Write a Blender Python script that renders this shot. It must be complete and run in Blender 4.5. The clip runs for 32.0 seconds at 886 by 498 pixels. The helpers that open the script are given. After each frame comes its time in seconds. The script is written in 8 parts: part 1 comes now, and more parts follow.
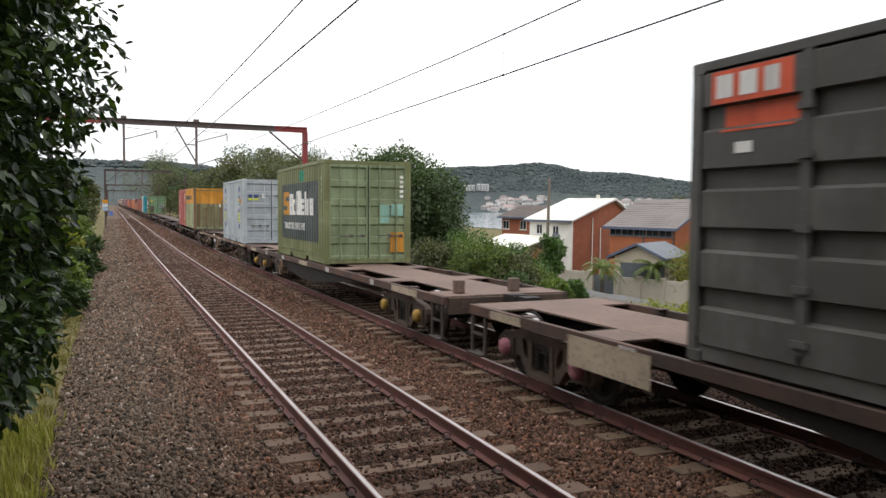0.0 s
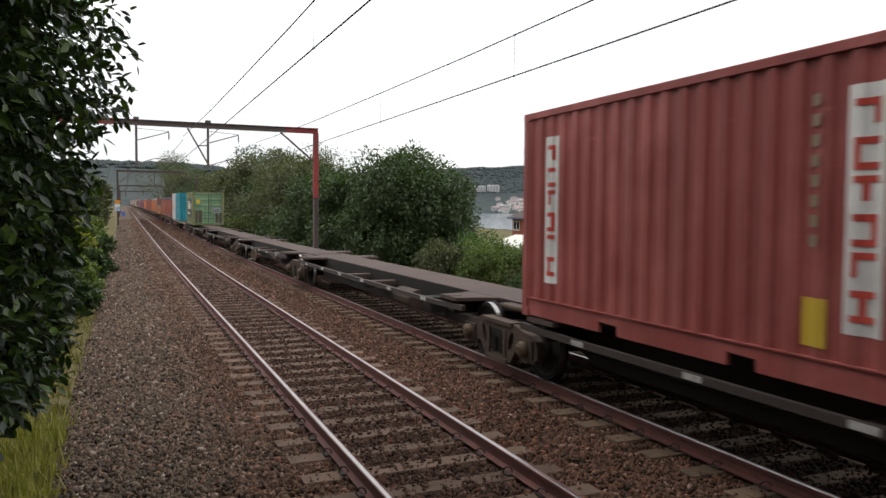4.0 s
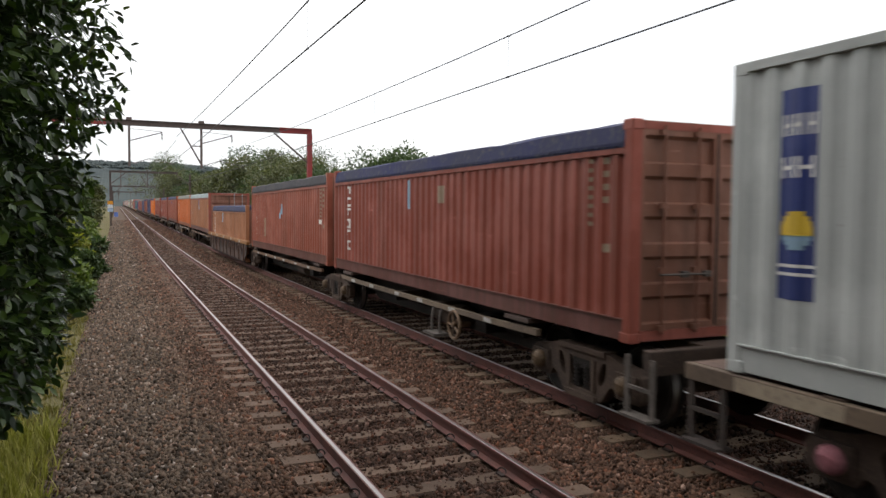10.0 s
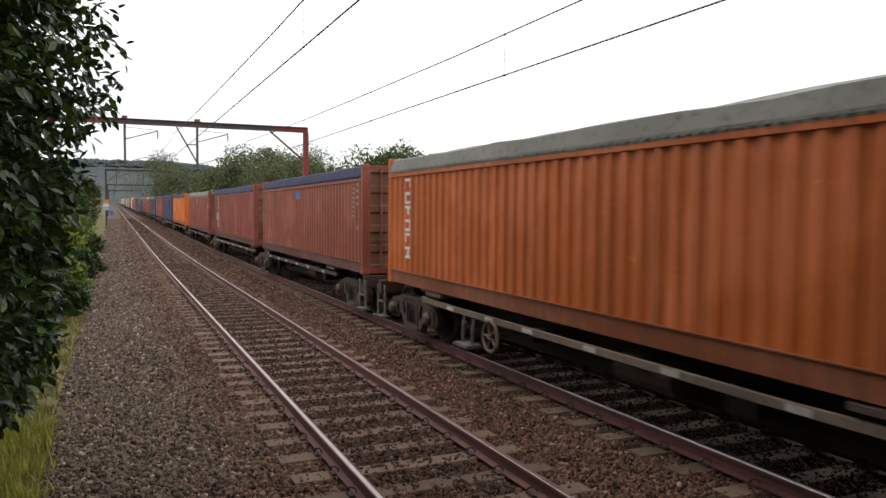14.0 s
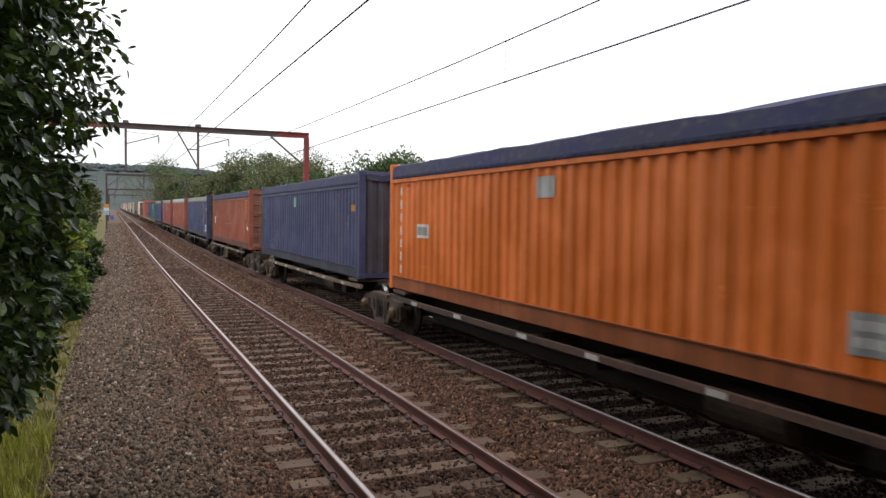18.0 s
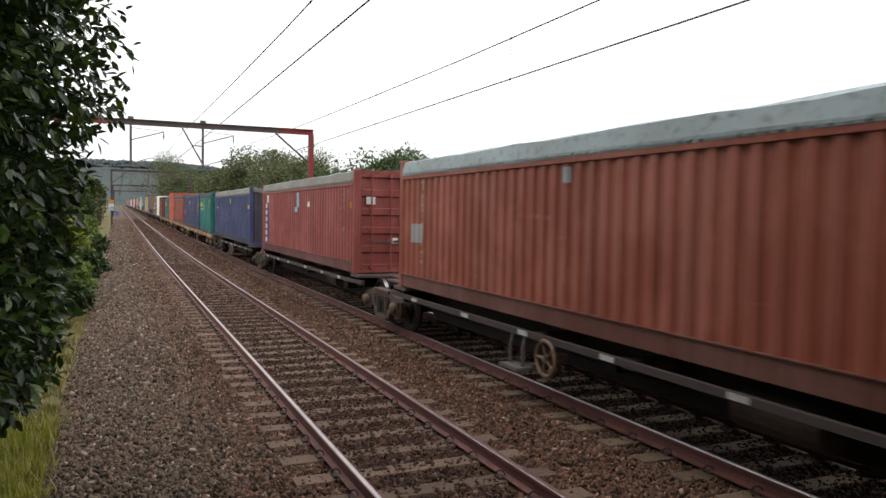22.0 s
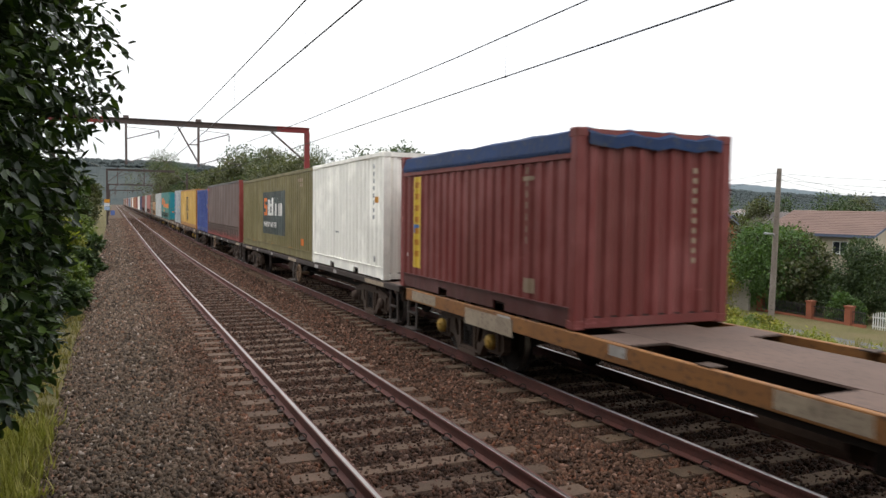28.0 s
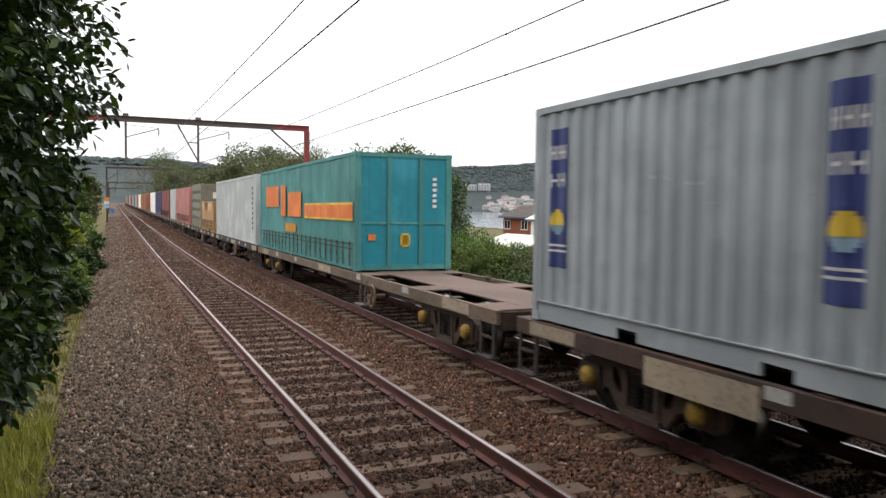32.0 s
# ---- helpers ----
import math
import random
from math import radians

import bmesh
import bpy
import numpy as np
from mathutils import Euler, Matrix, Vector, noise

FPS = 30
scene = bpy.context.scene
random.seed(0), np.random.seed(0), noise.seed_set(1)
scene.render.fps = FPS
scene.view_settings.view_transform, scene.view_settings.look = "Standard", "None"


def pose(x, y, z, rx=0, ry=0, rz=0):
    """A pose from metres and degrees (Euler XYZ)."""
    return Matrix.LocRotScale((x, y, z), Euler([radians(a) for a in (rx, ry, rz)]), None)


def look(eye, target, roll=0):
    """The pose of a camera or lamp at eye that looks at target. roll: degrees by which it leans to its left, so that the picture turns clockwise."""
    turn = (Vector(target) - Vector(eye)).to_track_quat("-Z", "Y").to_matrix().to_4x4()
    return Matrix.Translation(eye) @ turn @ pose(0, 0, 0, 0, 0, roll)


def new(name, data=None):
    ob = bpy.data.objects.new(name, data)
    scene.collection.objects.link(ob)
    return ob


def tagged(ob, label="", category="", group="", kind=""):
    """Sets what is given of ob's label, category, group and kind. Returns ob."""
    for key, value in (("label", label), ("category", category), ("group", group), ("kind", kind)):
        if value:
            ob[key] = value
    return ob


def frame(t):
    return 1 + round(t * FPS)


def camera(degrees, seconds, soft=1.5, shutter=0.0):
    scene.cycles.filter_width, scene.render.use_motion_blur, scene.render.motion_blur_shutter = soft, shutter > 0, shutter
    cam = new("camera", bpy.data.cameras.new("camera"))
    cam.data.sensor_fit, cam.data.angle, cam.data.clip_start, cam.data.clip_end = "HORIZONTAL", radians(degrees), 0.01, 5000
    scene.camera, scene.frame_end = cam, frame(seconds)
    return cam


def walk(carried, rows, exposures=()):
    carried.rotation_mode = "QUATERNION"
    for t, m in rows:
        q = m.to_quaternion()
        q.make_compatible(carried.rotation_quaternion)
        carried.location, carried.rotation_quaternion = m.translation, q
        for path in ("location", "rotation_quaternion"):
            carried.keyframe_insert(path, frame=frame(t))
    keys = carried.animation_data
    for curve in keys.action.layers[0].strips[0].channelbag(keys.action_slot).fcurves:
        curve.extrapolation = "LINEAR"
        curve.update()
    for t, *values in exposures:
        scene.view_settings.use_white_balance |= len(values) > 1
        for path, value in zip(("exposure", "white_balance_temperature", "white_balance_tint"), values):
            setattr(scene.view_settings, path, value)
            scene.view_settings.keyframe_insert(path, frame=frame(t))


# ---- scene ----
# The camera stands beside the line on its bank and is held by hand: only its aim wavers.
# Rows: seconds, degrees to the right of the line, degrees up, degrees of lean.
EYE = (0.0, 0.0, 2.411)
PATH = [
    (0.0, 23.74, -3.37, 0.58), (0.5, 23.79, -3.39, 0.63),
    (1.0, 23.81, -3.43, 0.72), (1.5, 23.72, -3.45, 0.80),
    (2.0, 23.52, -3.44, 0.79), (2.5, 23.31, -3.42, 0.68),
    (3.0, 23.15, -3.39, 0.61), (3.5, 23.02, -3.36, 0.58),
    (5.5, 22.83, -3.16, 0.84), (6.0, 22.83, -3.13, 0.84),
    (6.5, 22.85, -3.11, 0.87), (7.0, 22.87, -3.08, 0.95),
    (7.5, 22.91, -3.05, 1.02), (8.0, 23.01, -3.05, 0.96),
    (8.5, 23.15, -3.10, 0.77), (9.0, 23.26, -3.15, 0.64),
    (9.5, 23.36, -3.20, 0.64), (10.0, 23.42, -3.24, 0.69),
    (10.5, 23.47, -3.28, 0.71), (11.0, 23.50, -3.30, 0.66),
    (11.5, 23.54, -3.32, 0.62), (12.0, 23.60, -3.34, 0.62),
    (12.5, 23.63, -3.35, 0.71), (13.0, 23.62, -3.36, 0.83),
    (13.5, 23.64, -3.36, 0.77), (14.0, 23.69, -3.36, 0.64),
    (14.5, 23.75, -3.34, 0.53), (16.5, 23.69, -3.03, 0.72),
    (17.0, 23.67, -2.99, 0.86), (17.5, 23.69, -2.94, 0.93),
    (18.0, 23.68, -2.90, 0.93), (18.5, 23.67, -2.88, 0.93),
    (19.0, 23.66, -2.89, 0.89), (19.5, 23.63, -2.92, 0.90),
    (20.0, 23.61, -2.94, 0.96), (20.5, 23.56, -2.96, 1.09),
    (21.0, 23.48, -2.99, 1.21), (21.5, 23.41, -3.04, 1.22),
    (22.0, 23.38, -3.11, 1.17), (22.5, 23.37, -3.16, 1.10),
    (23.0, 23.38, -3.18, 1.08), (23.5, 23.41, -3.20, 1.11),
    (24.0, 23.45, -3.20, 1.12), (24.5, 23.46, -3.20, 1.09),
    (25.0, 23.48, -3.18, 1.00), (25.5, 23.48, -3.13, 0.92),
    (27.5, 23.61, -3.23, 0.98), (28.0, 23.64, -3.28, 0.88),
    (28.5, 23.65, -3.31, 0.83), (29.0, 23.65, -3.32, 0.80),
    (29.5, 23.66, -3.30, 0.88), (30.0, 23.67, -3.28, 0.94),
    (30.5, 23.66, -3.31, 0.99), (31.0, 23.67, -3.36, 0.99),
    (31.5, 23.67, -3.39, 0.95), (32.0, 23.66, -3.41, 0.93),
]


def aim(yaw, pitch, lean):
    a, b = radians(yaw), radians(pitch)
    way = Vector((math.sin(a) * math.cos(b), math.cos(a) * math.cos(b), math.sin(b)))
    return look(EYE, Vector(EYE) + way, lean)


cam = camera(60.81, 32.0, soft=1.5, shutter=0.15)
EXPOSURE = ((0.0, 0.66), (1.0, 0.5), (3.5, 0.42), (5.5, 0.2), (7.5, 0.2), (10.0, 0.5), (14.5, 0.48), (17.0, 0.6), (20.0, 0.6), (22.0, 0.6), (25.5, 0.6), (28.0, 0.48), (29.0, 0.46), (31.0, 0.7), (32.0, 0.7))
walk(cam, [(t, aim(a, b, c)) for t, a, b, c in PATH], EXPOSURE)


# ---------------------------------------------------------------- light
world = bpy.data.worlds.new("overcast_sky")
scene.world = world
world.use_nodes = True
wn, wl = world.node_tree.nodes, world.node_tree.links
sky = wn.new("ShaderNodeTexSky")
sky.sky_type = "NISHITA"
sky.sun_disc = False
sky.sun_elevation, sky.sun_rotation = radians(54), radians(317)
sky_gain = wn.new("ShaderNodeVectorMath")
sky_gain.operation = "SCALE"
sky_gain.inputs["Scale"].default_value = 0.10
wl.new(sky.outputs[0], sky_gain.inputs[0])
w_co = wn.new("ShaderNodeTexCoord")
w_map = wn.new("ShaderNodeMapping")
w_map.inputs["Scale"].default_value = (1.0, 1.0, 3.2)
w_noise = wn.new("ShaderNodeTexNoise")
w_noise.inputs["Scale"].default_value, w_noise.inputs["Detail"].default_value = 2.2, 5.0
wl.new(w_co.outputs["Generated"], w_map.inputs[0])
wl.new(w_map.outputs[0], w_noise.inputs["Vector"])
w_ramp = wn.new("ShaderNodeValToRGB")
w_ramp.color_ramp.elements[0].position, w_ramp.color_ramp.elements[0].color = 0.3, (0.86, 0.875, 0.91, 1)
w_ramp.color_ramp.elements[1].position, w_ramp.color_ramp.elements[1].color = 0.62, (1.06, 1.06, 1.06, 1)
wl.new(w_noise.outputs[0], w_ramp.inputs[0])
# an overcast sky is brightest overhead and dimmer towards the horizon
w_sep = wn.new("ShaderNodeSeparateXYZ")
wl.new(w_co.outputs["Generated"], w_sep.inputs[0])
w_high = wn.new("ShaderNodeMapRange")
w_high.inputs[1].default_value, w_high.inputs[2].default_value = 0.0, 1.0
w_high.inputs[3].default_value, w_high.inputs[4].default_value = 0.84, 1.87
wl.new(w_sep.outputs[2], w_high.inputs[0])
w_cloud = wn.new("ShaderNodeVectorMath")
w_cloud.operation = "SCALE"
wl.new(w_ramp.outputs[0], w_cloud.inputs[0])
wl.new(w_high.outputs[0], w_cloud.inputs["Scale"])
w_mix = wn.new("ShaderNodeMix")
w_mix.data_type = "RGBA"
w_mix.inputs[0].default_value = 0.88
wl.new(sky_gain.outputs[0], w_mix.inputs[6])
wl.new(w_cloud.outputs[0], w_mix.inputs[7])
wl.new(w_mix.outputs[2], wn["Background"].inputs[0])
wn["Background"].inputs[1].default_value = 1.0
sun = new("sun", bpy.data.lights.new("sun", "SUN"))
sun.data.energy, sun.data.angle, sun.data.color = 0.6, radians(40), (1.0, 0.97, 0.92)
sun.matrix_world = look((-22, 24, 45), (0, 0, 0))


# ---------------------------------------------------------------- materials
def node_mat(name):
    m = bpy.data.materials.new(name)
    m.use_nodes = True
    return m, m.node_tree.nodes, m.node_tree.links, m.node_tree.nodes["Principled BSDF"]


def n_noise(nd, lk, vec, scale, detail=4.0, rough=0.55):
    n = nd.new("ShaderNodeTexNoise")
    n.inputs["Scale"].default_value, n.inputs["Detail"].default_value, n.inputs["Roughness"].default_value = scale, detail, rough
    if vec is not None:
        lk.new(vec, n.inputs["Vector"])
    return n.outputs[0]


def n_ramp(nd, lk, fac, a, b):
    r = nd.new("ShaderNodeMapRange")
    r.inputs[1].default_value, r.inputs[2].default_value = a, b
    lk.new(fac, r.inputs[0])
    return r.outputs[0]


def n_mix(nd, lk, fac, a, b, how="MIX"):
    m = nd.new("ShaderNodeMix")
    m.data_type, m.blend_type = "RGBA", how
    for k, v in ((0, fac), (6, a), (7, b)):
        if isinstance(v, (int, float)):
            m.inputs[k].default_value = v
        elif isinstance(v, tuple):
            m.inputs[k].default_value = (*v, 1)
        else:
            lk.new(v, m.inputs[k])
    return m.outputs[2]


def surface(name, c1, c2, c3=None, s1=2.0, s2=30.0, rough=0.8, metal=0.0, bump=0.3, depth=0.01, spec=0.3, vary=0.0, islands=0.0):
    """A worn plain surface: two colours mixed broadly, a third in fine specks, relief from the fine grain."""
    m, nd, lk, p = node_mat(name)
    co = nd.new("ShaderNodeTexCoord").outputs["Object"]
    big, fine = n_noise(nd, lk, co, s1), n_noise(nd, lk, co, s2, 5.0, 0.65)
    col = n_mix(nd, lk, n_ramp(nd, lk, big, 0.35, 0.65), c1, c2)
    col = n_mix(nd, lk, n_ramp(nd, lk, fine, 0.52, 0.72), col, c3 or tuple(0.55 * v for v in c1))
    if vary or islands:
        src = nd.new("ShaderNodeObjectInfo").outputs["Random"] if vary else nd.new("ShaderNodeNewGeometry").outputs["Random Per Island"]
        k = nd.new("ShaderNodeMapRange")
        k.inputs[3].default_value, k.inputs[4].default_value = 1 - (vary or islands), 1 + (vary or islands)
        lk.new(src, k.inputs[0])
        h = nd.new("ShaderNodeHueSaturation")
        lk.new(k.outputs[0], h.inputs["Value"])
        lk.new(col, h.inputs["Color"])
        col = h.outputs[0]
    lk.new(col, p.inputs["Base Color"])
    p.inputs["Roughness"].default_value, p.inputs["Metallic"].default_value = rough, metal
    p.inputs["Specular IOR Level"].default_value = spec
    if bump:
        b = nd.new("ShaderNodeBump")
        b.inputs["Strength"].default_value, b.inputs["Distance"].default_value = bump, depth
        lk.new(fine, b.inputs["Height"])
        lk.new(b.outputs[0], p.inputs["Normal"])
    return m


PAINTS = {}
PAINT_C = {}


def paint(name, c, rust=0.25, fade=0.25, dirt=0.3, rough=0.55):
    """Weathered container paint: sun-faded patches, streaks running down, rust specks, road dirt."""
    if name in PAINTS:
        return PAINTS[name]
    m, nd, lk, p = node_mat(name)
    tc = nd.new("ShaderNodeTexCoord").outputs["Object"]
    info = nd.new("ShaderNodeObjectInfo")
    off = nd.new("ShaderNodeVectorMath")
    off.operation = "MULTIPLY_ADD"
    off.inputs[1].default_value = (1, 1, 1)
    lk.new(tc, off.inputs[0])
    sh = nd.new("ShaderNodeMath")
    sh.operation = "MULTIPLY"
    sh.inputs[1].default_value = 37.0
    lk.new(info.outputs["Random"], sh.inputs[0])
    lk.new(sh.outputs[0], off.inputs[2])
    co = off.outputs[0]
    mp = nd.new("ShaderNodeMapping")
    mp.inputs["Scale"].default_value = (7.0, 7.0, 0.35)
    lk.new(co, mp.inputs[0])
    broad, streak, fine = n_noise(nd, lk, co, 0.9, 4), n_noise(nd, lk, mp.outputs[0], 1.0, 5, 0.65), n_noise(nd, lk, co, 22.0, 5, 0.7)
    pale = tuple(min(1, v * 1.22 + 0.022) for v in c)
    dark = tuple(v * 0.55 + 0.012 * k for v, k in zip(c, (1.2, 1.0, 0.7)))
    col = n_mix(nd, lk, n_ramp(nd, lk, broad, 0.46, 0.62), c, pale)
    f = nd.new("ShaderNodeMath")
    f.operation = "MULTIPLY"
    f.inputs[1].default_value = dirt * 1.6
    lk.new(n_ramp(nd, lk, streak, 0.46, 0.74), f.inputs[0])
    col = n_mix(nd, lk, f.outputs[0], col, dark)
    # broad brown runs of grime down the panels
    mq = nd.new("ShaderNodeMapping")
    mq.inputs["Scale"].default_value = (2.4, 2.4, 0.14)
    lk.new(co, mq.inputs[0])
    g = nd.new("ShaderNodeMath")
    g.operation = "MULTIPLY"
    g.inputs[1].default_value = min(0.75, dirt * 1.5)
    lk.new(n_ramp(nd, lk, n_noise(nd, lk, mq.outputs[0], 1.0, 6, 0.7), 0.5, 0.72), g.inputs[0])
    col = n_mix(nd, lk, g.outputs[0], col, tuple(v * 0.35 + 0.035 * k for v, k in zip(c, (1.25, 0.8, 0.5))))
    r = nd.new("ShaderNodeMath")
    r.operation = "MULTIPLY"
    lk.new(n_ramp(nd, lk, fine, 0.64 - 0.1 * rust, 0.74), r.inputs[0])
    lk.new(n_ramp(nd, lk, n_noise(nd, lk, mp.outputs[0], 0.6, 3), 0.56 - 0.12 * rust, 0.66), r.inputs[1])
    col = n_mix(nd, lk, r.outputs[0], col, (0.13, 0.055, 0.03))
    # pale scrapes along the sides, broken up by the fine grain
    ms = nd.new("ShaderNodeMapping")
    ms.inputs["Scale"].default_value = (0.5, 0.5, 7.0)
    lk.new(co, ms.inputs[0])
    sc = nd.new("ShaderNodeMath")
    sc.operation = "MULTIPLY"
    lk.new(n_ramp(nd, lk, n_noise(nd, lk, ms.outputs[0], 1.0, 6, 0.7), 0.62, 0.7), sc.inputs[0])
    lk.new(n_ramp(nd, lk, n_noise(nd, lk, co, 5.0, 5, 0.7), 0.5, 0.62), sc.inputs[1])
    col = n_mix(nd, lk, sc.outputs[0], col, tuple(min(0.8, v * 1.5 + 0.05) for v in c))
    lk.new(col, p.inputs["Base Color"])
    p.inputs["Roughness"].default_value = rough
    p.inputs["Specular IOR Level"].default_value = 0.3
    b = nd.new("ShaderNodeBump")
    b.inputs["Strength"].default_value, b.inputs["Distance"].default_value = 0.5, 0.03
    lk.new(n_noise(nd, lk, co, 2.6, 4), b.inputs["Height"])
    lk.new(b.outputs[0], p.inputs["Normal"])
    PAINTS[name], PAINT_C[name] = m, c
    return m


def rail_paint(m):
    """The paint of a container's bottom rail: its side paint with shade mixed in, plus rust and dirt."""
    c = PAINT_C[m.name]
    return paint("shaded_rail_of_" + m.name, tuple(0.38 * v + 0.008 * k for v, k in zip(c, (1.1, 1.0, 0.95))), 0.6, dirt=0.5)


M = {}
M["ballast"] = surface("ballast_bed", (0.105, 0.072, 0.053), (0.09, 0.064, 0.048), (0.04, 0.029, 0.022), 0.7, 26, 0.95, bump=0.9, depth=0.04, spec=0.1)
M["soil"] = surface("trackside_soil", (0.09, 0.075, 0.05), (0.06, 0.07, 0.03), (0.12, 0.12, 0.045), 0.35, 9, 0.95, bump=0.6, depth=0.05, spec=0.1)
M["sleeper"] = surface("weathered_concrete", (0.125, 0.083, 0.06), (0.095, 0.064, 0.047), (0.05, 0.036, 0.029), 3, 35, 0.9, bump=0.4, spec=0.15, vary=0.25)
M["sleeper_oily"] = surface("oil_stained_concrete", (0.15, 0.1, 0.065), (0.1, 0.07, 0.048), (0.045, 0.035, 0.028), 3, 35, 0.9, bump=0.4, spec=0.15, vary=0.25)
M["rail_side"] = surface("rusted_rail", (0.125, 0.043, 0.033), (0.088, 0.034, 0.028), (0.036, 0.021, 0.02), 4, 60, 0.7, bump=0.3, depth=0.003)
M["rail_top"] = surface("polished_steel", (0.42, 0.4, 0.39), (0.33, 0.31, 0.3), (0.27, 0.25, 0.24), 2, 60, 0.32, 1.0, bump=0.05, depth=0.001, spec=0.5)
M["clip"] = surface("rusted_clip", (0.045, 0.028, 0.022), (0.03, 0.022, 0.02), None, 20, 90, 0.7, bump=0.2, depth=0.003)
M["grime"] = surface("brake_dust_steel", (0.072, 0.048, 0.036), (0.045, 0.032, 0.026), (0.1, 0.07, 0.052), 1.6, 28, 0.8, bump=0.25, depth=0.005, spec=0.2)
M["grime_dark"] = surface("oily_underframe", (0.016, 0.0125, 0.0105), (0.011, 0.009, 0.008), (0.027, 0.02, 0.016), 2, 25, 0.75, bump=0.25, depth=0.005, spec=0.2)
M["deck"] = surface("rusty_deck_plate", (0.15, 0.1, 0.08), (0.115, 0.08, 0.066), (0.065, 0.05, 0.043), 0.8, 18, 0.85, bump=0.2, depth=0.004, spec=0.2)
M["deck_dark"] = surface("dirty_deck_plate", (0.088, 0.06, 0.05), (0.07, 0.05, 0.043), (0.045, 0.034, 0.03), 0.8, 18, 0.85, bump=0.2, depth=0.004, spec=0.2)
M["sill_tan"] = surface("faded_tan_sill", (0.16, 0.115, 0.08), (0.1, 0.072, 0.053), (0.05, 0.038, 0.031), 0.9, 14, 0.8, bump=0.15, depth=0.004)
M["sill_orange"] = surface("ochre_sill", (0.27, 0.12, 0.035), (0.19, 0.085, 0.032), (0.055, 0.034, 0.024), 0.8, 14, 0.7, bump=0.15, depth=0.004)
M["sill_rust"] = surface("rusty_edge_sill", (0.15, 0.085, 0.05), (0.1, 0.06, 0.04), (0.05, 0.035, 0.028), 0.9, 14, 0.8, bump=0.15, depth=0.004)
M["sill_brown"] = surface("brown_sill", (0.045, 0.031, 0.026), (0.085, 0.043, 0.03), (0.024, 0.019, 0.017), 1.3, 11, 0.8, bump=0.15, depth=0.004)
M["sill_dark"] = surface("dark_sill", (0.046, 0.034, 0.029), (0.034, 0.026, 0.023), (0.065, 0.047, 0.038), 0.9, 20, 0.8, bump=0.15, depth=0.004)
M["tyre"] = surface("worn_wheel_tread", (0.42, 0.4, 0.39), (0.3, 0.28, 0.27), None, 4, 60, 0.35, 1.0, bump=0.05, depth=0.002)
M["white_mark"] = surface("dirty_white_plate", (0.42, 0.4, 0.38), (0.3, 0.28, 0.26), (0.15, 0.12, 0.1), 3, 20, 0.7, bump=0.1)
M["beige_mark"] = surface("faded_cream_panel", (0.36, 0.29, 0.21), (0.24, 0.19, 0.14), (0.12, 0.09, 0.07), 2, 16, 0.8, bump=0.1)
M["pink"] = surface("pink_axle_cap", (0.3, 0.11, 0.13), (0.17, 0.07, 0.08), None, 6, 30, 0.6, bump=0.1)
M["yellow"] = surface("yellow_axle_cap", (0.34, 0.2, 0.025), (0.16, 0.1, 0.03), None, 6, 30, 0.6, bump=0.1)
M["mint"] = surface("mint_axle_cap", (0.2, 0.33, 0.27), (0.14, 0.22, 0.18), None, 6, 30, 0.6, bump=0.1)
M["steel_old"] = surface("worn_grey_step", (0.12, 0.1, 0.088), (0.075, 0.063, 0.055), (0.04, 0.034, 0.03), 4, 30, 0.7, bump=0.1)
M["tan_cap"] = surface("ochre_axle_cap", (0.1, 0.06, 0.03), (0.06, 0.04, 0.025), None, 6, 30, 0.6, bump=0.1)
M["wheel_tan"] = surface("tan_handwheel", (0.17, 0.105, 0.062), (0.1, 0.065, 0.042), None, 5, 30, 0.7, bump=0.1)
M["gantry"] = surface("weathered_brown_steel", (0.1, 0.075, 0.068), (0.072, 0.058, 0.055), (0.13, 0.09, 0.075), 0.8, 12, 0.75, bump=0.1)
M["gantry_red"] = surface("faded_red_steel", (0.25, 0.032, 0.03), (0.17, 0.03, 0.03), (0.1, 0.04, 0.035), 0.6, 12, 0.65, bump=0.1)
M["wire"] = surface("copper_wire", (0.045, 0.045, 0.045), (0.03, 0.03, 0.03), None, 1, 20, 0.6, 0.3, bump=0)
M["insulator"] = surface("brown_porcelain", (0.12, 0.1, 0.1), (0.2, 0.19, 0.18), None, 5, 20, 0.3, bump=0)
M["wood_pole"] = surface("grey_timber_pole", (0.2, 0.17, 0.145), (0.14, 0.115, 0.095), (0.08, 0.065, 0.055), 0.7, 12, 0.9, bump=0.3)
M["steel_grey"] = surface("galvanised_steel", (0.32, 0.33, 0.34), (0.24, 0.25, 0.26), None, 2, 20, 0.5, 0.4, bump=0.05)


# ---------------------------------------------------------------- mesh helpers
def rise(y):
    """Height of the rail tops along the line: it falls a little towards the far end and then runs level."""
    if y < 25:
        return -0.0103 * y
    return -0.0103 * y + (0.0103 * (y - 25) ** 2 / 60 if y < 55 else 0.0103 * (y - 40))


def slope(y):
    """Pitch of the line in degrees."""
    return math.degrees(math.atan((rise(y + 1) - rise(y - 1)) / 2))


def box(bm, x0, x1, y0, y1, z0, z1):
    v = [bm.verts.new((x, y, z)) for z in (z0, z1) for y in (y0, y1) for x in (x0, x1)]
    for f in ((0, 2, 3, 1), (4, 5, 7, 6), (0, 1, 5, 4), (2, 6, 7, 3), (0, 4, 6, 2), (1, 3, 7, 5)):
        bm.faces.new([v[i] for i in f])
    return v


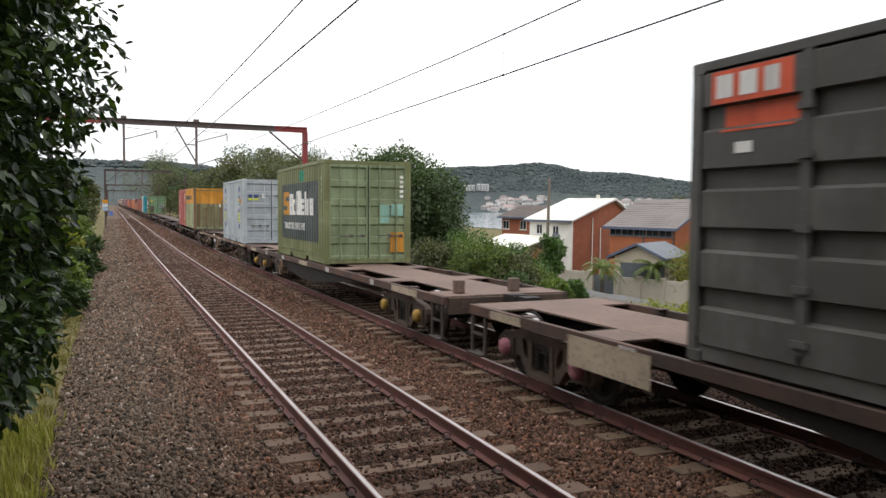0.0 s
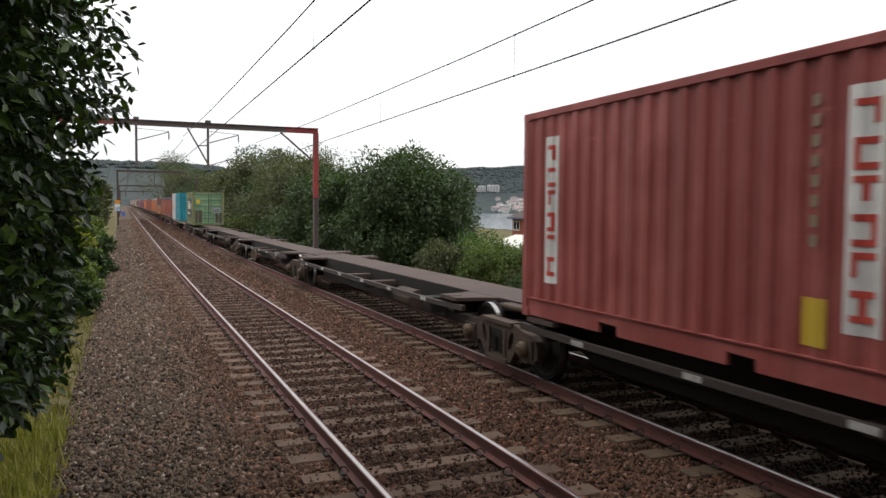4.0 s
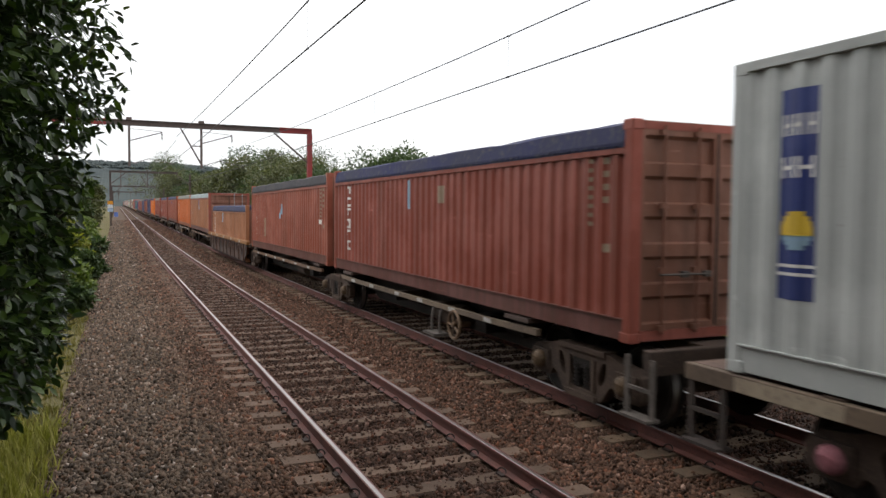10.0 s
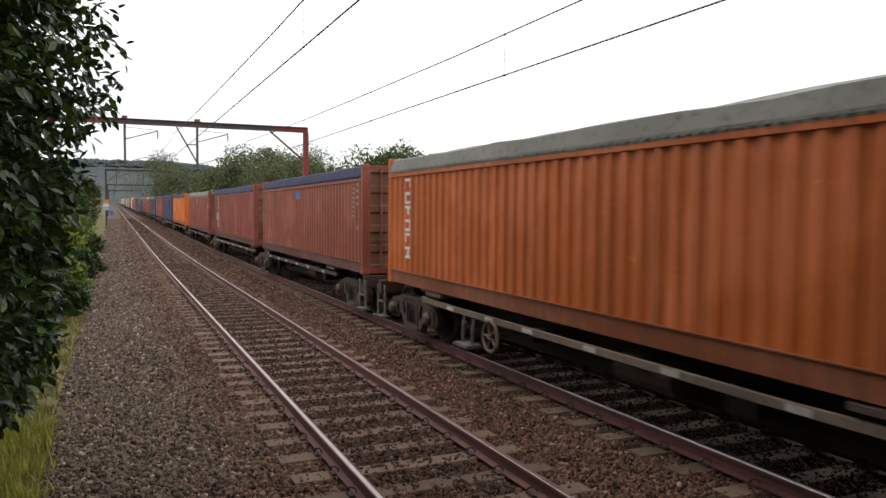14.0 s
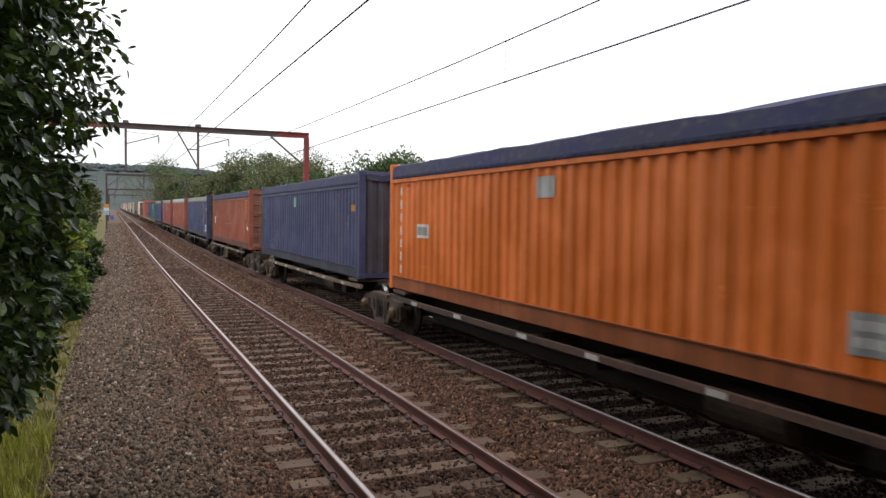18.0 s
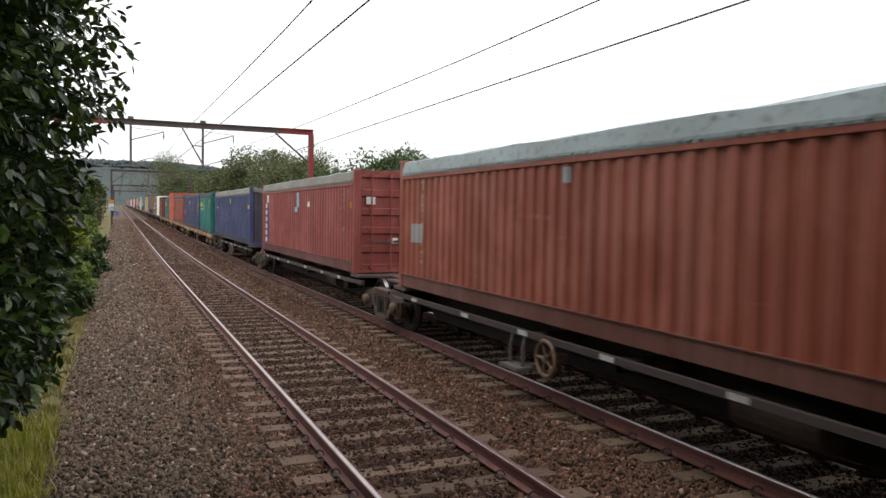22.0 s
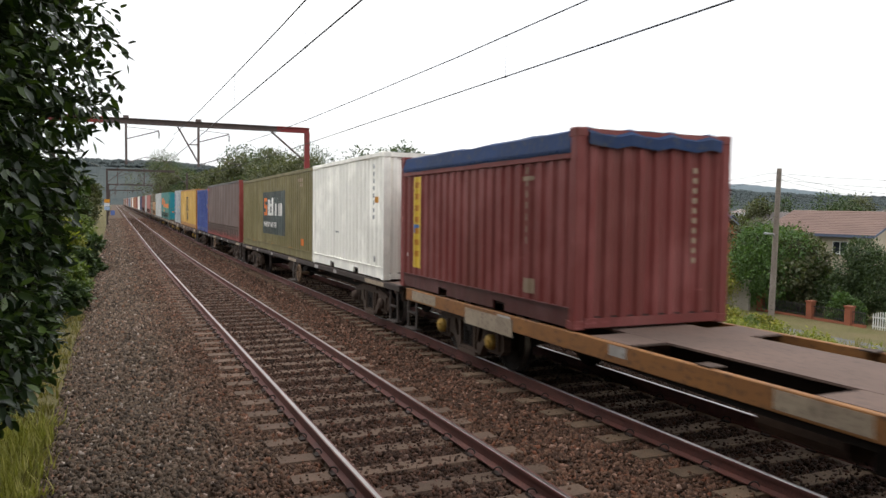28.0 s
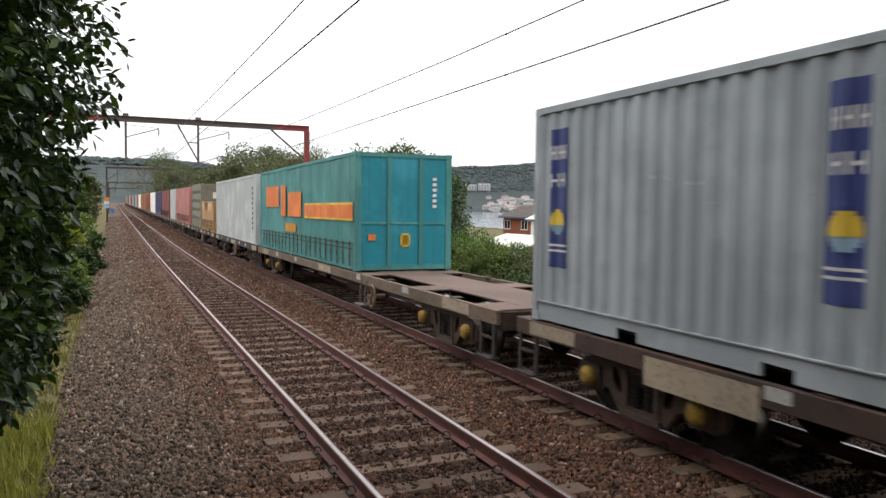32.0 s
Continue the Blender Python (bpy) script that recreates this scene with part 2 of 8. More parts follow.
def cyl(bm, a, b, r0, r1=None, n=10, caps=True):
    a, b = Vector(a), Vector(b)
    w = (b - a).normalized()
    u = w.orthogonal().normalized()
    v = w.cross(u)
    rings = []
    for c, r in ((a, r0), (b, r0 if r1 is None else r1)):
        rings.append([bm.verts.new(c + (u * math.cos(2 * math.pi * i / n) + v * math.sin(2 * math.pi * i / n)) * r) for i in range(n)])
    for i in range(n):
        bm.faces.new((rings[0][i], rings[0][(i + 1) % n], rings[1][(i + 1) % n], rings[1][i]))
    if caps:
        bm.faces.new(rings[0][::-1])
        bm.faces.new(rings[1])


def tube(bm, pts, r, n=6):
    """One connected tube through pts."""
    pts = [Vector(p) for p in pts]
    closed = (pts[0] - pts[-1]).length < 1e-6
    if closed:
        pts = pts[:-1]
    m, rings, u = len(pts), [], None
    for i, p in enumerate(pts):
        a = pts[i - 1] if i or closed else pts[0]
        b = pts[(i + 1) % m] if i < m - 1 or closed else pts[-1]
        w = (b - a).normalized()
        u = w.orthogonal().normalized() if u is None else (u - w * u.dot(w)).normalized()
        v = w.cross(u)
        rings.append([bm.verts.new(p + (u * math.cos(2 * math.pi * k / n) + v * math.sin(2 * math.pi * k / n)) * r) for k in range(n)])
    for a, b in zip(rings, rings[1:] + (rings[:1] if closed else [])):
        for k in range(n):
            bm.faces.new((a[k], a[(k + 1) % n], b[(k + 1) % n], b[k]))
    if not closed:
        bm.faces.new(rings[0][::-1])
        bm.faces.new(rings[-1])


def prism(bm, outline, x0, x1):
    """An outline in y and z, given the thickness from x0 to x1."""
    a = [bm.verts.new((x0, y, z)) for y, z in outline]
    b = [bm.verts.new((x1, y, z)) for y, z in outline]
    n = len(outline)
    for i in range(n):
        bm.faces.new((a[i], a[(i + 1) % n], b[(i + 1) % n], b[i]))
    bm.faces.new(a[::-1])
    bm.faces.new(b)


def finish(bm, name, bevel=0.0, smooth=False):
    if bevel:
        bmesh.ops.bevel(bm, geom=list(bm.edges), offset=bevel, segments=1, affect="EDGES", clamp_overlap=True)
    bmesh.ops.recalc_face_normals(bm, faces=list(bm.faces))
    me = bpy.data.meshes.new(name)
    bm.to_mesh(me)
    bm.free()
    me.materials.append(None)
    if smooth:
        me.shade_smooth()
    return me


STORE = {}


def shared(key, maker, bevel=0.0, smooth=False):
    """Mesh data made once and used by all alike pieces."""
    if key not in STORE:
        bm = bmesh.new()
        maker(bm)
        STORE[key] = finish(bm, key, bevel, smooth)
    return STORE[key]


def piece(name, me, material, parent=None, label="", m=None):
    ob = new(name, me)
    ob.material_slots[0].link = "OBJECT"
    ob.material_slots[0].material = material
    if parent is not None:
        ob.parent = parent
    if m is not None:
        ob.matrix_basis = m
    if label:
        tagged(ob, label)
    return ob


def part(name, bm, material, parent=None, label="", bevel=0.0, smooth=False, m=None):
    return piece(name, finish(bm, name, bevel, smooth), material, parent, label, m)


def mesh_np(name, verts, faces_flat, sizes, material):
    """A mesh from arrays, for things with very many pieces."""
    me = bpy.data.meshes.new(name)
    n, k = len(verts), len(sizes)
    me.vertices.add(n)
    me.vertices.foreach_set("co", np.ascontiguousarray(verts, dtype=np.float32).ravel())
    me.loops.add(len(faces_flat))
    me.loops.foreach_set("vertex_index", np.ascontiguousarray(faces_flat, dtype=np.int32))
    me.polygons.add(k)
    starts = np.concatenate([[0], np.cumsum(sizes)[:-1]]).astype(np.int32)
    me.polygons.foreach_set("loop_start", starts)
    me.update(calc_edges=True)
    me.materials.append(material)
    return me


def repeat_np(name, base_v, base_f, place, material):
    """Copies of a small shape (all faces alike in size) at places: arrays of 3x3 matrices and points, as one mesh."""
    mats, pts = place
    k = len(pts)
    v = np.einsum("kij,nj->kni", mats, base_v) + pts[:, None, :]
    f = base_f[None, :, :] + (np.arange(k) * len(base_v))[:, None, None]
    return mesh_np(name, v.reshape(-1, 3), f.reshape(-1), np.full(k * len(base_f), base_f.shape[1]), material)


def turns(rng, k, tilt=3.14):
    """k random turns as 3x3 matrices."""
    a, b, c = rng.uniform(0, 6.283, k), rng.uniform(-tilt, tilt, k), rng.uniform(-tilt, tilt, k)
    z, o = np.zeros(k), np.ones(k)
    rz = np.stack([np.cos(a), -np.sin(a), z, np.sin(a), np.cos(a), z, z, z, o], 1).reshape(k, 3, 3)
    rx = np.stack([o, z, z, z, np.cos(b), -np.sin(b), z, np.sin(b), np.cos(b)], 1).reshape(k, 3, 3)
    ry = np.stack([np.cos(c), z, np.sin(c), z, o, z, -np.sin(c), z, np.cos(c)], 1).reshape(k, 3, 3)
    return rz @ rx @ ry


def empty(name, m=None):
    ob = new(name)
    ob.empty_display_size = 0.2
    if m is not None:
        ob.matrix_basis = m
    return ob


# ---------------------------------------------------------------- ground
def lerp_table(x, table):
    for (a, za), (b, zb) in zip(table, table[1:]):
        if x <= b:
            return za + (zb - za) * max(0.0, (x - a)) / (b - a)
    return table[-1][1]


BANK = ((-400, 4.0), (-60, 1.5), (-12, -0.3), (-3, -0.75), (-0.75, -0.42), (8.7, -0.42), (10.2, -1.0), (13.5, -1.15), (20, -2.0), (28, -2.8), (34, -4.2), (44, -4.8), (70, -5.2), (110, -7.0), (130, -9.5), (4000, -9.5))


def ground_z(x, y):
    z = lerp_table(x, BANK)
    near = max(0.0, min(1.0, (40 - x) / 25)) if x > 0 else max(0.0, min(1.0, (x + 60) / 50))
    if y > 130 and x > 12:
        z += (y - 130) * 0.01 * max(0, min(1, (60 - x) / 30))
    z += rise(max(-40, min(y, 800))) * near
    if not -0.9 < x < 8.9:
        z += 0.10 * noise.noise(Vector((x * 0.35, y * 0.35, 0))) * min(1.0, (abs(x - 4) - 4) / 3)
    return z


def build_ground():
    xs = [-3000, -1200, -400, -150, -60, -30, -18, -12, -9, -6, -4.5, -3, -2.2, -1.5, -1.0, -0.75, 2, 5, 8.7, 9.4, 10.2, 11.2, 12.3, 13.5, 15, 17, 19, 21, 23, 25, 27, 29, 31, 33, 36, 40, 45, 50, 56, 62, 70, 80, 95, 110, 122, 130, 160, 400, 1000, 4000]
    ys = [-2500, -600, -150, -50, -20, -10, -5] + [i * 1.5 for i in range(0, 40)] + [60 + i * 5 for i in range(20)] + [165, 180, 200, 240, 300, 400, 600, 900, 1400, 2400, 4900]
    vs = [(x, y, ground_z(x, y)) for y in ys for x in xs]
    n = len(xs)
    fs = [(j * n + i, j * n + i + 1, (j + 1) * n + i + 1, (j + 1) * n + i) for j in range(len(ys) - 1) for i in range(n - 1)]
    me = bpy.data.meshes.new("ground")
    me.from_pydata(vs, [], fs)
    me.materials.append(M["grass_ground"])
    me.shade_smooth()
    tagged(new("ground", me), "grassy rough ground falling from the railway bank", "ground", kind="structure")


M["grass_ground"] = surface("rough_grass", (0.1, 0.092, 0.038), (0.125, 0.1, 0.05), (0.05, 0.048, 0.022), 0.5, 6, 0.95, bump=0.8, depth=0.06, spec=0.1)
build_ground()


def build_ballast():
    """The shaped bed of crushed stone under both tracks, then loose stones on it."""
    prof = [(-0.95, -0.5), (-0.55, -0.36), (0.2, -0.25), (1.0, -0.212), (1.5, -0.214), (4.1, -0.214), (4.5, -0.206), (5.1, -0.22), (7.7, -0.22), (8.5, -0.27), (9.3, -0.66)]
    ys = [-12 + 1.2 * i for i in range(70)] + [75, 82, 90, 100, 115, 135, 160, 200, 260, 340, 450, 700, 1000]
    vs, n = [], len(prof)
    for y in ys:
        for x, z in prof:
            vs.append((x, y, z + rise(y) + 0.02 * noise.noise(Vector((x * 1.3, y * 1.3, 3)))))
    fs = [(j * n + i, j * n + i + 1, (j + 1) * n + i + 1, (j + 1) * n + i) for j in range(len(ys) - 1) for i in range(n - 1)]
    me = bpy.data.meshes.new("ballast_bed")
    me.from_pydata(vs, [], fs)
    me.materials.append(M["ballast"])
    me.shade_smooth()
    tagged(new("ballast_bed", me), "bed of brown and grey crushed stone", "ballast", kind="structure")
    rng = np.random.default_rng(5)
    px, pz = np.array([p[0] for p in prof]), np.array([p[1] for p in prof])

    def scatter(name, y0, y1, per, size, base_v, base_f, x0=-0.75, x1=8.7):
        k = int(per * (x1 - x0) * (y1 - y0))
        x, y = rng.uniform(x0, x1, k), rng.uniform(y0, y1, k)
        keep = np.ones(k, bool)
        for r in (2.0446, 3.55, 5.605, 7.11):
            keep &= abs(x - r) > 0.1
        on_sleeper = (abs(((y - 0.28) / 0.62) % 1.0 - 0.5) > 0.345) & ((abs(x - 2.797) < 1.18) | (abs(x - 6.358) < 1.18))
        hidden = rng.uniform(0, 1, k) < 0.15
        hidden |= ((abs(x - 2.797) < 0.62) | (abs(x - 6.358) < 0.62)) & (rng.uniform(0, 1, k) < 0.34)
        keep &= ~on_sleeper | hidden
        x, y, on_sleeper = x[keep], y[keep], on_sleeper[keep]
        z = np.interp(x, px, pz) + np.array([rise(v) for v in y]) + rng.uniform(-0.012, 0.022, len(x)) + 0.012
        z = np.where(on_sleeper, z + 0.016, z)
        s = size * rng.uniform(0.6, 1.35, len(x))
        s = np.where(on_sleeper, s * 0.8, s)
        mats = turns(rng, len(x)) * s[:, None, None]
        mats = mats @ (np.eye(3)[None] * rng.uniform(0.5, 1.45, (len(x), 1, 3)))
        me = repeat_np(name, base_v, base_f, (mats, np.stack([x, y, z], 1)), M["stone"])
        tagged(new(name, me), "loose angular brown and grey ballast stones", "gravel", kind="stuff")

    octa = np.array([(1, 0.25, -0.2), (-1, -0.15, 0.25), (0.2, 1, 0.3), (-0.1, -1, -0.2), (0.35, 0.1, 0.85), (-0.3, 0.1, -0.85)])
    ocf = np.array([(0, 2, 4), (2, 1, 4), (1, 3, 4), (3, 0, 4), (2, 0, 5), (1, 2, 5), (3, 1, 5), (0, 3, 5)])
    scatter("ballast_stones", -6, 4.6, 420, 0.034, octa, ocf)
    scatter("ballast_stones", 4.6, 12, 1050, 0.029, octa, ocf)
    scatter("ballast_stones", 12, 22, 520, 0.03, octa, ocf)
    scatter("ballast_stones", 22, 38, 170, 0.042, octa, ocf)
    scatter("ballast_stones", 38, 75, 35, 0.06, octa, ocf)
    scatter("ballast_stones", 75, 140, 13, 0.1, octa, ocf)


def stone_mat():
    m, nd, lk, p = node_mat("ballast_stone")
    g = nd.new("ShaderNodeNewGeometry")
    r = nd.new("ShaderNodeValToRGB")
    for i, (pos, c) in enumerate(((0.0, (0.05, 0.037, 0.028)), (0.3, (0.096, 0.07, 0.052)), (0.55, (0.135, 0.09, 0.062)), (0.82, (0.175, 0.128, 0.094)), (0.93, (0.2, 0.1, 0.06)), (1.0, (0.36, 0.3, 0.25)))):
        e = r.color_ramp.elements[i] if i < 2 else r.color_ramp.elements.new(pos)
        e.position, e.color = pos, (*c, 1)
    lk.new(g.outputs["Random Per Island"], r.inputs[0])
    co = nd.new("ShaderNodeTexCoord").outputs["Object"]
    # older grey stone on the shoulder, rust-brown between the rails
    sp = nd.new("ShaderNodeSeparateXYZ")
    lk.new(co, sp.inputs[0])
    wob = nd.new("ShaderNodeMath")
    wob.operation = "MULTIPLY_ADD"
    wob.inputs[1].default_value = 1.6
    lk.new(n_noise(nd, lk, co, 0.8, 3), wob.inputs[0])
    lk.new(sp.outputs[0], wob.inputs[2])
    grey = n_mix(nd, lk, 1.0, r.outputs[0], (0.92, 0.97, 1.02), "MULTIPLY")
    brown = n_mix(nd, lk, 1.0, r.outputs[0], (0.76, 0.61, 0.58), "MULTIPLY")
    col = n_mix(nd, lk, n_ramp(nd, lk, wob.outputs[0], 1.3, 2.6), grey, brown)
    mid = nd.new("ShaderNodeMath")
    mid.operation = "SUBTRACT"
    lk.new(wob.outputs[0], mid.inputs[0])
    mid.inputs[1].default_value = 2.797 + 0.8
    gap = nd.new("ShaderNodeMath")
    gap.operation = "ABSOLUTE"
    lk.new(mid.outputs[0], gap.inputs[0])
    col = n_mix(nd, lk, n_ramp(nd, lk, gap.outputs[0], 0.55, 0.95), n_mix(nd, lk, 1.0, col, (0.56, 0.56, 0.58), "MULTIPLY"), col)
    # shade under the train is painted into the stones, with oil and brake dust
    oil_shade = nd.new("ShaderNodeValToRGB")
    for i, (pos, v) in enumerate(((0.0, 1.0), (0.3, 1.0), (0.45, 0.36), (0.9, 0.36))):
        e = oil_shade.color_ramp.elements[i] if i < 2 else oil_shade.color_ramp.elements.new(pos)
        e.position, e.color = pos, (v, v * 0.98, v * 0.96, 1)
    lk.new(n_ramp(nd, lk, wob.outputs[0], 4.5, 9.5), oil_shade.inputs[0])
    col = n_mix(nd, lk, 1.0, col, oil_shade.outputs[0], "MULTIPLY")
    col = n_mix(nd, lk, n_ramp(nd, lk, n_noise(nd, lk, co, 60, 3), 0.5, 0.75), col, n_mix(nd, lk, 1.0, col, (0.5, 0.46, 0.43), "MULTIPLY"))
    lk.new(col, p.inputs["Base Color"])
    p.inputs["Roughness"].default_value, p.inputs["Specular IOR Level"].default_value = 0.9, 0.15
    return m


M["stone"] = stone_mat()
build_ballast()


# ---------------------------------------------------------------- tracks
def rail_profile(y0, y1, cx, steps, head_only):
    bm = bmesh.new()
    out = [(-0.024, -0.006), (-0.02, -0.001), (0.016, -0.001), (0.02, -0.005)] if head_only else \
        [(-0.07, -0.158), (-0.07, -0.146), (-0.012, -0.128), (-0.009, -0.045), (-0.035, -0.036), (-0.036, -0.004), (0.036, -0.004), (0.035, -0.036), (0.009, -0.045), (0.012, -0.128), (0.07, -0.146), (0.07, -0.158)]
    rings = []
    for i in range(steps + 1):
        y = y0 + (y1 - y0) * i / steps
        rings.append([bm.verts.new((cx + a, y, b + rise(y))) for a, b in out])
    n = len(out)
    for a, b in zip(rings, rings[1:]):
        for i in range(n):
            bm.faces.new((a[i], a[(i + 1) % n], b[(i + 1) % n], b[i]))
    bm.faces.new(rings[0][::-1])
    bm.faces.new(rings[-1])
    return bm


def sleeper_shape(bm):
    prof = [(-1.25, -0.215), (-1.25, -0.168), (-0.5, -0.176), (0.5, -0.176), (1.25, -0.168), (1.25, -0.215)]
    a = [bm.verts.new((x, -0.12 if z > -0.2 else -0.135, z)) for x, z in prof]
    b = [bm.verts.new((x, 0.12 if z > -0.2 else 0.135, z)) for x, z in prof]
    for i in range(6):
        bm.faces.new((a[i], a[(i + 1) % 6], b[(i + 1) % 6], b[i]))
    bm.faces.new(a[::-1])
    bm.faces.new(b)


def clip_shape(bm):
    pts = []
    for i in range(9):
        a = -0.6 + i * 0.62
        pts.append((0.035 + 0.032 * math.cos(a), -0.05 + 0.0125 * i, -0.128 + 0.03 * math.sin(a)))
    tube(bm, pts, 0.009, 5)
    box(bm, 0.02, 0.075, -0.06, 0.06, -0.17, -0.15)


def build_track(name, cx, label):
    t = tagged(empty(name), label, "railway track", kind="structure")
    for side, rx in (("left", cx - 0.7525), ("right", cx + 0.7525)):
        r = part("rail", rail_profile(-15, 600, rx, 200, False), M["rail_side"], t, "rust-brown steel rail")
        part("rail_head", rail_profile(-15, 600, rx, 200, True), M["rail_top"], r, "bright worn running surface")
    sl, cl = shared("sleeper", sleeper_shape), shared("rail_clip", clip_shape)
    rng = random.Random(3)
    for i in range(-23, 130):
        y = 0.28 + 0.62 * i
        s = piece("sleeper", sl, M["sleeper"] if cx < 5 else M["sleeper_oily"], t, m=pose(cx + rng.uniform(-0.03, 0.03), y, rise(y) + rng.uniform(-0.004, 0.006), slope(y), 0, rng.uniform(-1, 1)))
        if 5 <= i < 42:
            for rx in (-0.7525, 0.7525):
                for k in (0, 180):
                    piece("rail_clip", cl, M["clip"], s, m=pose(rx + (0.045 if k == 0 else -0.045), 0, 0, 0, 0, k))
    bm = bmesh.new()
    for i in range(130, 620):
        y = 0.28 + 0.62 * i
        box(bm, cx - 1.25, cx + 1.25, y - 0.12, y + 0.12, -0.215 + rise(y), -0.172 + rise(y))
    tagged(part("far_sleepers", bm, M["sleeper"], t), kind="stuff")


build_track("track_near", 2.797, "empty railway track with rusty rails on concrete sleepers")
build_track("track_train", 6.358, "railway track under the passing freight train")


# ---------------------------------------------------------------- overhead line
def portal(name, y, x0, x1, top, red, label, detail=True):
    """A steel portal over both tracks with drop posts, registration arms and insulators."""
    g = tagged(empty(name, pose(0, y, rise(y))), label, "gantry", "overhead line portals")
    foot = ground_z(x1, y) - rise(y) - 0.2
    bm = bmesh.new()
    box(bm, x0, x1 - 1.6, -0.11, 0.11, top - 0.28, top - 0.24)
    box(bm, x0, x1 - 1.6, -0.11, 0.11, top - 0.04, top)
    box(bm, x0, x1 - 1.6, -0.02, 0.02, top - 0.24, top - 0.04)
    part("beam", bm, M["gantry"], g)
    if red:
        bm = bmesh.new()
        box(bm, x0 - 0.15, x0 + 2.3, -0.117, 0.117, top - 0.287, top + 0.007)
        part("beam_end", bm, M["gantry_red"], g, "faded red beam end")
        bm = bmesh.new()
        box(bm, x1 - 1.597, x1 + 0.12, -0.115, 0.115, top - 0.285, top - 0.235)
        box(bm, x1 - 1.597, x1 + 0.12, -0.115, 0.115, top - 0.045, top + 0.005)
        box(bm, x1 - 1.597, x1 + 0.12, -0.025, 0.025, top - 0.235, top - 0.045)
        part("beam_end", bm, M["gantry_red"], g, "faded red beam end")
    for x, f in ((x1, foot), (x0 + 0.12, -0.6)):
        bm = bmesh.new()
        box(bm, x - 0.12, x - 0.08, -0.12, 0.12, f, top - 0.29)
        box(bm, x + 0.08, x + 0.12, -0.12, 0.12, f, top - 0.29)
        box(bm, x - 0.08, x + 0.08, -0.015, 0.015, f, top - 0.29)
        part("post", bm, M["gantry"], g)
        if red and x == x1:
            bm = bmesh.new()
            box(bm, x - 0.126, x + 0.126, -0.126, 0.126, 3.1, top - 0.292)
            part("post_head", bm, M["gantry_red"], g, "faded red upper post")
    for x, s in ((x1 - 0.13, -1), (x0 + 0.25, 1)):
        bm = bmesh.new()
        tube(bm, [(x, 0, top - 1.75), (x + s * 1.75, 0, top - 0.29)], 0.05, 6)
        part("knee_brace", bm, M["gantry"], g)
    for x in (0.62, 3.98):
        bm = bmesh.new()
        box(bm, x - 0.055, x + 0.055, -0.055, 0.055, top - 2.25, top - 0.29)
        box(bm, x - 0.13, x + 0.13, -0.13, 0.13, top - 0.02, top + 0.12)
        d = part("drop_post", bm, M["gantry"], g)
        if detail:
            bm = bmesh.new()
            tube(bm, [(x + 0.05, 0, top - 1.0), (x + 1.5, 0, top - 0.55)], 0.025, 6)
            tube(bm, [(x + 0.05, 0, top - 0.42), (x + 1.5, 0, top - 0.52)], 0.012, 5)
            part("registration_arm", bm, M["gantry"], g)
            bm = bmesh.new()
            tube(bm, [(x + 0.3, 0, top - 2.05), (x + 0.9, 0, top - 1.85), (x + 2.1, 0, top - 2.1)], 0.018, 5)
            part("registration_arm", bm, M["gantry"], g)
            bm = bmesh.new()
            cyl(bm, (x + 1.5, 0, top - 0.52), (x + 1.5, 0, top - 0.95), 0.015, None, 6)
            for k in range(4):
                cyl(bm, (x + 1.5, 0, top - 0.62 - 0.07 * k), (x + 1.5, 0, top - 0.66 - 0.07 * k), 0.05, 0.035, 8)
            part("insulator", bm, M["insulator"], g)
            bm = bmesh.new()
            cyl(bm, (x + 0.05, 0, top - 2.1), (x + 0.36, 0, top - 2.06), 0.015, None, 6)
            for k in range(3):
                cyl(bm, (x + 0.12 + 0.07 * k, 0, top - 2.1), (x + 0.16 + 0.07 * k, 0, top - 2.09), 0.05, 0.035, 8)
            part("insulator", bm, M["insulator"], g)
    if detail:
        bm = bmesh.new()
        tube(bm, [(3.0, 0, top - 0.3), (4.0, 0, top - 2.1)], 0.04, 6)
        tube(bm, [(3.45, 0, top - 1.15), (3.98, 0, top - 1.15)], 0.03, 5)
        part("drop_brace", bm, M["gantry"], g)
    return g


portal("overhead_gantry", 40.0, -2.7, 9.5, 6.80, True, "brown and red steel overhead line portal over two tracks")
portal("overhead_gantry", 111.0, -0.8, 9.5, 7.1, False, "dark steel overhead line portal further down the line")
portal("overhead_gantry", 176.0, -0.9, 9.6, 6.4, False, "dark steel overhead line portal further down the line", False)
portal("overhead_gantry", 240.0, -0.9, 9.6, 6.0, False, "dark steel overhead line portal further down the line", False)


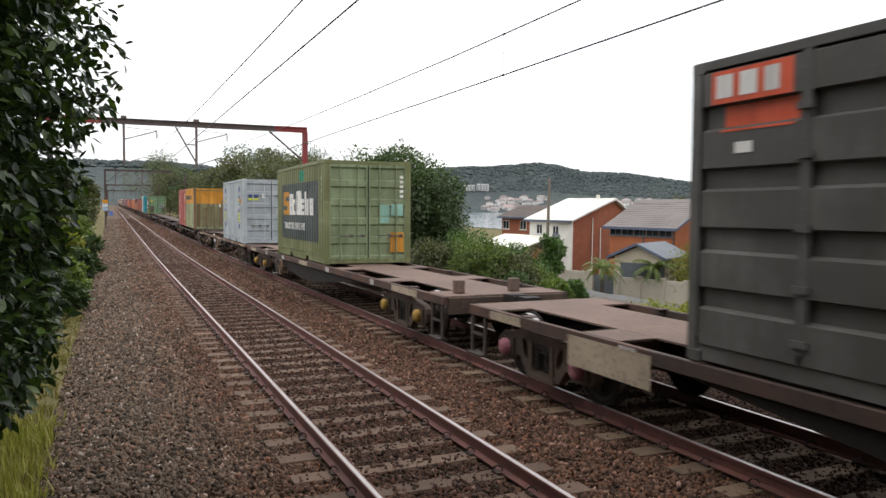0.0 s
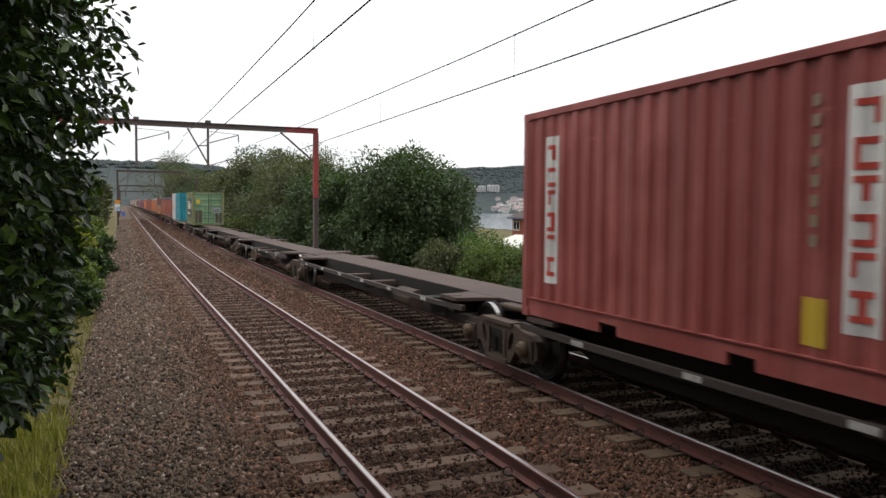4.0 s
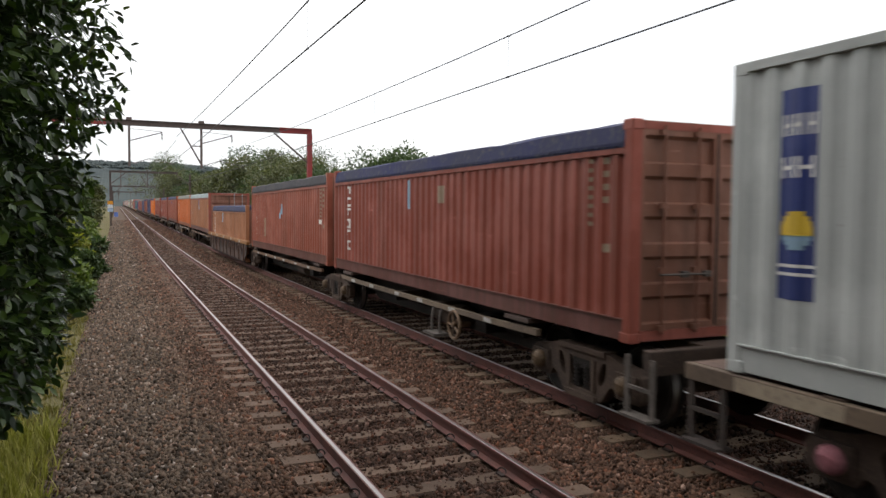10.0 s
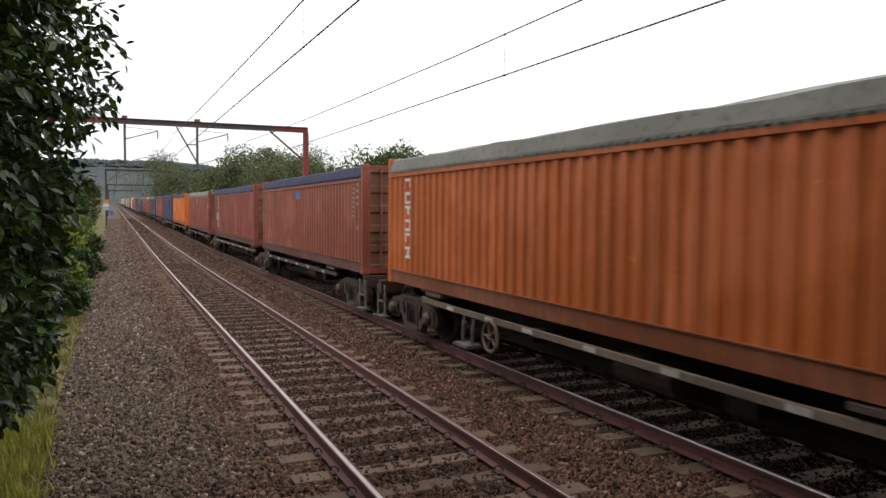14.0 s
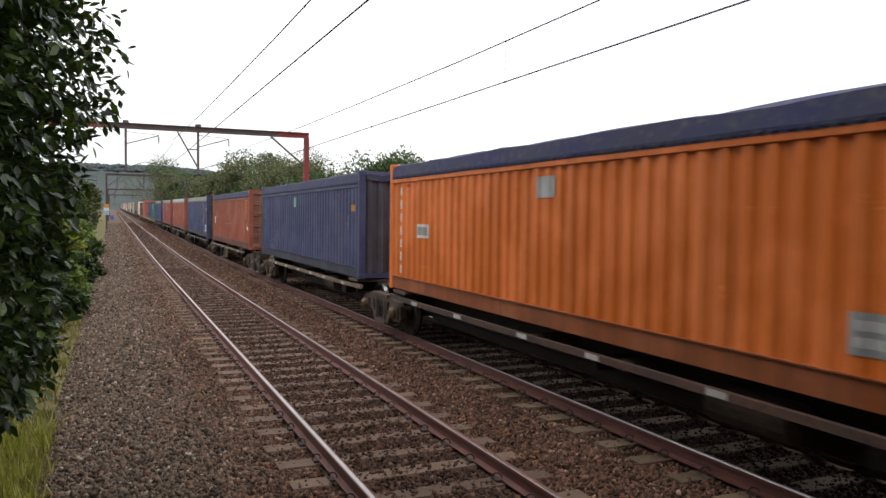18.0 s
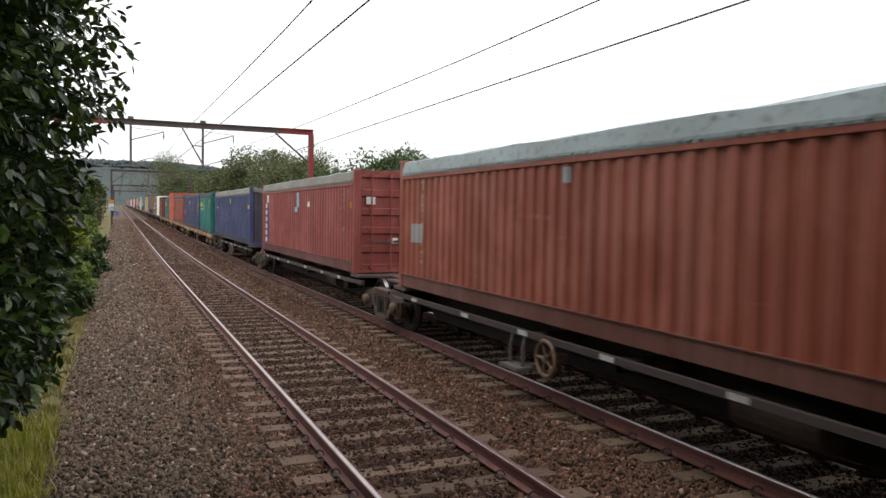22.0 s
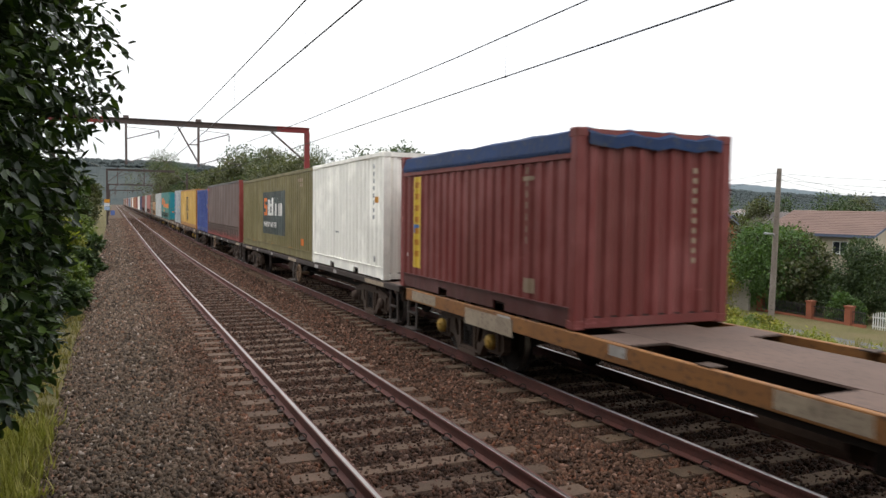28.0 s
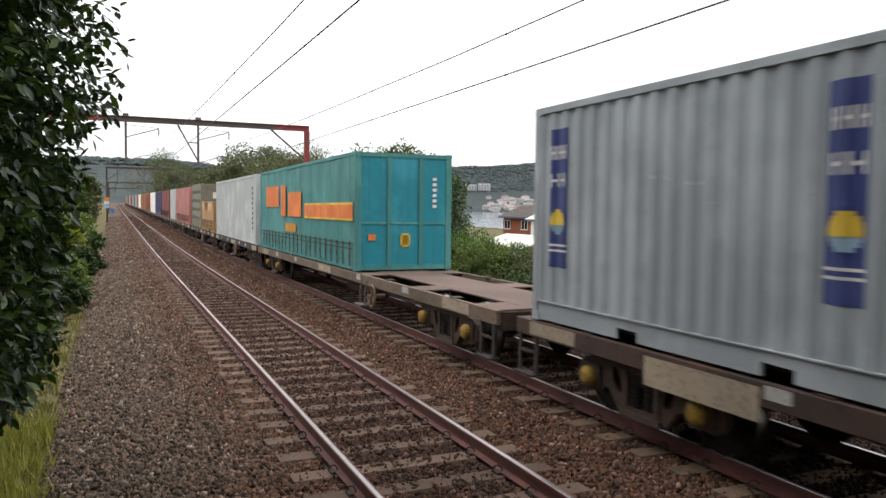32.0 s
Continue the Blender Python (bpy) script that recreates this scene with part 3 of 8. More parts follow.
def overhead(name, x, contact, carry, label):
    """Contact wire and carrying wire with droppers, hung from portal to portal."""
    g = tagged(empty(name), label, "overhead line", "overhead wires")
    spans = [(-25, 40), (40, 111), (111, 176), (176, 240)]
    bm, bc, drops = bmesh.new(), bmesh.new(), []
    for a, b in spans:
        n = 10
        low, high = [], []
        for i in range(n + 1):
            y = a + (b - a) * i / n
            sag = 4 * (i / n) * (1 - i / n)
            lift = 1.0 if a < 0 else 0.55
            low.append((x, y, contact + rise(y)))
            high.append((x, y, carry + lift * 0.42 * (1 - sag) * (1 if b - a < 80 else 1) * (0.9 if y > 20 else 0.1) + rise(y)))
        tube(bm, low, 0.0125, 5)
        tube(bc, high, 0.0125, 5)
        if a < 60:
            y = 11.9 - 7.5 * 4
            while y < b - 3:
                if y > a + 2 and y > -6:
                    i = (y - a) / (b - a) * n
                    k = int(i)
                    z = high[k][2] + (high[k + 1][2] - high[k][2]) * (i - k)
                    drops.append(((x, y, contact + rise(y)), (x, y, z)))
                y += 7.5
    part("contact_wire", bm, M["wire"], g)
    part("carrying_wire", bc, M["wire"], g)
    for p, q in drops:
        bm = bmesh.new()
        tube(bm, [p, q], 0.003, 4)
        cyl(bm, (p[0], p[1] - 0.03, p[2]), (p[0], p[1] + 0.03, p[2]), 0.018, None, 6)
        cyl(bm, (q[0], q[1] - 0.03, q[2]), (q[0], q[1] + 0.03, q[2]), 0.018, None, 6)
        part("dropper", bm, M["wire"], g)


overhead("overhead_wires", 2.79, 4.98, 5.71, "dark overhead contact and carrying wires above the empty track")
overhead("overhead_wires", 6.36, 4.82, 5.53, "dark overhead contact and carrying wires above the train")


# ---------------------------------------------------------------- plants
def leaf_mat(name, c1, c2, c3, gloss=0.45, trans=0.3):
    m, nd, lk, p = node_mat(name)
    r = nd.new("ShaderNodeValToRGB")
    for i, (pos, c) in enumerate(((0.0, c1), (0.6, c2), (1.0, c3))):
        e = r.color_ramp.elements[i] if i < 2 else r.color_ramp.elements.new(pos)
        e.position, e.color = pos, (*c, 1)
    lk.new(nd.new("ShaderNodeNewGeometry").outputs["Random Per Island"], r.inputs[0])
    co = nd.new("ShaderNodeTexCoord").outputs["Object"]
    col = n_mix(nd, lk, n_ramp(nd, lk, n_noise(nd, lk, co, 1.3, 3), 0.4, 0.65), r.outputs[0], n_mix(nd, lk, 1.0, r.outputs[0], (0.7, 0.72, 0.6), "MULTIPLY"))
    lk.new(col, p.inputs["Base Color"])
    p.inputs["Roughness"].default_value, p.inputs["Specular IOR Level"].default_value = gloss, 0.35
    t = nd.new("ShaderNodeBsdfTranslucent")
    lk.new(n_mix(nd, lk, 1.0, col, (1.2, 1.4, 0.5), "MULTIPLY"), t.inputs[0])
    mx = nd.new("ShaderNodeMixShader")
    mx.inputs[0].default_value = trans
    lk.new(p.outputs[0], mx.inputs[1])
    lk.new(t.outputs[0], mx.inputs[2])
    lk.new(mx.outputs[0], nd["Material Output"].inputs[0])
    return m


M["leaf_near"] = leaf_mat("glossy_dark_leaf", (0.011, 0.02, 0.009), (0.026, 0.046, 0.014), (0.088, 0.135, 0.028), 0.34, 0.2)
M["leaf_dark"] = leaf_mat("dark_tree_leaf", (0.032, 0.052, 0.024), (0.052, 0.08, 0.032), (0.085, 0.118, 0.045), 0.6, 0.25)
M["leaf_gum"] = leaf_mat("gum_leaf", (0.06, 0.066, 0.036), (0.086, 0.09, 0.047), (0.128, 0.126, 0.064), 0.6, 0.3)
M["leaf_shrub"] = leaf_mat("shrub_leaf", (0.058, 0.084, 0.025), (0.098, 0.132, 0.035), (0.16, 0.19, 0.052), 0.6, 0.35)
M["leaf_weed"] = leaf_mat("weed_leaf", (0.12, 0.135, 0.03), (0.19, 0.195, 0.04), (0.27, 0.245, 0.06), 0.6, 0.4)
M["leaf_yellow"] = leaf_mat("yellowing_leaf", (0.1, 0.12, 0.02), (0.17, 0.165, 0.025), (0.3, 0.24, 0.03), 0.6, 0.35)
M["leaf_green"] = leaf_mat("bright_tree_leaf", (0.04, 0.08, 0.022), (0.065, 0.12, 0.03), (0.11, 0.17, 0.042), 0.55, 0.3)
M["grass"] = leaf_mat("grass_blade", (0.19, 0.178, 0.047), (0.285, 0.262, 0.072), (0.4, 0.34, 0.135), 0.7, 0.3)
M["dry_grass"] = leaf_mat("dry_grass_blade", (0.15, 0.13, 0.05), (0.2, 0.165, 0.07), (0.26, 0.2, 0.1), 0.8, 0.3)
M["bark"] = surface("grey_brown_bark", (0.07, 0.055, 0.042), (0.045, 0.036, 0.03), (0.1, 0.085, 0.07), 3, 25, 0.95, bump=0.6, depth=0.02)
LEAF_V = np.array([(0, 0, 0), (0.16, 0.3, 0.03), (0.19, 0.55, 0.035), (0.09, 0.85, 0.0), (0, 1, -0.04), (-0.09, 0.85, 0.0), (-0.19, 0.55, 0.035), (-0.16, 0.3, 0.03), (0, 0.5, -0.03)])
LEAF_F = np.array([(0, 1, 8), (1, 2, 8), (2, 3, 8), (3, 4, 8), (4, 5, 8), (5, 6, 8), (6, 7, 8), (7, 0, 8)])
TUFT_V = np.array([(0, 0, 0), (0.28, 0.45, 0.08), (0, 1, -0.05), (-0.28, 0.5, 0.05)])
TUFT_F = np.array([(0, 1, 2, 3)])


def aim_leaves(rng, ways, droop, spread=0.5):
    """Leaf turns: the leaf's length along ways (k x 3), bent down by droop, with a random roll."""
    k = len(ways)
    w = ways + rng.normal(0, spread, (k, 3))
    w[:, 2] -= droop
    w /= np.linalg.norm(w, axis=1)[:, None] + 1e-9
    up = rng.normal(0, 0.45, (k, 3)) + np.array([0, 0, 1.0])
    side = np.cross(w, up)
    side /= np.linalg.norm(side, axis=1)[:, None] + 1e-9
    return np.stack([side, w, np.cross(side, w)], 2)


def near_tree():
    """The broad-leaved tree beside the camera: limbs, twigs and large drooping leaves."""
    rng = np.random.default_rng(11)
    t = tagged(empty("broadleaf_tree", pose(-2.0, 5.6, -0.7)), "dark green broad-leaved tree overhanging the railway bank", "tree")
    bm = bmesh.new()
    pts = [(0, 0, 0), (0.06, -0.05, 1.2), (-0.05, 0.1, 2.4), (0.1, 0.05, 3.7), (0.05, 0, 5.2)]
    for (a, b), r in zip(zip(pts, pts[1:]), (0.13, 0.11, 0.085, 0.06)):
        cyl(bm, a, b, r, r * 0.85, 9)
    part("trunk", bm, M["bark"], t, smooth=True)
    # how far towards the line the crown reaches at each height above its foot
    reach = ((1.7, -0.8), (1.85, -0.52), (2.0, -0.4), (2.2, -0.3), (2.6, -0.3), (3.0, -0.26), (3.3, -0.14), (3.6, -0.1), (3.72, 0.0), (3.85, 0.12), (4.1, 0.1), (4.6, 0.12), (5.2, 0.1), (6.0, -0.1))
    tw_a, tw_w, lv, lw = [], [], [], []
    limbs = bmesh.new()
    for i in range(1500):
        z = rng.uniform(1.85, 6.0) if i % 2 else rng.uniform(1.82, 3.4)
        edge = lerp_table(z, reach) + 2.0
        d = rng.uniform(-1.6, 1.2)
        lim = edge * (1 - 0.12 * abs(d)) - abs(rng.normal(0, 0.42 if i % 2 else 0.2)) if i > 200 else edge * (1 - 0.1 * abs(d)) - abs(rng.normal(0, 0.05))
        lim = max(0.25, lim)
        tip = Vector((lim, d, z))
        start = Vector((lim * 0.25 + rng.normal(0, 0.1), d * 0.4, z + rng.uniform(-0.1, 0.5)))
        n = 3
        prev = start
        for k in range(1, n + 1):
            q = start.lerp(tip, k / n) + Vector((0, 0, -0.1 * (k / n) ** 2)) + Vector(rng.normal(0, 0.03, 3))
            if i % 2 == 0:
                cyl(limbs, prev, q, 0.011 * (1.2 - 0.3 * k), 0.011 * (0.9 - 0.3 * k + 0.15), 5, False)
            prev = q
        ax = (tip - start).normalized()
        for k in range(30):
            u = 1 - (k / 30) * 0.62
            p = start.lerp(tip, u)
            out = Vector(rng.normal(0, 1, 3))
            out = (out - ax * out.dot(ax)).normalized() * 0.8 + ax * 0.65
            lv.append(p + out * 0.035 + Vector((0, 0, -0.1 * u * u)))
            lw.append(out)
    part("branchwork", limbs, M["bark"], t)
    lv, lw = np.array(lv), np.array(lw)
    # shaded inner foliage behind the outer twigs
    k = 46000
    inner = np.stack([rng.uniform(-2.2, 1.35, k), rng.uniform(-1.8, 2.4, k), rng.uniform(1.9, 9.4, k)], 1)
    # unseen upper boughs, added over the bank to shade the near ground and train
    high = inner[:, 2] > 6.3
    inner[high, 0] += rng.uniform(0, 3.2, int(high.sum()))
    inner[high, 1] -= rng.uniform(0, 3.5, int(high.sum()))
    inner = inner[inner[:, 0] < np.array([lerp_table(z, reach) + 1.72 if z < 6.3 else 4.6 for z in inner[:, 2]])]
    lv, lw = np.concatenate([lv, inner]), np.concatenate([lw, rng.normal(0, 0.6, inner.shape)])
    rot = aim_leaves(rng, lw, 0.38, 0.35)
    rot[:, :, 0] *= 1.25
    s = rng.uniform(0.06, 0.105, len(lv))
    s[-len(inner):] *= 1.5
    me = repeat_np("crown", LEAF_V, LEAF_F, (rot * s[:, None, None], lv), M["leaf_near"])
    ob = new("crown", me)
    ob.parent = t


near_tree()


def tree(name, base, height, blobs, leaf, n, size, label, seed, category="tree", trunk_r=0.18, stem=0.35):
    """A tree or shrub: trunk, limbs to each clump of the crown, and a crown of many small leaf tufts.
    blobs: clumps in the crown as (x, y, z, radius) in units of the height, from the foot."""
    rng = np.random.default_rng(seed)
    n = int(n * 1.7)
    z0 = ground_z(base[0], base[1]) - 0.15 if len(base) == 2 else base[2]
    t = tagged(empty(name, pose(base[0], base[1], z0)), label, category)
    bm = bmesh.new()
    top = Vector((rng.normal(0, 0.03) * height, rng.normal(0, 0.03) * height, stem * height))
    cyl(bm, (0, 0, 0), top, trunk_r, trunk_r * 0.7, 8)
    part("trunk", bm, M["bark"], t, smooth=True)
    bm = bmesh.new()
    for x, y, z, r in blobs:
        c = Vector((x, y, z)) * height
        mid = top.lerp(c, 0.5) + Vector(rng.normal(0, 0.04, 3)) * height
        cyl(bm, top, mid, trunk_r * 0.55, trunk_r * 0.35, 6)
        cyl(bm, mid, c, trunk_r * 0.35, trunk_r * 0.1, 6)
        for k in range(4):
            cyl(bm, c, c + Vector(rng.normal(0, 0.5, 3)) * r * height, trunk_r * 0.12, trunk_r * 0.04, 4)
    part("branchwork", bm, M["bark"], t)
    ra = np.array([b[3] for b in blobs]) ** 2
    pick = rng.choice(len(blobs), n, p=ra / ra.sum())
    d = rng.normal(0, 1, (n, 3))
    d /= np.linalg.norm(d, axis=1)[:, None]
    rad = rng.uniform(0.35, 1.0, n) ** 0.45
    # knobbly outline: the clump's radius swells and shrinks with direction
    lump = 1 + 0.16 * np.sin(d[:, 0] * 5.3 + pick * 2.1) + 0.14 * np.sin(d[:, 2] * 6.1 + d[:, 1] * 4.0 + pick)
    bl = np.array(blobs)
    p = (bl[pick, :3] + d * (bl[pick, 3] * rad * lump)[:, None] * np.array([1, 1, 0.85])) * height
    p += rng.normal(0, 0.012 * height, (n, 3))
    rot = aim_leaves(rng, d * 0.7, 0.25, 0.6)
    s = size * 1.25 * rng.uniform(0.6, 1.35, n)
    me = repeat_np("crown", TUFT_V, TUFT_F, (rot * s[:, None, None], p), leaf)
    ob = new("crown", me)
    ob.parent = t
    return t


def round_crown(seed, k=14, wide=0.34, low=0.3, high=0.95):
    """Clumps for a full crown: wide in units of the height."""
    rng = random.Random(seed)
    out = []
    for i in range(k):
        z = low + (high - low) * (i + 0.5) / k
        u = (z - low) / (high - low)
        w = wide * (0.55 + 0.9 * math.sin(math.pi * (0.12 + 0.8 * u)) * 0.6)
        a = rng.uniform(0, 6.28)
        q = rng.uniform(0.35, 1.0) * w * 0.72
        out.append((q * math.cos(a), q * math.sin(a), z, w * rng.uniform(0.38, 0.6)))
    return out


def build_trees():
    rng = random.Random(21)
    # big dark tree beyond the mast
    tree("large_dark_tree", (15.9, 42.6), 7.7, round_crown(1, 22, 0.54, 0.16, 0.88), M["leaf_dark"], 34000, 0.16, "large dense dark green tree behind the railway line", 1, trunk_r=0.25)
    tree("dark_tree", (13.2, 45.5), 6.4, round_crown(2, 12, 0.45, 0.2, 0.9), M["leaf_dark"], 13000, 0.17, "dark green bushy tree beside the railway line", 2)
    tree("dark_tree", (19.8, 46.5), 5.2, round_crown(3, 12, 0.45, 0.15, 0.9), M["leaf_dark"], 11000, 0.17, "dark green bushy tree beside the railway line", 3)
    for i, (x, y, h) in enumerate(((12.8, 54, 6.6), (14.0, 63, 8.0), (13.4, 72, 8.8), (15.5, 82, 10.2), (13.8, 93, 9.4), (17.5, 70, 8.6), (21, 88, 11.5), (13.5, 105, 8.4), (14.5, 120, 8.6), (18, 112, 12.6), (14, 138, 9.4), (17, 150, 10.0), (14, 168, 10.2), (15, 190, 10.5), (14.5, 215, 12.5), (15.5, 245, 17), (14.5, 280, 20))):
        tree("gum_tree", (x, y), h, round_crown(30 + i, 13, 0.42, 0.18, 0.95), M["leaf_gum"] if i % 3 else M["leaf_dark"], 9000 if y < 90 else 4200, 0.17 if y < 90 else 0.32, "olive green gum tree lining the railway", 40 + i)
    for i, (x, y, h) in enumerate(((11.6, 49, 2.6), (11.8, 57, 3.0), (11.5, 66, 2.8), (11.6, 77, 3.2), (11.8, 88, 3.0))):
        tree("trackside_shrub", (x, y), h, round_crown(70 + i, 9, 0.6, 0.1, 0.8), M["leaf_shrub"] if i % 2 else M["leaf_dark"], 2400, 0.2, "green shrub growing on the railway bank", 80 + i, "shrub", 0.05, 0.15)
    # shrubs between the line and the houses
    spots = ((16.5, 32.8, 2.8), (17.6, 31.6, 2.3), (17.2, 35.5, 3.3), (18.8, 34.6, 2.9), (19.4, 32.4, 2.0), (15.4, 35.5, 2.6), (20.6, 36.2, 3.0), (16.6, 29.6, 1.5), (18.2, 29.0, 1.2), (22.0, 39.0, 2.6), (20.2, 30.6, 1.3))
    for i, (x, y, h) in enumerate(spots):
        tree("shrub", (x, y), h, round_crown(100 + i, 9, 0.66, 0.08, 0.78), (M["leaf_shrub"], M["leaf_gum"], M["leaf_green"], M["leaf_dark"])[i % 4], 6500, 0.11, "leafy green shrub on the slope below the railway", 110 + i, "shrub", 0.05, 0.15)
    tree("young_tree", (22.6, 36.3), 3.5, round_crown(131, 10, 0.28, 0.1, 0.95), M["leaf_green"], 5000, 0.12, "slim bright green young tree by the garden wall", 131, trunk_r=0.06)
    for i in range(30):
        y = 12.0 + i * 0.24 + rng.uniform(-0.4, 0.4)
        x = 13.6 + rng.uniform(0, 4.0) + max(0, y - 16) * 0.3
        tree("weed_clump", (x, y), rng.uniform(0.6, 1.25), round_crown(140 + i, 9, 0.55, 0.12, 0.9), M["leaf_weed"], 1100, 0.075, "yellow-green weeds on the railway bank", 150 + i, "weeds", 0.012, 0.2)
    for i, (x, y, h) in enumerate(((21.2, 23.5, 0.95), (22.5, 24.2, 1.15), (23.6, 24.0, 1.05), (22.9, 22.4, 0.8), (24.6, 23.0, 0.8))):
        tree("verge_bush", (x, y), h, round_crown(180 + i, 10, 0.75, 0.1, 0.85), M["leaf_shrub"] if i % 2 else M["leaf_yellow"], 1500, 0.085, "straggling yellow-green bush on the grassy verge", 190 + i, "shrub", 0.03, 0.15)
    # trees by the street
    tree("street_tree", (44.6, 40.8), 6.3, round_crown(171, 20, 0.6, 0.1, 0.9), M["leaf_green"], 15000, 0.17, "bright green leafy tree beside the street pole", 171)
    tree("street_tree", (48.0, 44.8), 6.5, round_crown(172, 18, 0.5, 0.2, 0.92), M["leaf_gum"], 13000, 0.19, "olive green tree behind the street", 172)
    tree("yellowing_tree", (37.8, 41.2), 4.5, round_crown(173, 12, 0.58, 0.12, 0.85), M["leaf_yellow"], 7000, 0.11, "shrubby tree with yellowing leaves", 173, trunk_r=0.07)
    tree("dark_garden_tree", (46.0, 34.6), 5.5, round_crown(174, 12, 0.5, 0.15, 0.9), M["leaf_dark"], 12000, 0.14, "dense dark green garden tree", 174)
    tree("garden_shrub", (43.4, 34.0), 2.3, round_crown(175, 9, 0.55, 0.1, 0.85), M["leaf_green"], 2600, 0.14, "rounded green shrub behind the iron fence", 175, "shrub", 0.05, 0.15)
    tree("street_tree", (44.5, 38.5), 5.6, round_crown(176, 11, 0.45, 0.15, 0.92), M["leaf_gum"], 4000, 0.22, "olive green tree between the houses", 176)
    for i, (x, y, h) in enumerate(((88, 86, 10.2), (95, 88, 10.8), (99, 80, 11.2), (104, 82, 11.6), (107, 74, 11.4), (112, 72, 11.0), (113, 64, 11.8), (118, 66, 12.4), (92, 96, 10.6), (84, 95, 9.8))):
        tree("skyline_tree", (x, y), h, round_crown(300 + i, 12, 0.34 + 0.05 * (i % 3), 0.3, 0.95), M["leaf_dark"] if i % 3 else M["leaf_gum"], 2600, 0.34, "dark spreading tree on the rise beyond the houses", 310 + i)
    # left of the line
    for i, (x, y, h) in enumerate(((-2.5, 15.5, 1.7), (-2.2, 20.5, 2.0), (-2.05, 12.4, 1.35), (-1.75, 17.8, 1.3), (-1.6, 22.8, 1.5), (-1.25, 29.0, 1.2), (-1.15, 36.5, 1.9), (-1.3, 33.0, 1.5), (-1.75, 26, 2.1), (-2.2, 33, 2.6), (-2.0, 42, 2.4), (-2.5, 52, 2.8), (-3.0, 64, 3.0), (-3.0, 78, 3.2))):
        tree("bank_shrub", (x, y), h, round_crown(200 + i, 9, 0.48, 0.1, 0.85), M["leaf_weed"] if i in (1, 9, 11) else (M["leaf_dark"] if i in (2, 4, 6, 7) else M["leaf_shrub"]), 3000, 0.085 + 0.0022 * y, "straggling green shrub at the edge of the ballast", 210 + i, "shrub", 0.04, 0.15)
    for i, (x, y, h) in enumerate(((-5.5, 24, 5.2), (-5, 40, 5.5), (-5.5, 58, 6), (-5.2, 84, 6.5), (-4.6, 104, 6.0), (-6, 128, 8), (-5.5, 155, 8.5), (-6.5, 185, 9))):
        tree("bank_tree", (x, y), h, round_crown(230 + i, 11, 0.42, 0.15, 0.92), M["leaf_dark"] if i % 2 else M["leaf_gum"], 3400, 0.18 + 0.0016 * y, "dark bushy tree beside the railway", 240 + i)

    # unseen tall trees added beside and behind the camera to shade the near train
    for i, (x, y, h) in enumerate(((-6.0, 3.6, 10.5), (-6.6, 10.0, 10.5), (-4.3, -3.2, 11), (-4.6, -8.0, 11), (-5.4, -13.0, 12), (-6.5, -20.0, 12), (-10.5, 1.0, 13), (-10.0, -9.0, 13))):
        tree("bank_tree", (x, y), h, round_crown(260 + i, 16, 0.36, 0.08, 0.92), M["leaf_dark"], 8000, 0.42, "unseen tall tree added beside the camera to shade the train", 270 + i)


build_trees()


def grass_patch(name, label, material, boxes, per, height, seed):
    rng = np.random.default_rng(seed)
    pts = []
    for x0, x1, y0, y1 in boxes:
        k = int(per * (x1 - x0) * (y1 - y0))
        c = rng.uniform((x0, y0), (x1, y1), (max(3, k // 14), 2))
        q = c[rng.integers(0, len(c), k)] + rng.normal(0, 0.09, (k, 2))
        pts.append(q)
    q = np.concatenate(pts)
    z = np.array([max(ground_z(x, y), -9) for x, y in q]) - 0.03
    blade = np.array([(-0.035, 0, 0), (0.035, 0, 0), (0.028, 0.16, 0.5), (0.0, 0.42, 1.0), (-0.028, 0.16, 0.5)])
    f = np.array([(0, 1, 2), (0, 2, 4), (4, 2, 3)])
    s = height * rng.uniform(0.45, 1.3, len(q))
    mats = turns(rng, len(q), 0.35) * s[:, None, None]
    mats[:, :, 0] *= (0.012 / 0.035 / s * 1.0)[:, None].clip(0.3, 3) * 1.0
    me = repeat_np(name, blade, f, (mats, np.stack([q[:, 0], q[:, 1], z], 1)), material)
    tagged(new(name, me), label, "grass", kind="stuff")


grass_patch("bank_grass", "tufts of green and yellow grass at the ballast edge", M["grass"], [(-1.8, -0.72, 7.0, 11.0)], 800, 0.28, 1)
grass_patch("bank_grass", "low grass along the edge of the ballast", M["grass"], [(-2.8, -1.25, 11, 40)], 90, 0.28, 2)
grass_patch("dry_grass", "dry tan grass at the ballast edge", M["dry_grass"], [(-1.0, -0.6, 7, 10.7), (-1.6, -0.75, 10.7, 16), (-1.3, -0.75, 16, 45)], 200, 0.19, 3)
grass_patch("slope_grass", "yellow-green rough grass on the slope below the railway", M["grass"], [(10, 24, 9, 30)], 55, 0.34, 4)
grass_patch("bank_grass", "rough grass on the bank beside the ballast", M["grass"], [(-6, -1.0, -7, 7)], 70, 0.24, 6)
grass_patch("slope_grass", "rough grass near the street", M["dry_grass"], [(12, 27, 12, 32)], 16, 0.4, 5)


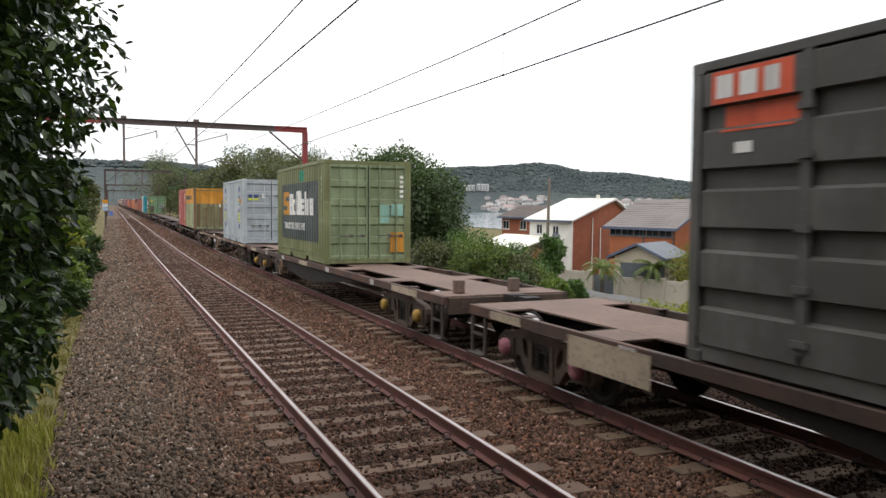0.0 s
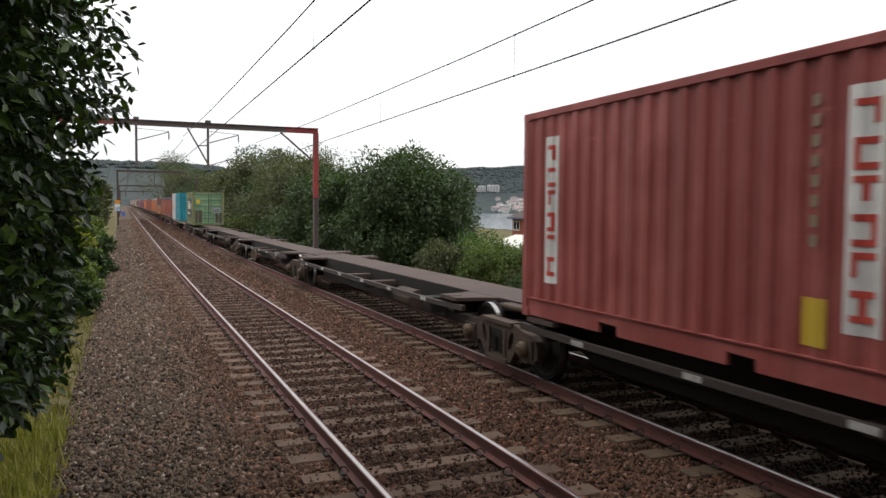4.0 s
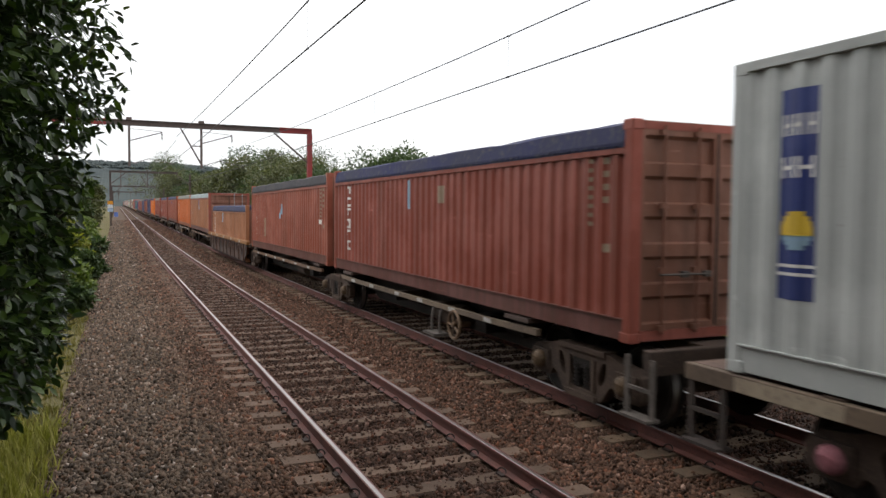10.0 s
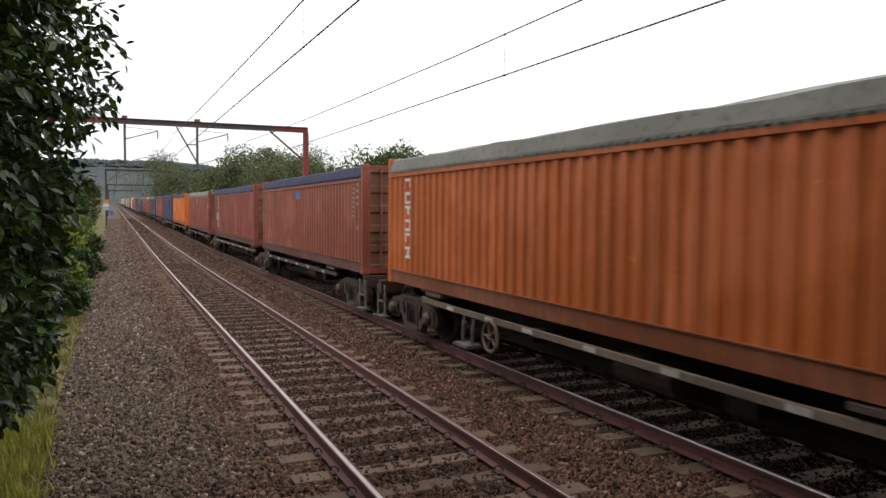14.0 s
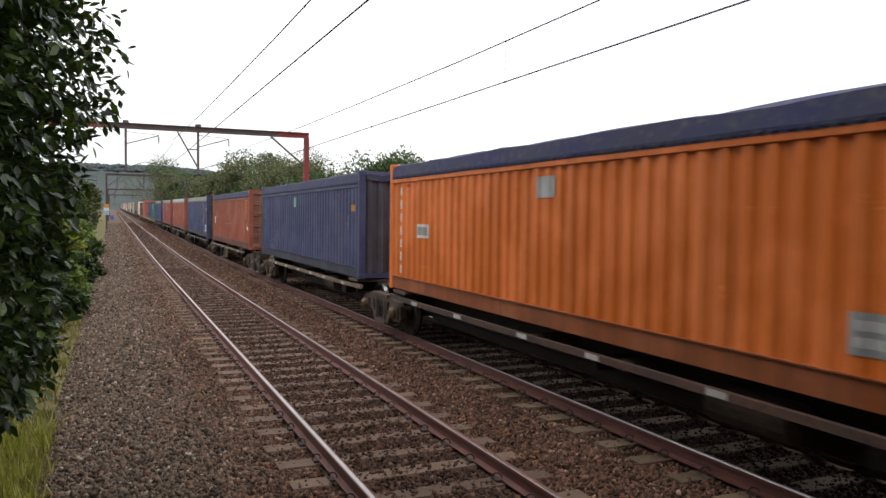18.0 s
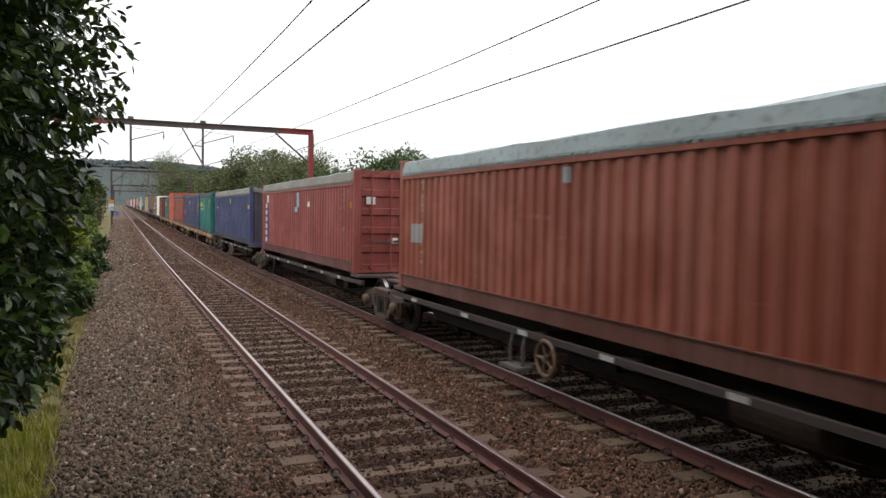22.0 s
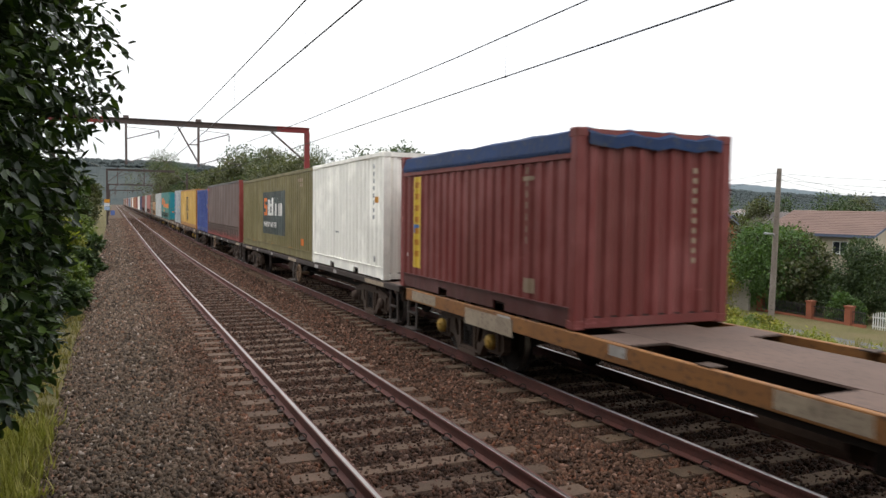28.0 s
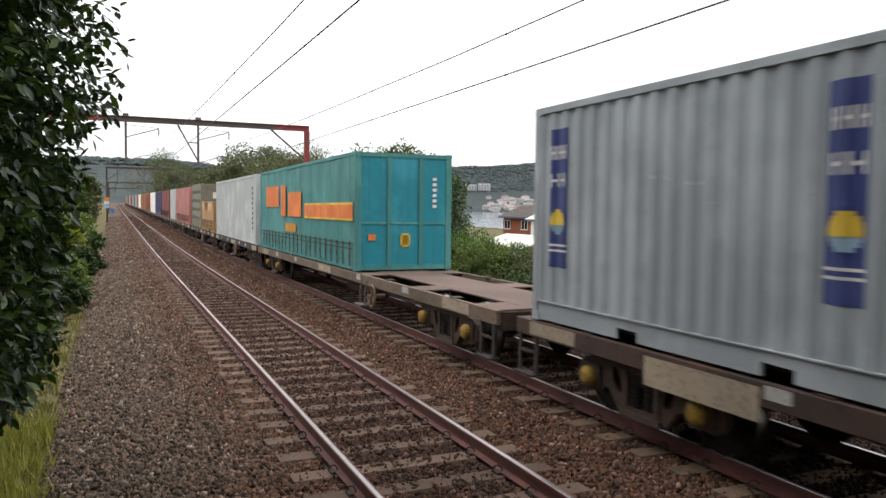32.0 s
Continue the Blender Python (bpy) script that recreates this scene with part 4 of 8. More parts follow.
# ---------------------------------------------------------------- the street below the line
M["brick"] = surface("orange_brown_brick", (0.34, 0.115, 0.05), (0.27, 0.09, 0.042), (0.2, 0.07, 0.036), 1.2, 24, 0.9, bump=0.3, depth=0.01)
M["brick_dark"] = surface("red_brown_brick", (0.25, 0.085, 0.045), (0.2, 0.07, 0.04), (0.14, 0.055, 0.035), 1.2, 24, 0.9, bump=0.3, depth=0.01)
M["render_white"] = surface("white_render", (0.68, 0.67, 0.63), (0.6, 0.585, 0.55), (0.5, 0.48, 0.44), 0.8, 14, 0.9, bump=0.1)
M["render_cream"] = surface("cream_render", (0.46, 0.4, 0.31), (0.4, 0.345, 0.27), (0.32, 0.28, 0.22), 0.8, 14, 0.9, bump=0.1)
M["wall_beige"] = surface("beige_rendered_wall", (0.38, 0.345, 0.295), (0.34, 0.305, 0.26), (0.27, 0.24, 0.205), 0.9, 10, 0.9, bump=0.1)
M["roof_brown"] = surface("grey_brown_roof_tile", (0.15, 0.13, 0.125), (0.12, 0.105, 0.1), (0.085, 0.075, 0.07), 0.6, 16, 0.85, bump=0.3, depth=0.02, vary=0.15)
M["roof_cream"] = surface("cream_metal_roof", (0.62, 0.6, 0.53), (0.56, 0.54, 0.48), (0.46, 0.44, 0.39), 0.5, 10, 0.6, bump=0.05)
M["roof_dark"] = surface("dark_brown_roof_tile", (0.1, 0.08, 0.07), (0.08, 0.065, 0.06), (0.055, 0.045, 0.04), 0.6, 16, 0.85, bump=0.3, depth=0.02)
M["roof_slate"] = surface("blue_grey_roof_tile", (0.14, 0.15, 0.165), (0.11, 0.12, 0.135), (0.08, 0.085, 0.095), 0.6, 16, 0.8, bump=0.3, depth=0.02)
M["roof_red"] = surface("brown_red_roof_tile", (0.17, 0.11, 0.09), (0.14, 0.09, 0.075), (0.1, 0.07, 0.06), 0.6, 16, 0.85, bump=0.3, depth=0.02)
M["fascia"] = surface("blue_grey_fascia", (0.09, 0.11, 0.16), (0.075, 0.09, 0.13), None, 1, 10, 0.6, bump=0.05)
M["frame_white"] = surface("white_window_frame", (0.6, 0.6, 0.58), (0.52, 0.52, 0.5), None, 2, 10, 0.6, bump=0)
M["gate_grey"] = surface("grey_gate_panel", (0.1, 0.11, 0.125), (0.085, 0.092, 0.105), None, 2, 12, 0.6, bump=0.05)
M["iron"] = surface("dark_iron_fence", (0.03, 0.03, 0.03), (0.04, 0.038, 0.036), None, 3, 20, 0.6, bump=0)
M["asphalt"] = surface("worn_asphalt", (0.1, 0.098, 0.095), (0.08, 0.078, 0.076), (0.05, 0.05, 0.05), 0.5, 20, 0.95, bump=0.3)


def glass_mat():
    m, nd, lk, p = node_mat("dark_window_glass")
    p.inputs["Base Color"].default_value = (0.02, 0.025, 0.03, 1)
    p.inputs["Roughness"].default_value = 0.08
    return m


M["glass"] = glass_mat()


def window(house, x, z, w, h, m, frame=None):
    """A window in the wall plane y = 0 of m, facing -y: frame, recessed pane, sill."""
    f = frame or M["frame_white"]
    bm = bmesh.new()
    box(bm, x, x + w, -0.03, 0.03, z, z + 0.06)
    box(bm, x, x + w, -0.03, 0.03, z + h - 0.06, z + h)
    for q in (x, x + w / 2 - 0.03, x + w - 0.06):
        box(bm, q, q + 0.06, -0.03, 0.03, z + 0.06, z + h - 0.06)
    wf = part("window", bm, f, house, m=m)
    bm = bmesh.new()
    box(bm, x + 0.06, x + w - 0.06, -0.006, 0.004, z + 0.06, z + h - 0.06)
    part("pane", bm, M["glass"], wf)
    bm = bmesh.new()
    box(bm, x - 0.08, x + w + 0.08, -0.09, 0.02, z - 0.07, z - 0.003)
    part("sill", bm, f, wf)


def gable_house(name, label, corner, turn, length, width, foot, eave, ridge, wall, roof, front=None, over=0.45, ridge_at=0.5, ribs=0):
    """A house with a gable roof. corner: plan of the corner between the long front and the gable end;
    the front runs along local -x... +x = gable side. turn: degrees. Front along +y (away), gable along +x."""
    h = tagged(empty(name, pose(corner[0], corner[1], 0, 0, 0, turn)), label, "house")
    rx = width * ridge_at
    t = 0.25
    bm = bmesh.new()
    box(bm, 0, t, 0, length, foot, eave)
    part("front_wall", bm, front or wall, h)
    bm = bmesh.new()
    box(bm, width - t, width, 0, length, foot, eave)
    part("back_wall", bm, wall, h)
    for y in (0.002, length - t - 0.002):
        bm = bmesh.new()
        o = [(t, foot), (width - t, foot), (width - t, eave), (rx, ridge - 0.1), (t, eave)]
        a = [bm.verts.new((x, y, z)) for x, z in o]
        b = [bm.verts.new((x, y + t, z)) for x, z in o]
        for i in range(5):
            bm.faces.new((a[i], a[(i + 1) % 5], b[(i + 1) % 5], b[i]))
        bm.faces.new(a[::-1])
        bm.faces.new(b)
        part("gable_wall", bm, wall, h)
    for xa, xb in ((-over, rx), (width + over, rx)):
        bm = bmesh.new()
        k = (ridge - eave) / abs(rx - (0 if xa < rx else width))
        za = eave - k * over
        lo = [(xa, -over, za), (xb, -over, ridge), (xb, length + over, ridge), (xa, length + over, za)]
        a = [bm.verts.new((x, y, z + 0.02)) for x, y, z in lo]
        b = [bm.verts.new((x, y, z + 0.14)) for x, y, z in lo]
        for i in range(4):
            bm.faces.new((a[i], a[(i + 1) % 4], b[(i + 1) % 4], b[i]))
        bm.faces.new(a[::-1])
        bm.faces.new(b)
        rf = part("roof", bm, roof, h)
        if xa < rx:
            n = ribs or int(abs(xa - xb) / 0.34)
            for i in range(1, n):
                bm = bmesh.new()
                if ribs:
                    y = -over + (length + 2 * over) * i / n
                    p, q = (xa, y, za + 0.15), (xb, y, ridge + 0.15)
                else:
                    u = i / n
                    x, z = xa + (xb - xa) * u, za + (ridge - za) * u + 0.145
                    p, q = (x, -over, z), (x, length + over, z)
                tube(bm, [p, q], 0.022, 4)
                part("rib" if ribs else "tile_course", bm, roof, rf)
            bm = bmesh.new()
            box(bm, xa - 0.09, xa - 0.004, -over, length + over, za - 0.1, za + 0.12)
            part("gutter", bm, M["fascia"], h)
        bm = bmesh.new()
        a = [(xa, za - 0.02), (xb, ridge - 0.02), (xb, ridge + 0.17), (xa, za + 0.17)]
        f = [bm.verts.new((x, -over - 0.035, z)) for x, z in a]
        g = [bm.verts.new((x, -over - 0.004, z)) for x, z in a]
        for i in range(4):
            bm.faces.new((f[i], f[(i + 1) % 4], g[(i + 1) % 4], g[i]))
        bm.faces.new(f[::-1])
        bm.faces.new(g)
        part("barge_board", bm, M["fascia"] if wall is not M["brick_dark"] else M["frame_white"], h)
    return h


def build_street():
    # brick block with grey-brown roof
    c = gable_house("brick_house", "large orange brick house with grey-brown tiled roof", (42.6, 49.3), 16.5, 6.6, 9.8, -5.6, 0.72, 2.95, M["brick"], M["roof_brown"])
    for k in range(5):
        window(c, -(0.3 + k * 1.27) - 1.2, -0.12, 1.2, 0.6, pose(-0.012, 0, 0, 0, 0, -90), M["gate_grey"])
    for k, y in enumerate((0.12, 3.1)):
        bm = bmesh.new()
        tube(bm, [(-0.06, y, -5.0), (-0.06, y, 0.6)], 0.05, 6)
        part("downpipe", bm, M["gate_grey"], c)
    window(c, 0.9, -4.4, 0.7, 0.7, pose(0, -0.012, 0))
    # white-fronted house with cream roof and brick gable
    b = gable_house("white_house", "two-storey house with cream metal roof and brick gable", (41.5, 63.0), 16.5, 5.6, 10.4, -5.8, 1.0, 3.1, M["brick_dark"], M["roof_cream"], front=M["render_white"], ridge_at=0.62, ribs=14)
    window(b, -2.4, -0.6, 0.8, 1.0, pose(-0.012, 0, 0, 0, 0, -90))
    window(b, -4.6, -0.5, 0.8, 1.0, pose(-0.012, 0, 0, 0, 0, -90))
    window(b, 6.6, -0.2, 0.8, 0.7, pose(0, -0.012, 0))
    for x in (3.2, 4.5):
        bm = bmesh.new()
        tube(bm, [(x, -0.07, -5.0), (x, -0.07, 1.2 if x < 4 else 0.2)], 0.055, 6)
        part("downpipe", bm, M["render_white"], b)
    bm = bmesh.new()
    cyl(bm, (6.1, 1.6, 3.2), (6.1, 1.6, 3.6), 0.2, None, 10)
    part("roof_vent", bm, M["roof_cream"], b)
    # lower wing in front of it
    low = tagged(empty("house_wing", pose(36.4, 64.3, 0, 0, 0, 16.5)), "low brick wing with a white sheet roof", "house")
    bm = bmesh.new()
    box(bm, 0, 4.2, 0, 6.0, -5.6, -1.95)
    part("wall", bm, M["brick"], low)
    bm = bmesh.new()
    v = [(-0.4, -0.4, -1.93), (4.4, -0.4, -0.75), (4.4, 6.4, -0.75), (-0.4, 6.4, -1.93)]
    a = [bm.verts.new(p) for p in v]
    d = [bm.verts.new((x, y, z + 0.12)) for x, y, z in v]
    for i in range(4):
        bm.faces.new((a[i], a[(i + 1) % 4], d[(i + 1) % 4], d[i]))
    bm.faces.new(a[::-1])
    bm.faces.new(d)
    part("roof", bm, M["roof_cream"], low)
    dish = tagged(empty("satellite_dish", pose(39.6, 62.8, -1.2, 0, 0, 20)), "dark round satellite dish on the wing roof", "dish")
    bm = bmesh.new()
    cyl(bm, (0, 0, 0.55), (-0.12, -0.12, 0.62), 0.1, 0.42, 14)
    part("reflector", bm, M["gate_grey"], dish)
    bm = bmesh.new()
    tube(bm, [(0.05, 0.05, -0.2), (0, 0, 0.6)], 0.03, 6)
    part("mast", bm, M["steel_grey"], dish)
    # far brown house
    a = gable_house("brown_house", "brick house with a dark brown tiled roof", (47.3, 80.5), 16.5, 5.2, 8.0, -6.0, 1.0, 2.3, M["brick_dark"], M["roof_dark"])
    window(a, -2.0, -0.6, 1.1, 1.1, pose(-0.012, 0, 0, 0, 0, -90))
    window(a, -5.0, -0.6, 1.1, 1.1, pose(-0.012, 0, 0, 0, 0, -90))
    window(a, 1.0, -0.6, 0.8, 1.1, pose(0, -0.012, 0))
    window(a, 4.6, -0.6, 1.2, 1.1, pose(0, -0.012, 0))
    # garage
    g = gable_house("garage", "beige garage with a blue-grey tiled roof", (34.6, 46.6), -62, 4.6, 3.7, -5.0, -1.25, -0.42, M["render_cream"], M["roof_slate"], over=0.4)
    bm = bmesh.new()
    box(bm, 0.5, 3.9, -0.05, -0.004, -4.4, -1.75)
    part("garage_door", bm, M["gate_grey"], g)
    # house at the far side of the street
    e = gable_house("cream_house", "cream house with a brown-red tiled roof", (52.9, 39.5), 11, 8.6, 9.0, -5.2, 0.7, 2.35, M["render_cream"], M["roof_red"])
    window(e, -3.0, -0.9, 1.2, 1.0, pose(-0.012, 0, 0, 0, 0, -90))
    window(e, -6.4, -0.9, 1.2, 1.0, pose(-0.012, 0, 0, 0, 0, -90))
    for corner, turn, wall, roof, lift in (((80, 84), 20, "render_white", "roof_red", 0.0), ((91, 77), 35, "render_cream", "roof_brown", 0.5), ((101, 71), 28, "render_white", "roof_slate", 0.2)):
        k = gable_house("hillside_house", "small pale house among trees beyond the street", corner, turn, 8.0, 7.0, -8.0, 0.1 + lift, 1.6 + lift, M[wall], M[roof])
        for q in (-2.6, -5.6):
            window(k, q, -1.6 + lift, 1.2, 1.0, pose(-0.012, 0, 0, 0, 0, -90))
    # rendered garden wall with gate
    def wall_run(p, q, panels, mat, label, top, kind="garden_wall"):
        w = tagged(empty(kind, pose(p[0], p[1], 0, 0, 0, math.degrees(math.atan2(q[1] - p[1], q[0] - p[0])))), label, "wall")
        n = math.hypot(q[0] - p[0], q[1] - p[1])
        foot = min(ground_z(*p), ground_z(*q)) - 0.3
        for i in range(panels):
            x0, x1 = n * i / panels, n * (i + 1) / panels
            bm = bmesh.new()
            box(bm, x0 + 0.19, x1 - 0.19, -0.07, 0.07, foot, top - 0.12)
            box(bm, x0 + 0.19, x1 - 0.19, -0.11, 0.11, top - 0.117, top - 0.04)
            pn = part("panel", bm, mat, w)
            bm = bmesh.new()
            for q0, q1, za, zb in ((x0 + 0.19, x1 - 0.19, top - 0.3, top - 0.121), (x0 + 0.19, x1 - 0.19, foot, top - 1.45), (x0 + 0.19, x0 + 0.36, top - 1.45, top - 0.3), (x1 - 0.36, x1 - 0.19, top - 1.45, top - 0.3)):
                box(bm, q0, q1, -0.105, -0.072, za, zb)
            part("border", bm, mat, pn)
        for i in range(panels + 1):
            x = n * i / panels
            bm = bmesh.new()
            box(bm, x - 0.187, x + 0.187, -0.19, 0.19, foot, top)
            pl = part("pillar", bm, mat, w)
            bm = bmesh.new()
            box(bm, x - 0.24, x + 0.24, -0.24, 0.24, top + 0.002, top + 0.1)
            part("cap", bm, mat, pl)
        return w
    wall_run((31.6, 50.6), (33.2, 47.6), 1, M["wall_beige"], "beige rendered garden wall with capped pillars", -2.5)
    wall_run((34.35, 45.9), (36.3, 40.6), 3, M["wall_beige"], "beige rendered garden wall with capped pillars", -2.75)
    wall_run((38.0, 47.5), (41.0, 40.0), 4, M["wall_beige"], "plain beige boundary wall behind the palms", -2.6)
    gt = tagged(empty("driveway_gate", pose(33.3, 47.4, 0, 0, 0, math.degrees(math.atan2(-1.35, 0.95)))), "solid grey driveway gate between wall pillars", "gate")
    for i in range(8):
        bm = bmesh.new()
        box(bm, 0.05 + i * 0.2, 0.235 + i * 0.2, -0.03, 0.03, -4.6, -2.7)
        part("board", bm, M["gate_grey"], gt)
    # brick pillars and blue fence by the wing
    for x, y in ((30.4, 54.5), (30.9, 52.2)):
        p = tagged(empty("brick_pillar", pose(x, y, 0)), "orange brick fence pillar with a pale cap", "pillar", "brick pillars")
        bm = bmesh.new()
        box(bm, -0.25, 0.25, -0.25, 0.25, -4.8, -2.5)
        part("shaft", bm, M["brick"], p)
        bm = bmesh.new()
        box(bm, -0.3, 0.3, -0.3, 0.3, -2.497, -2.38)
        part("cap", bm, M["render_cream"], p)
    # iron fence with brick piers along the near garden
    p0, p1 = Vector((41.9, 39.6)), Vector((42.1, 31.6))
    n = (p1 - p0).length
    f = tagged(empty("iron_fence", pose(p0.x, p0.y, 0, 0, 0, math.degrees(math.atan2(p1.y - p0.y, p1.x - p0.x)))), "dark iron fence with brick piers along a garden", "fence")
    base = -4.68
    bm = bmesh.new()
    box(bm, 0, n, -0.09, 0.09, base - 0.4, base + 0.18)
    part("plinth", bm, M["brick_dark"], f)
    for z in (base + 0.3, base + 0.88):
        bm = bmesh.new()
        box(bm, 0, n, -0.02, 0.02, z, z + 0.04)
        part("rail", bm, M["iron"], f)
    k = 0
    x = 0.12
    while x < n:
        bm = bmesh.new()
        box(bm, x - 0.012, x + 0.012, -0.012, 0.012, base + 0.181, base + 1.0)
        part("picket", bm, M["iron"], f)
        x += 0.13
    for x in (0.0, 4.1, 6.9):
        bm = bmesh.new()
        box(bm, x - 0.2, x + 0.2, -0.2, 0.2, base - 0.5, base + 1.15)
        pier = part("pier", bm, M["brick_dark"], f)
        bm = bmesh.new()
        box(bm, x - 0.25, x + 0.25, -0.25, 0.25, base + 1.152, base + 1.24)
        part("cap", bm, M["brick_dark"], pier)
    gate = tagged(empty("white_gate", pose(42.15, 31.2, -4.7, 0, 0, -88)), "white picket driveway gate with a curved top", "gate")
    for z in (0.2, 0.75):
        bm = bmesh.new()
        box(bm, 0, 3.0, -0.02, 0.02, z, z + 0.07)
        part("rail", bm, M["frame_white"], gate)
    for k in range(20):
        bm = bmesh.new()
        x = 0.05 + k * 0.15
        box(bm, x, x + 0.06, -0.035, -0.022, 0.06, 0.95 + 0.22 * math.sin(math.pi * (x % 1.5) / 1.5))
        part("picket", bm, M["frame_white"], gate)
    # street, laid over the slope
    bm = bmesh.new()
    rows = []
    for i in range(30):
        y = 8 + i * 1.6
        cx = 25.6 + 0.012 * (y - 25) + max(0, y - 40) * 0.12
        rows.append([bm.verts.new((cx + o, y, ground_z(cx + o, y) + 0.05)) for o in (-2.2, -0.8, 0.8, 2.2)])
    for a, b in zip(rows, rows[1:]):
        for i in range(3):
            bm.faces.new((a[i], a[i + 1], b[i + 1], b[i]))
    tagged(part("street", bm, M["asphalt"]), "narrow grey asphalt street below the railway", "road", kind="structure")
    # poles
    def pole(x, y, z0, z1, lean, label, lamp):
        p = tagged(empty("utility_pole", pose(x, y, z0 - 0.4, 0, lean, 0)), label, "utility pole")
        bm = bmesh.new()
        cyl(bm, (0, 0, 0), (0, 0, z1 - z0 + 0.4), 0.15, 0.11, 12)
        part("post", bm, M["wood_pole"], p, smooth=False)
        if lamp:
            bm = bmesh.new()
            tube(bm, [(0, 0, lamp - z0), (-0.25, -0.1, lamp - z0 + 0.25), (-0.55, -0.2, lamp - z0 + 0.28)], 0.03, 6)
            arm = part("lamp_arm", bm, M["steel_grey"], p)
            bm = bmesh.new()
            box(bm, -0.95, -0.55, -0.3, -0.12, lamp - z0 + 0.22, lamp - z0 + 0.32)
            part("lamp_head", bm, M["steel_grey"], arm, bevel=0.03)
        bm = bmesh.new()
        box(bm, -0.04, 0.04, -0.9, 0.9, z1 - z0 - 0.15, z1 - z0 - 0.03)
        for o in (-0.8, -0.3, 0.3, 0.8):
            cyl(bm, (0, o, z1 - z0 - 0.03), (0, o, z1 - z0 + 0.1), 0.03, 0.02, 6)
        if lamp is None:
            part("crossarm", bm, M["wood_pole"], p)
        else:
            bm.free()
    pole(28.9, 26.65, -2.7, 4.42, 1.2, "leaning grey timber pole with a street lamp arm", 1.45)
    pole(31.75, 51.7, -4.6, 4.6, 1.0, "grey timber utility pole by the garden wall", 0)
    pole(66.0, 42.0, -5.0, 4.6, 0, "timber utility pole with crossarm far down the street", None)
    w = tagged(empty("street_wires"), "thin overhead street wires between the poles", "wires")
    for o, z in ((-0.3, 4.2), (0.0, 3.9), (0.3, 3.2)):
        for (ax, ay, az), (bx, by, bz) in (((28.9, 26.6, z), (31.75, 51.7, z + 0.2)), ((31.75, 51.7, z + 0.2), (38, 92, z)), ((28.9, 26.6, z), (66, 42, z + 0.3)), ((28.9, 26.6, z), (27, 2, z))):
            bm = bmesh.new()
            pts = []
            for i in range(9):
                u = i / 8
                pts.append((ax + (bx - ax) * u + o, ay + (by - ay) * u, az + (bz - az) * u - 0.7 * 4 * u * (1 - u)))
            tube(bm, pts, 0.008, 4)
            part("wire", bm, M["wire"], w)
    # palms
    def palm(x, y, h, seed):
        rng = random.Random(seed)
        z = ground_z(x, y)
        t = tagged(empty("palm", pose(x, y, z - 0.1)), "small garden palm with arching fronds", "palm")
        bm = bmesh.new()
        cyl(bm, (0, 0, 0), (0.05, 0, h), 0.14, 0.1, 9)
        part("trunk", bm, M["bark"], t)
        for i in range(22):
            a, up = rng.uniform(0, 6.28), rng.uniform(0.3, 1.2)
            bm = bmesh.new()
            spine = []
            for k in range(9):
                u = k / 8
                r = 1.5 * u
                spine.append(Vector((0.05 + r * math.cos(a) * math.cos(up * (1 - u)), r * math.sin(a) * math.cos(up * (1 - u)), h + 1.75 * up * u - 1.45 * u * u)))
            side = Vector((-math.sin(a), math.cos(a), 0))
            for k in range(1, 9):
                for s in (-1, 1):
                    for q in (0.0, 0.5):
                        b0 = spine[k - 1].lerp(spine[k], q)
                        b1 = spine[k - 1].lerp(spine[k], q + 0.45)
                        tip = b0 + side * s * 0.42 * (1 - 0.35 * k / 8) + (spine[k] - spine[k - 1]) * 1.2 + Vector((0, 0, -0.16))
                        bm.faces.new([bm.verts.new(p) for p in (b0, b1, tip)])
            part("frond", bm, M["leaf_shrub"], t)
    palm(32.05, 44.6, 2.0, 1)
    palm(35.8, 43.6, 2.3, 2)


build_street()


# ---------------------------------------------------------------- lake, far shore and hills
def water_mat():
    m, nd, lk, p = node_mat("lake_water")
    p.inputs["Base Color"].default_value = (0.2, 0.23, 0.25, 1)
    p.inputs["Roughness"].default_value = 0.12
    co = nd.new("ShaderNodeTexCoord").outputs["Object"]
    b = nd.new("ShaderNodeBump")
    b.inputs["Strength"].default_value, b.inputs["Distance"].default_value = 0.4, 0.5
    lk.new(n_noise(nd, lk, co, 0.25, 4), b.inputs["Height"])
    lk.new(b.outputs[0], p.inputs["Normal"])
    return m


def forest_mat(name, c1, c2, c3):
    return surface(name, c1, c2, c3, 0.016, 0.075, 0.95, bump=0.35, depth=3.0, spec=0.02)


# the haze of distance is mixed into both forest colours
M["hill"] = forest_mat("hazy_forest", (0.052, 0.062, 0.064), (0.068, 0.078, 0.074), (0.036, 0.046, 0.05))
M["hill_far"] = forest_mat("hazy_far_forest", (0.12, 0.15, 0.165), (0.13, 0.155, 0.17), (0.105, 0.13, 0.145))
HILL = ((-70, 30), (-30, 38), (-10, 42), (-2, 46), (2, 47), (6, 44), (9, 40), (12, 44), (14, 50), (19, 66), (23, 76), (27, 80), (30.5, 88), (32.2, 84), (34.2, 72), (37.5, 66), (40, 56), (43, 46), (46, 36), (50, 30), (56, 28), (80, 24))


